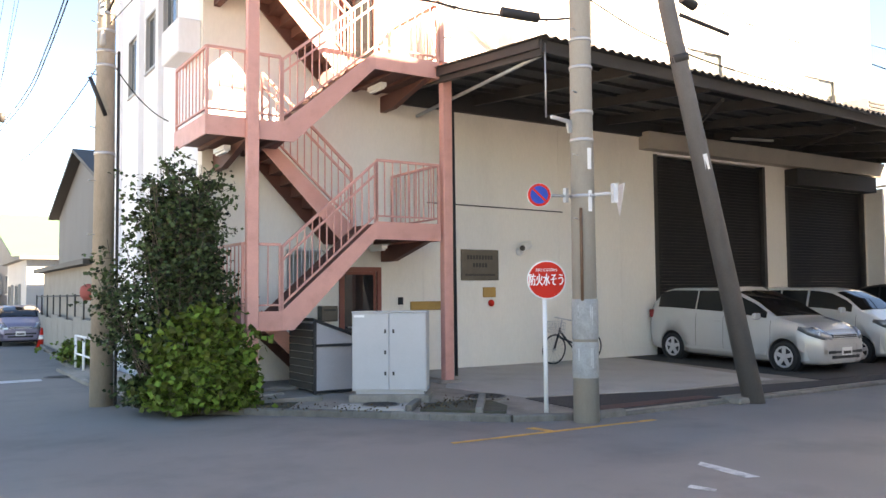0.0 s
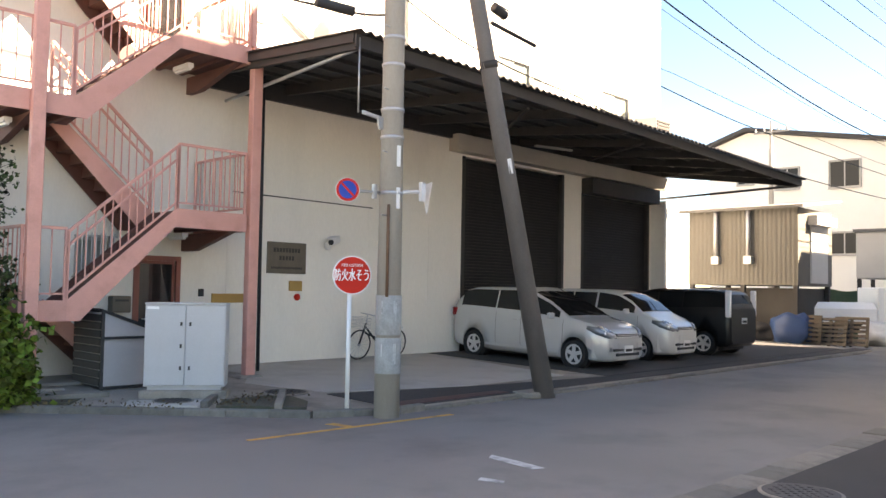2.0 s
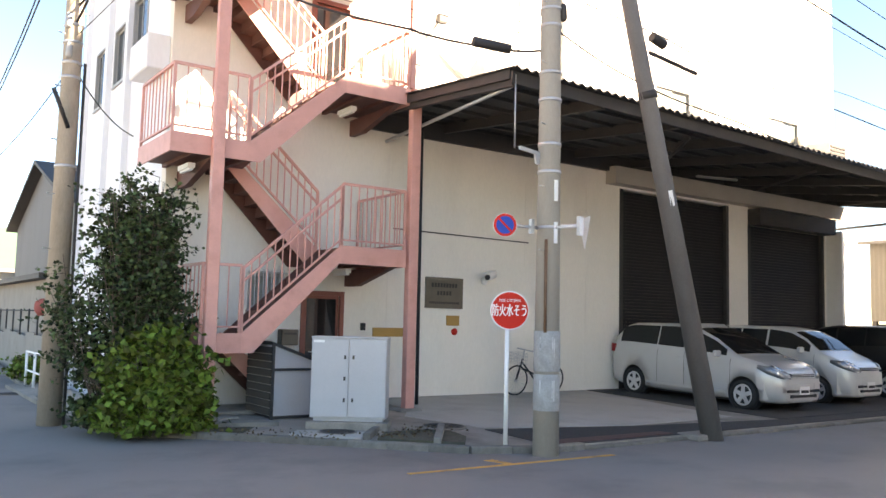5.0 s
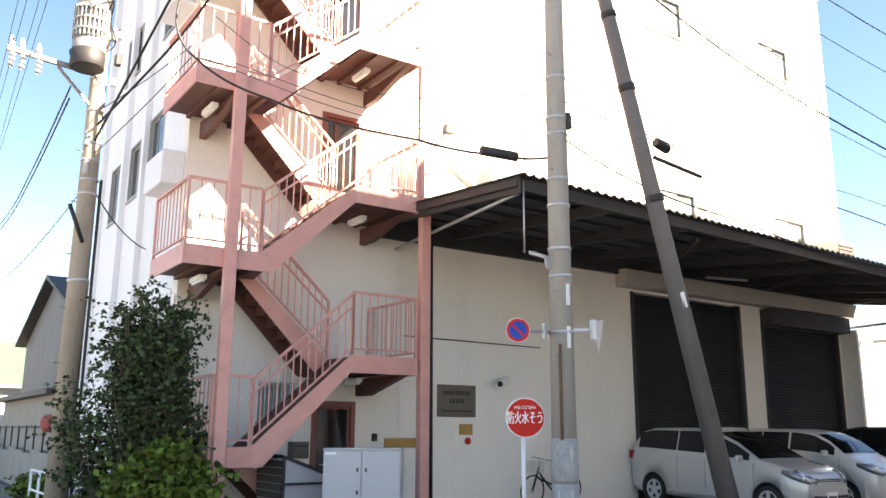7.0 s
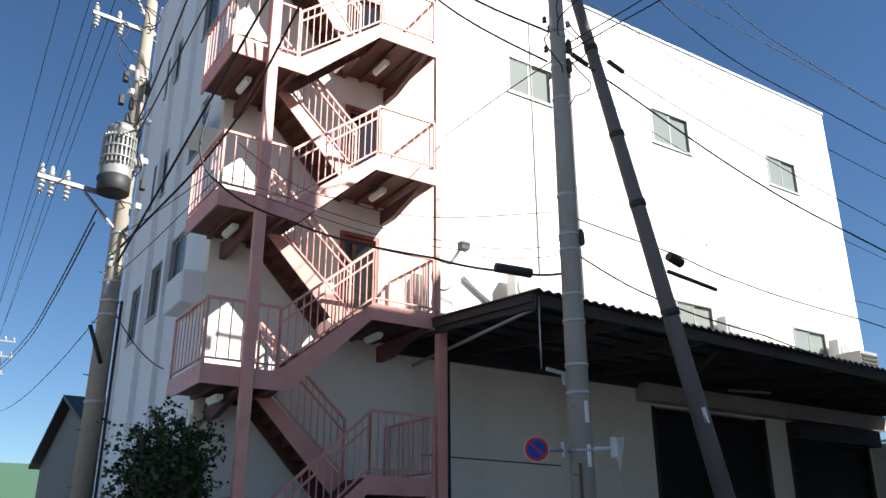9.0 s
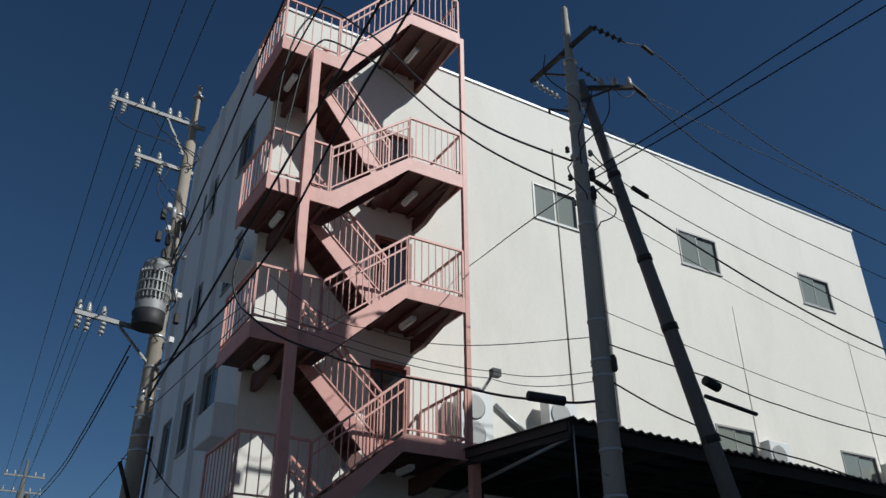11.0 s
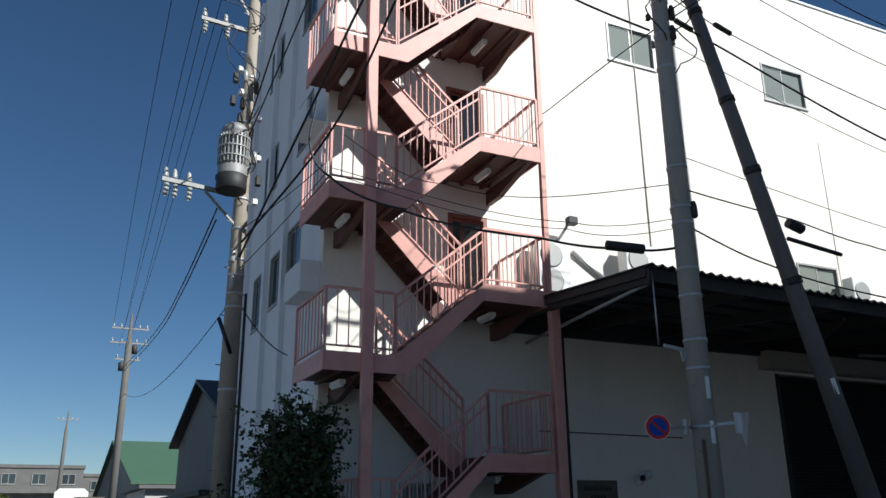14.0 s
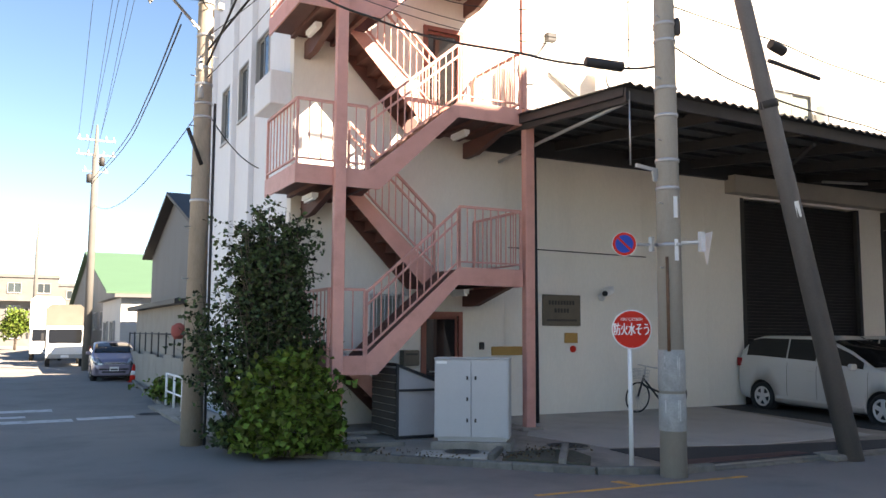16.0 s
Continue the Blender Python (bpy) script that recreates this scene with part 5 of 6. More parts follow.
def car(name, label, m, paint, length, width, roof, nose, bonnet, wheel_r=0.32, tail=0.34, group="parked cars", rake=0.95, belt_rear=0.08, hatch=0.3, tail_mat=None):
    """Local x points forward. nose: height of the bonnet's front; bonnet: its length; rake: the windscreen's run."""
    c = thing(name, label, "car", m, group)
    h, w = length / 2, width / 2
    ws = h - bonnet
    base = nose + 0.2                              # foot of the windscreen
    side_z = [(-h, base + belt_rear - 0.06), (-h + 0.3, base + belt_rear), (ws - 1.6, base + 0.02), (ws - 0.1, base - 0.04), (h - 0.5, nose + 0.04), (h - 0.15, nose - 0.08), (h, nose - 0.25)]
    top_z = [(-h, base + belt_rear), (-h + 0.05, base + belt_rear + 0.1), (-h + hatch, roof - 0.1), (-h + hatch + 0.25, roof - 0.03), (0, roof), (ws - rake - 0.3, roof - 0.02), (ws - rake, roof - 0.07), (ws - rake * 0.5, (roof + base) / 2 + 0.03), (ws, base + 0.02), (h - 0.5, nose + 0.11), (h - 0.15, nose - 0.02), (h, nose - 0.2)]
    wide = [(-h, 0.88), (-h + 0.12, 0.955), (-h + 0.6, 1.0), (0, 1.0), (ws, 0.995), (h - 0.6, 0.965), (h - 0.25, 0.89), (h - 0.08, 0.78), (h, 0.66)]
    low = [(-h, 0.34), (-h + 0.15, 0.24), (-h + 0.5, 0.2), (h - 0.5, 0.19), (h - 0.05, 0.22), (h, 0.28)]
    fixed = [-h, -h + 0.05, -h + 0.12, -h + hatch, ws - rake, ws - rake * 0.5, ws, h - 0.5, h - 0.3, h - 0.15, h - 0.06, h, ws - rake - 0.12]
    wins = [(-h + hatch * 0.75, -h * 0.36 - 0.02), (-h * 0.36 + 0.02, ws - 1.4), (ws - 1.34, ws - 0.22)]
    stations = sorted({round(x, 4) for x in fixed + [u for p in wins for u in p] + [-h + 0.35 * i for i in range(int(length / 0.35) + 1)]})
    stations = [x for i, x in enumerate(stations) if i == 0 or x - stations[i - 1] > 0.02]

    def half(x):
        ww, lo, sz, tz = w * sweep(wide, x), sweep(low, x), sweep(side_z, x), sweep(top_z, x)
        g = max(0.0, tz - sz)                       # glass height here
        lean = 0.24 * g
        return [(0, lo), (ww * 0.84, lo), (ww * 0.97, lo + 0.06), (ww * 0.985, lo + 0.2), (ww * 1.0, lo + 0.42 * (sz - lo)), (ww * 0.995, sz - 0.13), (ww * 0.965, sz - 0.02), (ww * 0.955 - 0.1 * lean, sz + 0.12 * g),
                (ww * 0.95 - lean * 0.93, sz + 0.86 * g), (ww * 0.9 - lean - 0.02, sz + 0.95 * g), (ww * 0.6 - lean * 0.4, sz + 0.995 * g), (0, tz + 0.01)]

    def skin(x):
        hp = half(x)
        return [(x, y, z) for y, z in hp] + [(x, -y, z) for y, z in hp[-2:0:-1]]

    b = bm_new()
    loft(b, [skin(x) for x in stations])
    ax_f, ax_r, ra = h - 0.84, -h + 0.8, wheel_r + 0.055
    cuts = [((x, wheel_r + 0.01), ra, s * (w - 0.27), s * (w + 0.2)) for x in (ax_f, ax_r) for s in (1, -1)]
    body = new("body", carve(b, paint, cuts))
    body.parent = c

    def patch(nm, xs, ia, ib, s, mat, out, parent):
        """A strip of the skin lifted off it, with the thickness of glass."""
        b = bm_new()
        rows_ = []
        for x in xs:
            hp = half(x)
            rows_.append([b.verts.new((x, s * (hp[k][0]), hp[k][1])) for k in range(ia, ib + 1)])
        for p, q in zip(rows_, rows_[1:]):
            for k in range(len(p) - 1):
                b.faces.new((p[k], p[k + 1], q[k + 1], q[k])).smooth = True
        bmesh.ops.recalc_face_normals(b, faces=b.faces[:])
        b.normal_update()
        mid = sum((f.normal for f in b.faces), Vector())
        flip = -1 if (mid.y * s < 0 if nm == "side_window" else mid.z < 0) else 1
        for v in b.verts:
            v.co += v.normal * flip * out
        return part(nm, b, mat, parent)

    def between(a, d):
        return [a] + [x for x in stations if a + 0.02 < x < d - 0.02] + [d]
    for s in (1, -1):
        for a, d in wins:
            patch("side_window", between(a, d), 7, 8, s, CARGLASS, 0.006, c)
    for nm, a, d, last in (("windscreen", ws - rake + 0.06, ws - 0.03, 9), ("rear_window", -h + 0.07, -h + hatch - 0.03, 9)):
        b = bm_new()
        rows_ = []
        for x in between(a, d):
            hp = half(x)[last:]
            line = [(y * 0.985, z) for y, z in hp] + [(-y * 0.985, z) for y, z in hp[-2::-1]]
            rows_.append([b.verts.new((x + (0.004 if nm == "windscreen" else -0.006), y, z + 0.007)) for y, z in line])
        for p, q in zip(rows_, rows_[1:]):
            for k in range(len(p) - 1):
                b.faces.new((p[k], p[k + 1], q[k + 1], q[k])).smooth = True
        part(nm, b, CARGLASS, c)
    for s in (1, -1):
        for x in (wins[2][1] + 0.12, wins[1][1] + 0.05, wins[0][1] + 0.05):
            hp = half(x)
            b = bm_new()
            for k in range(3, 6):
                bar(b, (x, s * (hp[k][0] + 0.001), hp[k][1]), (x, s * (hp[k + 1][0] + 0.001), hp[k + 1][1]), 0.006, 0.008)
            part("door_gap", b, BLACK, c)
        for x in (wins[1][1] + 0.2, wins[1][1] - 0.12):
            hp = half(x)
            b = bm_new()
            box(b, x - 0.08, x + 0.08, s * hp[5][0] - 0.012, s * hp[5][0] + 0.022, hp[5][1] - 0.02, hp[5][1] + 0.015)
            bevelled(b, 0.006)
            part("door_handle", b, paint, c)
        b = bm_new()
        hp = half(0.0)
        bar(b, (ax_r + ra + 0.05, s * hp[3][0], 0.36), (ax_f - ra - 0.05, s * hp[3][0], 0.36), 0.035, 0.06)
        part("side_moulding", b, paint, c)
        b = bm_new()
        hp = half(ws - 0.35)
        mx, my, mz = ws - 0.4, s * (hp[7][0] + 0.1), hp[7][1] + 0.02
        box(b, mx - 0.05, mx + 0.05, my - 0.1, my + 0.1, mz - 0.065, mz + 0.075)
        bevelled(b, 0.035, 2)
        part("mirror", b, paint, c)
        # lamps follow the corners of nose and tail
        b = bm_new()
        for x, zt, zb in ((h - 0.52, 0.05, -0.02), (h - 0.3, 0.03, -0.12), (h - 0.12, -0.06, -0.18), (h - 0.03, -0.14, -0.21)):
            y = w * sweep(wide, x)
            row = [b.verts.new((x + ox, s * (y * fy), nose + z)) for ox, fy, z in ((0.0, 1.004, zb), (0.0, 0.97, zt), (0.035, 0.72, zt + 0.015), (0.045, 0.7, zb))]
            if x > h - 0.5:
                for k in range(4):
                    b.faces.new((prev[k], prev[(k + 1) % 4], row[(k + 1) % 4], row[k])).smooth = True
            else:
                b.faces.new(row)
            prev = row
        b.faces.new(prev[::-1])
        hl = part("headlight", b, HEADLAMP, c, "clear headlight")
        b = bm_new()
        lathe(b, [(0.055, 0), (0.05, 0.02), (0.02, 0.03)], 14, Matrix.Translation((h - 0.13, s * w * 0.74, nose - 0.1)) @ Matrix.Rotation(1.4, 4, "Y"))
        part("reflector", b, LAMP, hl)
        b = bm_new()
        tz0 = base + belt_rear - 0.22
        box(b, -h + 0.01, -h + 0.16, s * w * 0.9 - 0.05, s * w * 0.9 + 0.05, tz0, tz0 + tail)
        bevelled(b, 0.02, 2)
        part("tail_light", b, tail_mat or TAIL, c, "tail light")
        for x in (ax_f, ax_r):
            b = bm_new()
            lathe(b, [(0.05, 0.0), (ra - 0.004, 0.0), (ra - 0.004, 0.22), (ra - 0.012, 0.22), (ra - 0.012, 0.02)], 32, Matrix.Translation((x, s * (w - 0.265), wheel_r + 0.01)) @ Matrix.Rotation(-s * 1.5708, 4, "X"))
            part("wheel_arch", b, BLACK, c)
            wm = Matrix.Translation((x, s * (w - 0.225), wheel_r)) @ Matrix.Rotation(-s * 1.5708, 4, "X")
            b = bm_new()
            lathe(b, [(wheel_r * 0.6, 0.0), (wheel_r - 0.02, 0.0), (wheel_r, 0.03), (wheel_r, 0.16), (wheel_r - 0.025, 0.19), (wheel_r * 0.72, 0.2), (wheel_r * 0.68, 0.16)], 28, wm)
            wh = part("wheel", b, TYRE, c, "black tyre")
            b = bm_new()
            lathe(b, [(wheel_r * 0.7, 0.165), (wheel_r * 0.7, 0.198), (wheel_r * 0.62, 0.2), (wheel_r * 0.58, 0.168)], 28, wm)
            for k in range(5):
                box(b, 0.03, wheel_r * 0.64, -0.042, 0.042, 0.166, 0.196, wm @ Matrix.Rotation(k * 1.2566 + 0.3, 4, "Z"))
            lathe(b, [(0.075, 0.17), (0.06, 0.202)], 12, wm)
            part("rim", b, RIM, wh, "silver alloy rim")
            # Black backing disc stands for the shade between the spokes
            b = bm_new()
            lathe(b, [(wheel_r * 0.57, 0.15), (wheel_r * 0.57, 0.176)], 24, wm)
            part("brake_drum", b, BLACK, wh, "dark disc for the shade between the spokes")
    b = bm_new()
    box(b, h - 0.2, h - 0.005, -w * 0.46, w * 0.46, nose - 0.2, nose - 0.1)
    bevelled(b, 0.02)
    gr = part("grille", b, BLACK, c)
    for dz in (-0.185, -0.15, -0.115):
        b = bm_new()
        box(b, h - 0.01, h + 0.006, -w * 0.45, w * 0.45, nose + dz, nose + dz + 0.014)
        part("grille_bar", b, RIM, gr)
    # front bumper stands a little proud, with its air intake and fog lamps
    b = bm_new()
    xs = [(-0.98, h - 0.36), (-0.8, h - 0.1), (-0.4, h + 0.02), (0.4, h + 0.02), (0.8, h - 0.1), (0.98, h - 0.36)]
    prism(b, [(x, y * w * 0.94) for y, x in xs] + [(h - 0.45, w * 0.9), (h - 0.45, -w * 0.9)], 0.24, nose - 0.27, "z")
    bmesh.ops.bevel(b, geom=[e for e in b.edges if abs(e.verts[0].co.z - e.verts[1].co.z) < 0.01], offset=0.035, segments=2, affect="EDGES")
    bp = part("bumper", b, paint, c)
    for z0, z1, ww in ((0.33, 0.4, 0.5), (0.44, 0.5, 0.62)):
        b = bm_new()
        box(b, h - 0.06, h + 0.026, -w * ww, w * ww, z0, z1)
        bevelled(b, 0.012)
        part("air_intake", b, BLACK, bp)
    for x, d in ((h + 0.02, 1), (-h, -1)):
        b = bm_new()
        z = 0.4 if d > 0 else base - 0.32
        box(b, min(x + d * 0.005, x + d * 0.02), max(x + d * 0.005, x + d * 0.02), -0.165, 0.165, z, z + 0.165)
        pp = part("number_plate", b, WHITE, c)
        b = bm_new()
        box(b, min(x + d * 0.02, x + d * 0.024), max(x + d * 0.02, x + d * 0.024), -0.13, 0.13, z + 0.03, z + 0.09)
        part("plate_bar", b, INK, pp)
    for ya, yb in ((w * 0.15, -w * 0.5), (w * 0.7, w * 0.1)):
        b = bm_new()
        bar(b, (ws - 0.03, ya, base + 0.045), (ws - 0.14, yb, base + 0.13), 0.02, 0.015)
        part("wiper", b, BLACK, c)
    b = bm_new()
    box(b, -h + 0.3, h - 0.5, -w * 0.7, w * 0.7, 0.15, 0.22)
    part("underside", b, BLACK, c)
    return c


DOWN = Matrix.Rotation(radians(-90), 4, "Z")
TILT = Matrix.Rotation(radians(1.4), 4, "Y")
car("minivan", "silver minivan parked nose-out against the facade", Matrix.Translation((16.55, 12.02, 0.135)) @ Matrix.Rotation(radians(-92), 4, "Z") @ TILT, SILVER, 4.75, 1.8, 1.78, 0.93, 1.05, 0.325, 0.2, rake=1.15, hatch=0.42)
car("compact_van", "pearl white compact car parked nose-out beside the minivan", Matrix.Translation((19.55, 12.0, 0.135)) @ DOWN @ TILT, PEARL, 4.3, 1.7, 1.76, 1.0, 0.8, 0.31, 0.4, rake=0.75, hatch=0.25)
car("minivan", "black minivan parked nose-in with chrome tail lights", Matrix.Translation((22.75, 12.0, 0.13)) @ Matrix.Rotation(radians(90), 4, "Z"), CARBLACK, 4.5, 1.78, 1.85, 1.0, 0.9, 0.33, 0.75, rake=0.8, hatch=0.2, tail_mat=LAMP)
car("hatchback", "lilac-grey hatchback parked at the side street's edge", Matrix.Translation((3.72, 36.0, 0.0)) @ Matrix.Rotation(radians(-93), 4, "Z"), CARBLUE, 3.9, 1.7, 1.52, 0.84, 0.8, 0.3, 0.4, rake=1.0, hatch=0.55)


def truck(m, label, box_mat, back, height, length):
    t = thing("truck", label, "truck", m, "parked trucks")
    b = bm_new()
    prism(b, [(0, 0.55), (1.65, 0.55), (1.72, 1.2), (1.45, 2.1), (1.3, 2.2), (0, 2.2)], -0.95, 0.95, "y")
    bevelled(b, 0.05, 2)
    cabn = part("cab", b, WHITE, t)
    b = bm_new()
    prism(b, [(1.73, 1.28), (1.5, 2.02), (1.47, 2.0), (1.7, 1.26)], -0.82, 0.82, "y")
    part("windscreen", b, CARGLASS, cabn)
    for s in (1, -1):
        b = bm_new()
        box(b, 0.5, 1.35, s * 0.955 - 0.008, s * 0.955 + 0.008, 1.3, 1.95)
        part("side_window", b, CARGLASS, cabn)
        b = bm_new()
        box(b, 1.68, 1.74, s * 0.7 - 0.14, s * 0.7 + 0.14, 0.75, 0.95)
        part("headlight", b, LAMP, cabn)
        b = bm_new()
        box(b, 1.4, 1.48, s * 1.12 - 0.07, s * 1.12 + 0.07, 1.4, 1.8)
        part("mirror", b, BLACK, cabn)
        for x in (1.0, back + 1.1):
            b = bm_new()
            lathe(b, [(0.2, 0), (0.38, 0), (0.4, 0.03), (0.4, 0.2), (0.38, 0.23), (0.2, 0.2)], 24, Matrix.Translation((x, s * 0.72, 0.4)) @ Matrix.Rotation(-s * 1.5708, 4, "X"))
            wh = part("wheel", b, TYRE, t)
            b = bm_new()
            lathe(b, [(0.22, 0.15), (0.22, 0.2), (0.08, 0.24)], 18, Matrix.Translation((x, s * 0.72, 0.4)) @ Matrix.Rotation(-s * 1.5708, 4, "X"))
            part("rim", b, RIM, wh)
    b = bm_new()
    box(b, 1.68, 1.76, -0.95, 0.95, 0.45, 0.68)
    bevelled(b, 0.02)
    bump_ = part("bumper", b, ALU, t)
    b = bm_new()
    box(b, 1.76, 1.775, -0.2, 0.2, 0.5, 0.64)
    part("number_plate", b, WHITE, bump_)
    b = bm_new()
    box(b, back, 0.0, -0.4, 0.4, 0.5, 0.75)
    part("chassis", b, DARKSTEEL, t)
    b = bm_new()
    prism(b, [(-1.02, 0.8), (1.02, 0.8), (1.02, height - 0.25), (0.75, height), (-0.75, height), (-1.02, height - 0.25)], back, -0.08, "x")
    part("cargo_box", b, box_mat, t)
    return t


TARP = material("brown-grey tarpaulin", (0.12, 0.105, 0.085), 0.8, vary=0.15, scale=2)
truck(Matrix.Translation((2.7, 50.5, 0)) @ Matrix.Rotation(radians(-92), 4, "Z"), "white truck with a brown tarpaulin body parked in the side street", TARP, -4.2, 3.4, 6)
truck(Matrix.Translation((2.1, 60.5, 0)) @ Matrix.Rotation(radians(-92), 4, "Z"), "white box truck parked behind the tarpaulin truck", WHITE, -5.5, 4.2, 7)
truck(Matrix.Translation((35.5, 10.4, 0)) @ Matrix.Rotation(radians(-50), 4, "Z"), "white light truck parked in the yard", WHITE, -2.5, 1.6, 4)

# ---------------------------------------------------------------- bicycle
bike = thing("bicycle", "dark city bicycle with a wire basket leaning along the wall", "bicycle", Matrix.Translation((12.85, 14.02, 0.215)) @ Matrix.Rotation(radians(6), 4, "X"))
for x in (-0.55, 0.55):
    bm = bm_new()

    for i in range(28):
        a0, a1 = 6.28319 * i / 28, 6.28319 * (i + 1) / 28
        tube(bm, (x + 0.325 * math.cos(a0), 0, 0.335 + 0.325 * math.sin(a0)), (x + 0.325 * math.cos(a1), 0, 0.335 + 0.325 * math.sin(a1)), 0.018, n=6, caps=False)
    wl = part("wheel", bm, TYRE, bike)
    bm = bm_new()
    for i in range(16):
        a = 6.28319 * i / 16
        tube(bm, (x, 0, 0.335), (x + 0.31 * math.cos(a), 0, 0.335 + 0.31 * math.sin(a)), 0.0035, n=4, caps=False)
    tube(bm, (x, -0.04, 0.335), (x, 0.04, 0.335), 0.025)
    part("spokes", bm, STEEL, wl)
bm = bm_new()
for p, q in (((-0.42, 0, 0.75), (0.05, 0, 0.3)), ((0.05, 0, 0.3), (0.2, 0, 0.78)), ((0.05, 0, 0.3), (0.55, 0, 0.335)), ((0.55, 0, 0.335), (0.19, 0, 0.74)), ((-0.55, 0, 0.335), (-0.4, 0, 0.82)), ((-0.4, 0, 0.6), (0.1, 0, 0.42))):
    tube(bm, p, q, 0.023)
part("frame", bm, BLACK, bike)
bm = bm_new()
tube(bm, (-0.4, 0, 0.8), (-0.37, 0, 1.0), 0.014)
tube(bm, (-0.37, -0.25, 1.02), (-0.37, 0.25, 1.02), 0.013)
tube(bm, (-0.37, -0.25, 1.02), (-0.2, -0.28, 1.0), 0.016)
part("handlebar", bm, STEEL, bike)
bm = bm_new()
prism(bm, [(0.1, 0.82), (0.34, 0.86), (0.36, 0.9), (0.1, 0.88)], -0.08, 0.08, "y")
bevelled(bm, 0.02)
part("saddle", bm, BLACK, bike)
bm = bm_new()
for i in range(7):
    for yy in (-0.16, 0.16):
        tube(bm, (-0.68 + i * 0.045, yy, 0.72), (-0.7 + i * 0.05, yy, 0.95), 0.004, n=4)
for z in (0.72, 0.8, 0.88, 0.95):
    for a, b in (((-0.7, -0.16), (-0.4, -0.16)), ((-0.4, -0.16), (-0.4, 0.16)), ((-0.4, 0.16), (-0.7, 0.16)), ((-0.7, 0.16), (-0.7, -0.16))):
        tube(bm, (*a, z), (*b, z), 0.005, n=4)
part("basket", bm, STEEL, bike)
bm = bm_new()
tube(bm, (0.35, 0, 0.7), (0.75, 0, 0.7), 0.012)
tube(bm, (0.7, 0, 0.7), (0.55, 0, 0.335), 0.008)
part("rear_rack", bm, STEEL, bike)


# ---------------------------------------------------------------- shrubs
def leaf_material(name, color, vary):
    m = bpy.data.materials.new(name)
    m.use_nodes = True
    n, l = m.node_tree.nodes, m.node_tree.links
    b = n["Principled BSDF"]
    geo = n.new("ShaderNodeNewGeometry")
    hs = n.new("ShaderNodeHueSaturation")
    hs.inputs["Color"].default_value = (*color, 1)
    r1, r2 = n.new("ShaderNodeMapRange"), n.new("ShaderNodeMapRange")
    r1.inputs["To Min"].default_value, r1.inputs["To Max"].default_value = 1 - vary, 1 + vary
    r2.inputs["To Min"].default_value, r2.inputs["To Max"].default_value = 0.47, 0.53
    l.new(geo.outputs["Random Per Island"], r1.inputs["Value"])
    l.new(geo.outputs["Random Per Island"], r2.inputs["Value"])
    l.new(r1.outputs[0], hs.inputs["Value"])
    l.new(r2.outputs[0], hs.inputs["Hue"])
    l.new(hs.outputs[0], b.inputs["Base Color"])
    b.inputs["Roughness"].default_value = 0.6
    b.inputs["Specular IOR Level"].default_value = 0.2
    b.inputs["Transmission Weight"].default_value = 0.0
    return m


def leaves(name, centres, size, mat, parent, seed):
    rng = random.Random(seed)
    vs, fs_ = [], []
    for c in centres:
        a = Vector((rng.gauss(0, 1), rng.gauss(0, 1), rng.gauss(0, 0.7))).normalized()
        s = a.orthogonal().normalized()
        s = (Matrix.Rotation(rng.uniform(0, 6.28), 3, a) @ s)
        up = a.cross(s)
        L, W = size * rng.uniform(0.7, 1.3), size * rng.uniform(0.35, 0.5)
        i = len(vs)
        vs += [c - a * L * 0.5, c + s * W - a * 0.05 * L + up * W * 0.25, c + a * L * 0.5, c - s * W - a * 0.05 * L + up * W * 0.25]
        fs_ += [(i, i + 1, i + 2), (i, i + 2, i + 3)]
    me = bpy.data.meshes.new(name)
    me.from_pydata(vs, [], fs_)
    me.materials.append(mat)
    ob = new(name, me)
    ob.parent = parent
    return tagged(ob, kind="stuff")


BARK = material("grey-brown bark", (0.12, 0.095, 0.075), 0.9, vary=0.2, scale=12, fine=60, bump=0.4)
LEAFDARK = leaf_material("dark evergreen leaves", (0.050, 0.072, 0.028), 0.9)
LEAFBRIGHT = leaf_material("yellow-green leaves", (0.095, 0.135, 0.022), 0.75)


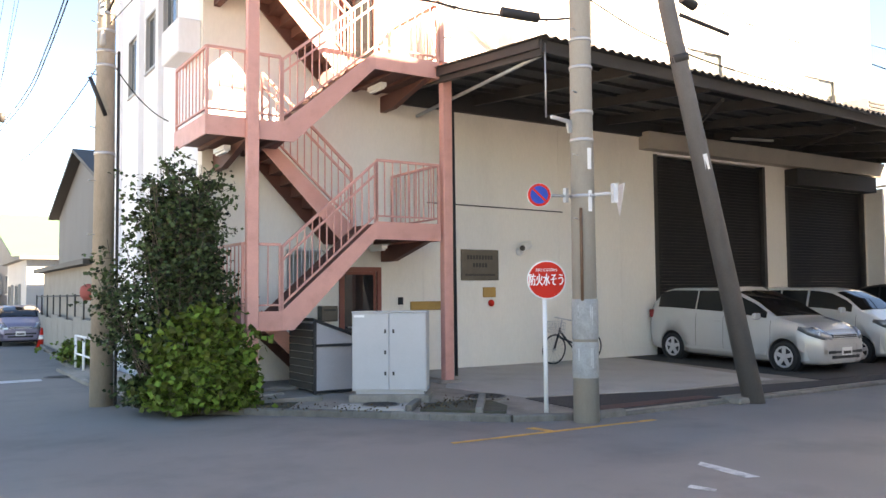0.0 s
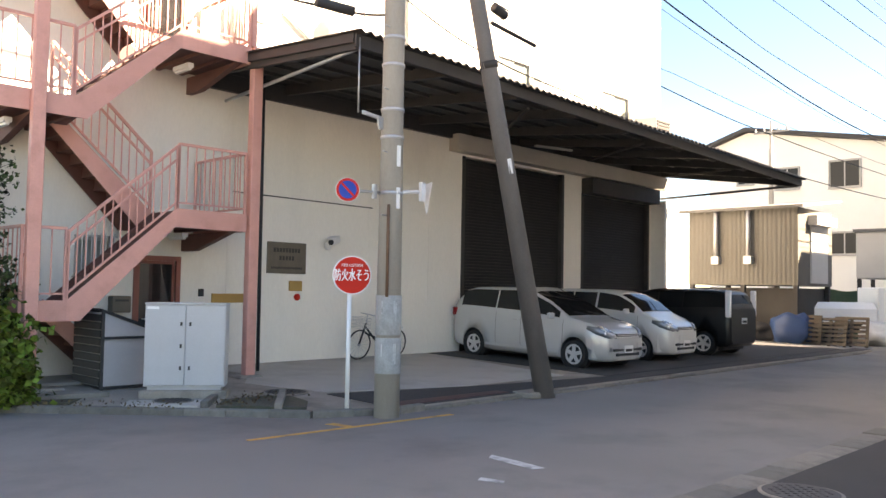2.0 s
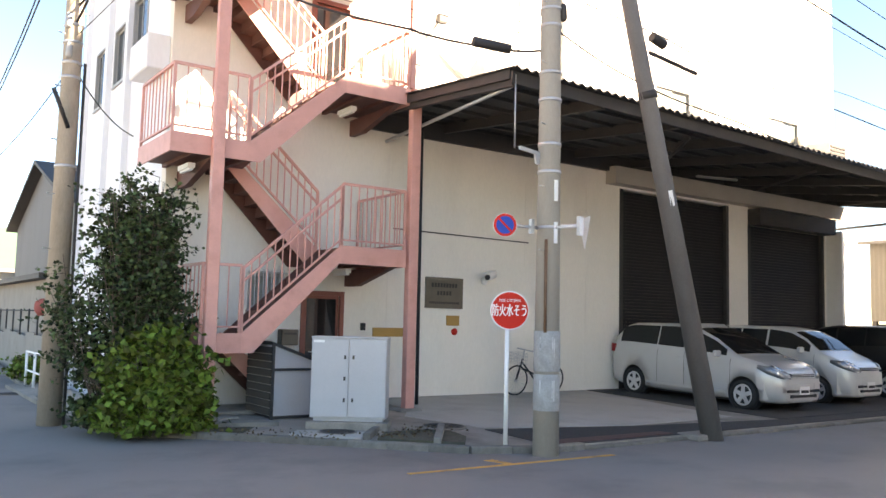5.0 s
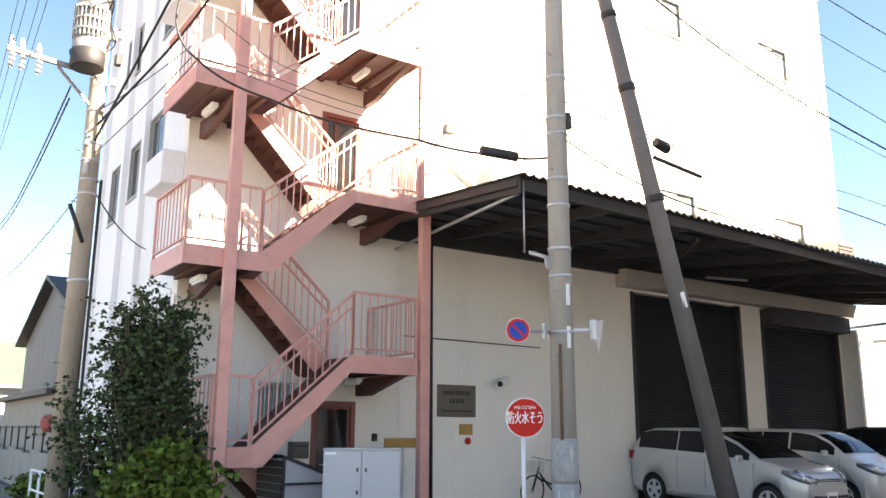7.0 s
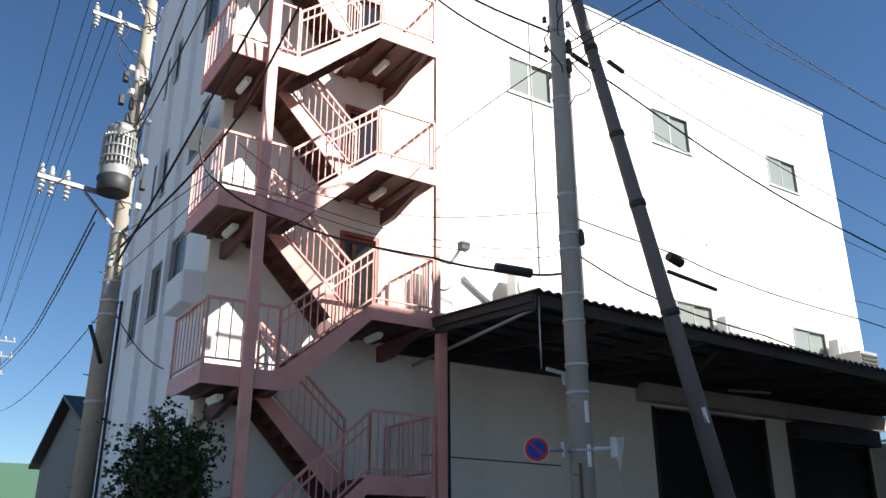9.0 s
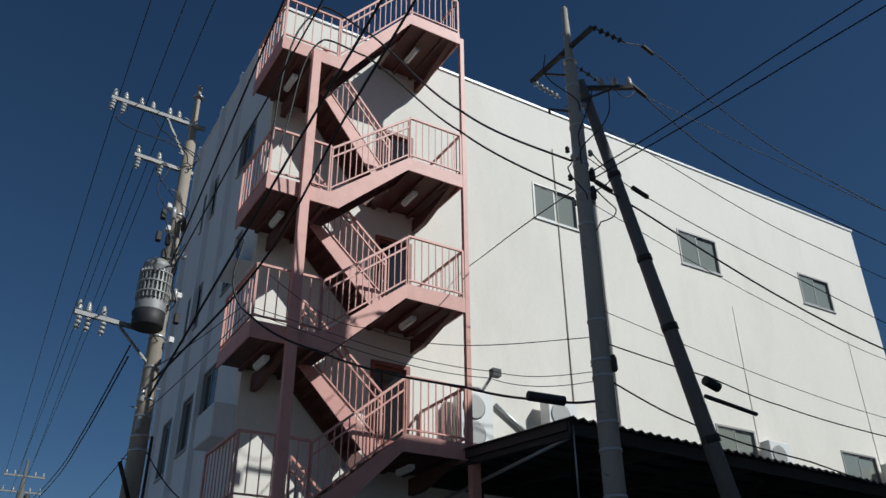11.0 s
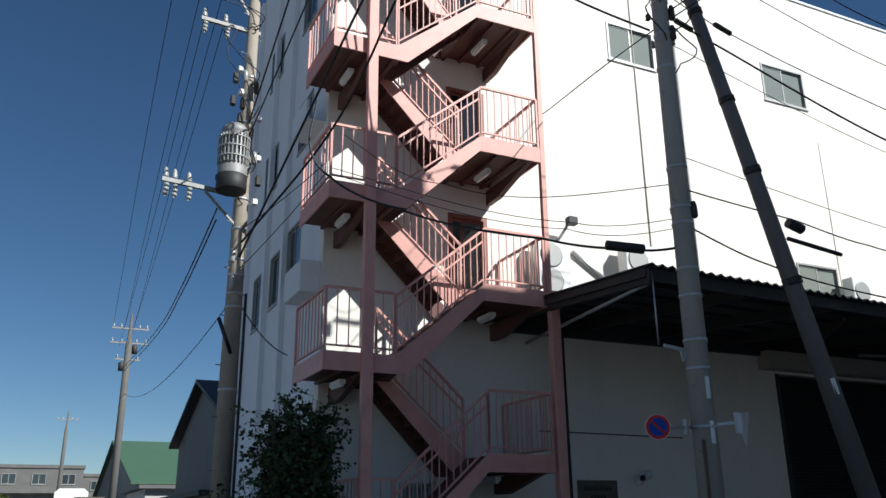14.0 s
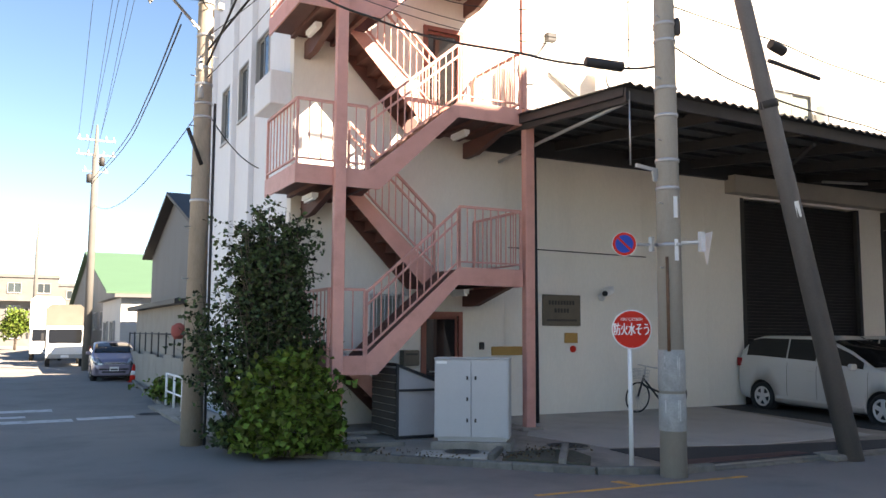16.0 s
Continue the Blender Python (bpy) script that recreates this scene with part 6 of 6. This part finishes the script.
def shrub(name, label, base, radii, top, stems, per, size, mat, seed, lowest, twig, foot=0.12, narrow=0.0):
    """Stems that fork into twigs; leaves in loose clumps along them."""
    rng = random.Random(seed)
    t = thing(name, label, "shrub", Matrix.Translation(base))
    b = bm_new()
    pts = []
    for i in range(stems):
        a = rng.uniform(0, 6.28)
        rr = math.sqrt(rng.random())
        zt = lowest + (top - lowest) * rng.uniform(0.12, 1.0)
        shape = 1.0 - 0.62 * max(0.0, (zt / top - 0.45) / 0.55) ** 1.6
        shape *= 0.8 + 0.45 * noise.noise(Vector((math.cos(a) * 1.6 + seed, math.sin(a) * 1.6, zt)))
        shape *= 1.0 - narrow * max(0.0, 1.0 - zt / (0.5 * top))
        end = Vector((radii[0] * rr * math.cos(a) * shape, radii[1] * rr * math.sin(a) * shape, zt))
        start = Vector((rng.gauss(0, foot), rng.gauss(0, foot), 0.0))
        mid = start.lerp(end, 0.5) + Vector((end.x * 0.15, end.y * 0.15, rng.uniform(0.0, 0.2)))
        tube(b, start, mid, 0.018, 0.011, 5, False)
        tube(b, mid, end, 0.011, 0.004, 5, False)
        for k in range(twig):
            p = mid.lerp(end, rng.uniform(0.1, 1.0))
            q = p + Vector((rng.gauss(0, 0.2), rng.gauss(0, 0.2), rng.uniform(-0.08, 0.26)))
            tube(b, p, q, 0.005, 0.002, 4, False)
            for j in range(per):
                c = p.lerp(q, rng.uniform(0.2, 1.15)) + Vector((rng.gauss(0, 0.045), rng.gauss(0, 0.045), rng.gauss(0, 0.045)))
                if c.z > 0.05:
                    pts.append(c)
    for i in range(int(stems * 2.4)):
        a, rr = rng.uniform(0, 6.28), rng.uniform(0.35, 0.95) * (1.0 - narrow)
        c0 = Vector((radii[0] * rr * math.cos(a) * 0.8, radii[1] * rr * math.sin(a) * 0.8, rng.uniform(0.03, 0.45)))
        tube(b, (c0.x * 0.7, c0.y * 0.7, 0.0), c0, 0.006, 0.003, 4, False)
        for j in range(per):
            pts.append(c0 + Vector((rng.gauss(0, 0.09), rng.gauss(0, 0.09), abs(rng.gauss(0, 0.08)))))
    part("brushwood", b, BARK, t)
    tagged(t.children[-1], kind="stuff")
    leaves("foliage", pts, size, mat, t, seed + 1)
    return t


shrub("evergreen_shrub", "tall dark-leaved evergreen shrub growing beside the stair", (3.74, 13.1, 0.05), (1.45, 0.92), 3.95, 170, 13, 0.078, LEAFDARK, 5, 0.3, 9, 0.16, 0.25)
shrub("low_shrub", "low bright yellow-green shrub in front of the tall one", (3.98, 12.35, 0.05), (1.0, 0.62), 1.5, 150, 11, 0.125, LEAFBRIGHT, 9, 0.06, 7, 0.1)
DEADLEAF = leaf_material("dry brown leaf litter", (0.10, 0.07, 0.04), 0.6)
rl = random.Random(77)
litter = []
for k in range(320):
    f = rl.random()
    p = Vector((3.7, 12.75, 0.13)).lerp(Vector((6.0, 10.5, 0.13)), f) if k % 2 else Vector((6.5, 10.25, 0.135)).lerp(Vector((7.9, 10.6, 0.14)), f)
    litter.append(p + Vector((rl.gauss(0, 0.2), rl.gauss(0, 0.2), rl.uniform(0.0, 0.015))))
lt = thing("leaf_litter", "dry leaves and moss scattered behind the corner kerb", "leaf litter")
leaves("scattered_leaves", litter, 0.045, DEADLEAF, lt, 12)
shrub("weeds", "tuft of weeds along the side street's kerb", (3.85, 23.0, 0.0), (0.35, 2.5), 0.6, 30, 8, 0.12, LEAFBRIGHT, 21, 0.15, 5)

# ---------------------------------------------------------------- side street
GREYSHEET = material("grey sheet cladding", (0.13, 0.128, 0.128), 0.7, vary=0.08, scale=0.8, fine=30, stain=(0.08, 0.077, 0.073), stain_amount=0.5, stretch=(1, 1, 0.3))
AGED = material("grey weathered render", (0.13, 0.126, 0.12), 0.8, vary=0.1, scale=0.8, fine=30, stain=(0.22, 0.21, 0.2), stain_amount=0.5)
GREENROOF = material("green sheet roof", (0.055, 0.12, 0.07), 0.7, vary=0.07, scale=0.7, fine=30)
OFFWHITE = material("off-white siding", (0.50, 0.49, 0.47), 0.7, vary=0.06, scale=1, fine=40, stain=(0.42, 0.41, 0.38), stain_amount=0.4)
TAN = material("grey-tan block wall", (0.32, 0.29, 0.25), 0.85, vary=0.1, scale=1.5, fine=40, stain=(0.2, 0.18, 0.155), stain_amount=0.4)


def gable(name, label, x0, x1, y0, y1, eave, ridge, wall_mat, roof_mat, openings=()):
    """Gabled building whose ridge runs along x; its gable faces the side street."""
    g_ = thing(name, label, "building")
    ym = (y0 + y1) / 2
    b = bm_new()
    prism(b, [(y0, -0.1), (y1, -0.1), (y1, eave), (ym, ridge), (y0, eave)], x0, x1, "x")
    part("wall", b, wall_mat, g_)
    d = 0.35
    sl = (ridge - eave) / (ym - y0)
    for s, ya in ((-1, y0), (1, y1)):
        b = bm_new()
        ye = ya + s * d
        ze = eave - sl * d
        prism(b, [(ye, ze + 0.02), (ym, ridge + 0.02), (ym, ridge + 0.14), (ye, ze + 0.14)], x0 - 0.35, x1 + 0.2, "x")
        part("roof", b, roof_mat, g_)
    for u0, u1, z0, z1 in openings:
        window(g_, u0, u1, z0, z1, x0 - 0.09, "x", PANE)
    return g_


gable("warehouse", "grey sheet-clad warehouse with a gable beside the side street", 5.0, 13.0, 24.6, 35.0, 4.95, 6.7, GREYSHEET, DARKSTEEL)
gable("warehouse", "grey warehouse with a green sheet roof further down the side street", 5.2, 26.0, 52.0, 88.0, 4.2, 8.0, GREYSHEET, GREENROOF, [(56, 57.5, 2.0, 3.2), (61, 62.5, 2.0, 3.2), (70, 71.5, 2.0, 3.2)])
lean = thing("lean_to", "low shed with a dark flat roof against the grey warehouse", "shed")
bm = bm_new()
box(bm, 4.55, 5.0, 25.0, 35.5, -0.1, 2.75)
part("wall", bm, TAN, lean)
bm = bm_new()
box(bm, 4.2, 5.0, 24.7, 35.8, 2.75, 2.9)
part("roof", bm, DARKSTEEL, lean)
ws_ = thing("shed", "off-white shed with a flat roof beside the side street", "shed")
bm = bm_new()
box(bm, 4.2, 8.0, 38.0, 46.0, -0.1, 3.4)
part("wall", bm, OFFWHITE, ws_)
bm = bm_new()
box(bm, 3.9, 8.2, 37.7, 46.3, 3.4, 3.55)
part("roof", bm, GREYSHEET, ws_)
window(ws_, 40.0, 41.4, 1.2, 2.4, 4.11, "x", PANE)
window(ws_, 43.0, 44.4, 1.2, 2.4, 4.11, "x", PANE)
fence = thing("fence", "weathered block wall and pipe fence along the side street", "fence")
for i in range(9):
    bm = bm_new()
    box(bm, 4.3, 4.42, 22.4 + i * 1.5, 23.88 + i * 1.5, 0.0, 1.1 + 0.06 * (i % 3))
    part("panel", bm, TAN, fence)
for i in range(10):
    bm = bm_new()
    tube(bm, (4.36, 22.4 + i * 1.5, 0), (4.36, 22.4 + i * 1.5, 1.9), 0.025)
    part("post", bm, DARKSTEEL, fence)
bm = bm_new()
tube(bm, (4.36, 22.4, 1.85), (4.36, 35.9, 1.85), 0.02)
part("rail", bm, DARKSTEEL, fence)
wf = thing("white_barrier", "low white pipe barrier at the side street's edge", "barrier")
for i in range(4):
    bm = bm_new()
    tube(bm, (3.55, 18.2 + i * 1.1, 0), (3.55, 18.2 + i * 1.1, 0.9), 0.03)
    part("post", bm, WHITE, wf)
for z in (0.45, 0.88):
    bm = bm_new()
    tube(bm, (3.55, 18.2, z), (3.55, 21.5, z), 0.025)
    part("rail", bm, WHITE, wf)
co = thing("traffic_cone", "red and white traffic cone behind the parked hatchback", "cone", Matrix.Translation((4.25, 33.4, 0)))
bm = bm_new()
lathe(bm, [(0.16, 0.03), (0.03, 0.68)], 16)
part("cone", bm, RED, co)
bm = bm_new()
box(bm, -0.19, 0.19, -0.19, 0.19, 0, 0.03)
part("base", bm, RED, co)
bm = bm_new()
lathe(bm, [(0.118, 0.27), (0.085, 0.43)], 16)
part("stripe", bm, WHITE, co)
bm = bm_new()
lathe(bm, [(0.1, -0.22), (0.2, -0.12), (0.22, 0.0), (0.18, 0.14), (0.08, 0.22)], 14, Matrix.Translation((4.32, 24.6, 1.95)))
bmesh.ops.subdivide_edges(bm, edges=bm.edges[:], cuts=1)
for v in bm.verts:
    v.co += 0.04 * Vector((noise.noise(v.co * 7), noise.noise(v.co * 7 + Vector((5, 0, 0))), noise.noise(v.co * 7 + Vector((0, 9, 0)))))
one("covered_bundle", bm, material("faded red cloth", (0.42, 0.10, 0.08), 0.8, vary=0.2), "red cloth bundle hung on the fence post", "bundle")
OLDPOLE = material("dark weathered concrete", (0.13, 0.125, 0.115), 0.9, vary=0.15, scale=2, fine=30)
fp = utility_pole("utility_pole", "slim concrete utility pole further down the side street", (3.35, 44.0, 0), 12.3, 0.2, 0.15, False, OLDPOLE)
crossarm(fp, 11.5, -0.9, 0.9, 0, 0, (0.05, 0.25, 0.75, 0.95))
crossarm(fp, 10.75, -0.9, 0.9, 0, 0, (0.05, 0.3, 0.7, 0.95))
crossarm(fp, 9.9, -0.6, 0.6, 0, 0, (0.1, 0.9))
for z, dx in ((10.2, 0.3), (9.3, -0.26)):
    bm = bm_new()
    lathe(bm, [(0.02, 0.0), (0.13, 0.02), (0.14, 0.42), (0.05, 0.48)], 14, Matrix.Translation((dx, 0, z)))
    part("switch_gear", bm, DARKSTEEL, fp)
fp = utility_pole("utility_pole", "distant concrete utility pole at the end of the side street", (1.75, 82.0, 0), 11.6, 0.2, 0.14, False, OLDPOLE)
crossarm(fp, 10.9, -0.9, 0.9, 0, 0, (0.05, 0.3, 0.7, 0.95))


def block_house(name, label, x0, x1, y0, y1, floors, storey, wall_mat, side, balconies=True):
    """A flat-roofed block with windows and balconies on the face towards the camera."""
    b_ = thing(name, label, "building")
    hgt = floors * storey
    b = bm_new()
    box(b, x0, x1, y0, y1, -0.1, hgt)
    part("wall", b, wall_mat, b_)
    b = bm_new()
    box(b, x0 - 0.15, x1 + 0.15, y0 - 0.15, y1 + 0.15, hgt, hgt + 0.4)
    part("parapet", b, wall_mat, b_)
    for f in range(floors):
        n = max(2, int((x1 - x0) / 3.4))
        for i in range(n):
            u = x0 + (x1 - x0) * (i + 0.5) / n
            z = f * storey + 0.9
            window(b_, u - 0.8, u + 0.8, z, z + 1.3, y0 - 0.09, "y", PANE)
        if balconies and f:
            b = bm_new()
            box(b, x0 + 0.3, x1 - 0.3, y0 - 1.0, y0 - 0.05, f * storey - 0.15, f * storey)
            box(b, x0 + 0.3, x1 - 0.3, y0 - 1.0, y0 - 0.92, f * storey, f * storey + 0.75)
            part("balcony", b, wall_mat, b_)
    return b_


block_house("apartment_block", "distant pale apartment block with long balconies", -22.0, 5.2, 118.0, 130.0, 3, 2.9, AGED, 0)
block_house("apartment_block", "distant off-white block at the street's end", 5.6, 14.0, 132.0, 144.0, 3, 2.8, AGED, 0, False)
bb = thing("billboard", "distant red-lettered roof billboard on a steel frame", "billboard")
bm = bm_new()
box(bm, 24.0, 32.0, 151.0, 151.3, 11.5, 15.0)
part("board", bm, OFFWHITE, bb)
for i in range(5):
    bm = bm_new()
    box(bm, 24.6 + i * 1.45, 25.6 + i * 1.45, 150.94, 151.0, 12.4, 13.9)
    part("glyph_bar", bm, RED, bb)
for i in range(3):
    bm = bm_new()
    box(bm, 24.5 + i * 3.4, 24.7 + i * 3.4, 151.3, 151.5, -0.1, 15.0)
    part("post", bm, STEEL, bb)


def tree(base, height, spread, seed, label, mat):
    rng = random.Random(seed)
    t = thing("tree", label, "tree", Matrix.Translation(base))
    b = bm_new()
    tube(b, (0, 0, -0.1), (0.05, 0, height * 0.5), 0.14, 0.08, 8)
    pts = []
    for i in range(26):
        a = rng.uniform(0, 6.28)
        e = Vector((math.cos(a) * spread * rng.uniform(0.3, 1), math.sin(a) * spread * rng.uniform(0.3, 1), height * rng.uniform(0.45, 1.0)))
        tube(b, (0.05, 0, height * rng.uniform(0.25, 0.5)), e, 0.05, 0.012, 5, False)
        for j in range(70):
            pts.append(e + Vector((rng.gauss(0, 0.35), rng.gauss(0, 0.35), rng.gauss(0, 0.3))))
    part("trunk", b, BARK, t)
    leaves("crown", pts, 0.28, mat, t, seed)
    return t


tree((0.4, 92.0, 0), 3.6, 1.1, 3, "small green street tree before the apartment block", LEAFBRIGHT)
tree((-3.4, 92.0, 0), 4.2, 1.5, 4, "small green street tree at the roadside", LEAFBRIGHT)

# ---------------------------------------------------------------- yard at the street's end
sh = thing("site_hut", "tan corrugated hut raised on a steel frame with flue pipes", "hut")
HUTSHEET = material("tan corrugated sheet", (0.125, 0.118, 0.102), 0.6, 0.1, vary=0.1, scale=1.5, fine=30, stain=(0.11, 0.095, 0.08), stain_amount=0.5, stretch=(1, 1, 0.3))
bm = bm_new()
n = 130
for yy0, yy1 in ((11.4, 15.7),):
    a = [bm.verts.new((31.0 + 0.008 * math.sin(i * 1.2), yy0 + (yy1 - yy0) * i / n, 2.2)) for i in range(n + 1)]
    b = [bm.verts.new((31.0 + 0.008 * math.sin(i * 1.2), yy0 + (yy1 - yy0) * i / n, 5.1)) for i in range(n + 1)]
    for i in range(n):
        bm.faces.new((a[i], a[i + 1], b[i + 1], b[i]))
box(bm, 31.03, 34.5, 11.4, 15.7, 2.2, 5.1)
part("wall", bm, HUTSHEET, sh)
bm = bm_new()
prism(bm, [(30.7, 5.05), (34.8, 5.55), (34.8, 5.66), (30.7, 5.16)], 11.1, 16.0, "y")
part("roof", bm, AGED, sh)
bm = bm_new()
box(bm, 32.2, 33.9, 11.34, 11.4, 2.3, 4.5)
part("shutter", bm, OFFWHITE, sh)
bm = bm_new()
box(bm, 32.0, 34.1, 11.05, 11.4, 4.5, 4.85)
part("shutter_box", bm, OFFWHITE, sh)
for y in (14.5, 13.2):
    bm = bm_new()
    tube(bm, (30.85, y, 3.1), (30.85, y, 5.12), 0.09, n=10)
    box(bm, 30.75, 31.0, y - 0.15, y + 0.15, 3.0, 3.3)
    part("flue", bm, STEEL, sh)
for x in (31.1, 34.3):
    for y in (11.5, 13.5, 15.6):
        bm = bm_new()
        box(bm, x - 0.08, x + 0.08, y - 0.08, y + 0.08, -0.1, 2.2)
        part("leg", bm, DARKSTEEL, sh)
# Dark block stands for the shade and clutter under the raised hut
bm = bm_new()
box(bm, 31.6, 34.4, 11.6, 16.0, -0.1, 2.1)
part("store", bm, DARKSTEEL, sh)
off = thing("office_building", "cream two-storey office building with a shallow gabled roof", "building")
CREAM = material("cream render", (0.74, 0.73, 0.69), 0.75, vary=0.05, scale=0.6, fine=40, stain=(0.66, 0.63, 0.56), stain_amount=0.25)
bm = bm_new()
prism(bm, [(4.0, -0.1), (21.2, -0.1), (21.2, 10.0), (19.0, 10.7), (4.0, 8.0)], 44.0, 56.0, "x")
part("wall", bm, CREAM, off)
bm = bm_new()
prism(bm, [(3.7, 7.95), (19.0, 10.72), (21.5, 9.95), (21.5, 10.15), (19.0, 10.95), (3.7, 8.15)], 43.6, 56.3, "x")
part("roof", bm, DARKSTEEL, off)
for y0, y1, z0, z1 in ((13.2, 14.75, 7.3, 8.75), (10.5, 11.95, 7.1, 8.45), (16.2, 17.5, 7.4, 8.6), (13.3, 14.7, 3.9, 5.1), (9.6, 10.6, 3.9, 5.0), (6.5, 8.0, 6.8, 8.0), (18.6, 19.6, 7.8, 9.0)):
    window(off, y0, y1, z0, z1, 43.91, "x", DULLPANE)
tk = thing("water_tank", "white box-shaped water tank on a platform", "tank")
bm = bm_new()
box(bm, 38.0, 40.0, 9.3, 11.6, 2.6, 4.6)
bevelled(bm, 0.03)
part("box", bm, OFFWHITE, tk)
bm = bm_new()
box(bm, 37.9, 40.1, 9.2, 11.7, 4.6, 4.72)
part("lid", bm, GREYSHEET, tk)
for x in (38.1, 39.9):
    for y in (9.4, 11.5):
        bm = bm_new()
        box(bm, x - 0.07, x + 0.07, y - 0.07, y + 0.07, -0.1, 2.6)
        part("leg", bm, DARKSTEEL, tk)
gf = thing("green_screen", "green mesh screen behind the yard", "screen")
bm = bm_new()
n = 40
a = [bm.verts.new((37.3 + 0.06 * math.sin(i * 1.1), 5.0 + 8.0 * i / n, 0.0)) for i in range(n + 1)]
b = [bm.verts.new((37.3 + 0.05 * math.sin(i * 0.9), 5.0 + 8.0 * i / n, 2.1 + 0.06 * math.sin(i * 0.7))) for i in range(n + 1)]
for i in range(n):
    bm.faces.new((a[i], a[i + 1], b[i + 1], b[i]))
bmesh.ops.solidify(bm, geom=bm.faces[:], thickness=0.02)
part("sheet", bm, material("green mesh sheet", (0.07, 0.13, 0.09), 0.8, vary=0.15, scale=3), gf)
PALLET = material("weathered pallet wood", (0.13, 0.10, 0.07), 0.85, vary=0.25, scale=6, fine=40, per_object=0.2)


def pallet(m):
    p = thing("pallet", "weathered wooden pallet leaning in the yard", "pallet", m, "pallets in the yard")
    b = bm_new()
    box(b, -0.55, 0.55, 0, 0.1, -0.01, 0.012)
    first = part("board", b, PALLET, p)
    for i in range(1, 7):
        share("board", first, p, Matrix.Translation((0, i * 0.165, 0)))
    for x in (-0.5, 0, 0.5):
        b = bm_new()
        box(b, x - 0.05, x + 0.05, 0, 1.09, -0.11, -0.012)
        part("bearer", b, PALLET, p)


for x, y, s in ((30.6, 10.2, 60), (31.0, 9.6, 66), (30.2, 10.9, 72)):
    pallet(Matrix.Translation((x, y, 0.1)) @ Matrix.Rotation(radians(-80), 4, "Z") @ Matrix.Rotation(radians(s), 4, "X"))
TARPBLUE = material("blue tarpaulin", (0.015, 0.05, 0.14), 0.5, vary=0.15, scale=4, bump=0.4, bump_size=0.02)
WHITESACK = material("white sack cloth", (0.6, 0.6, 0.58), 0.85, vary=0.12, scale=5)


def heap(name, label, c, r, h, mat, seed):
    b = bm_new()
    bmesh.ops.create_icosphere(b, subdivisions=3, radius=1.0)
    for v in b.verts:
        k = 1 + 0.35 * noise.noise(v.co * 1.7 + Vector((seed, 0, 0))) + 0.12 * noise.noise(v.co * 5 + Vector((seed, 3, 0)))
        v.co = Vector((c[0] + v.co.x * r[0] * k, c[1] + v.co.y * r[1] * k, max(0.0, 0.42 * h + v.co.z * 0.58 * h * k)))
    for f in b.faces:
        f.smooth = True
    one(name, b, mat, label, name.replace("_", " "))


heap("tarpaulin_heap", "heap covered with blue tarpaulin beside the hut", (30.4, 11.4), (0.5, 0.7), 1.25, TARPBLUE, 2)
heap("sack_heap", "pile of white sacks in the yard", (34.2, 9.6), (0.9, 0.7), 0.9, WHITESACK, 5)
heap("scrap_heap", "dark heap of scrap and pipes under the hut", (30.8, 13.6), (0.45, 1.5), 0.9, DARKSTEEL, 8)
shrub("weeds", "dark weeds growing under the raised hut", (30.7, 14.6, 0), (0.5, 1.2), 1.2, 30, 8, 0.1, LEAFDARK, 31, 0.2, 5)
fp = utility_pole("utility_pole", "slim concrete utility pole beside the office building", (42.0, 16.9, 0), 10.8, 0.17, 0.1, False)
crossarm(fp, 10.2, 0, 0, -0.9, 0.9, (0.05, 0.3, 0.7, 0.95))
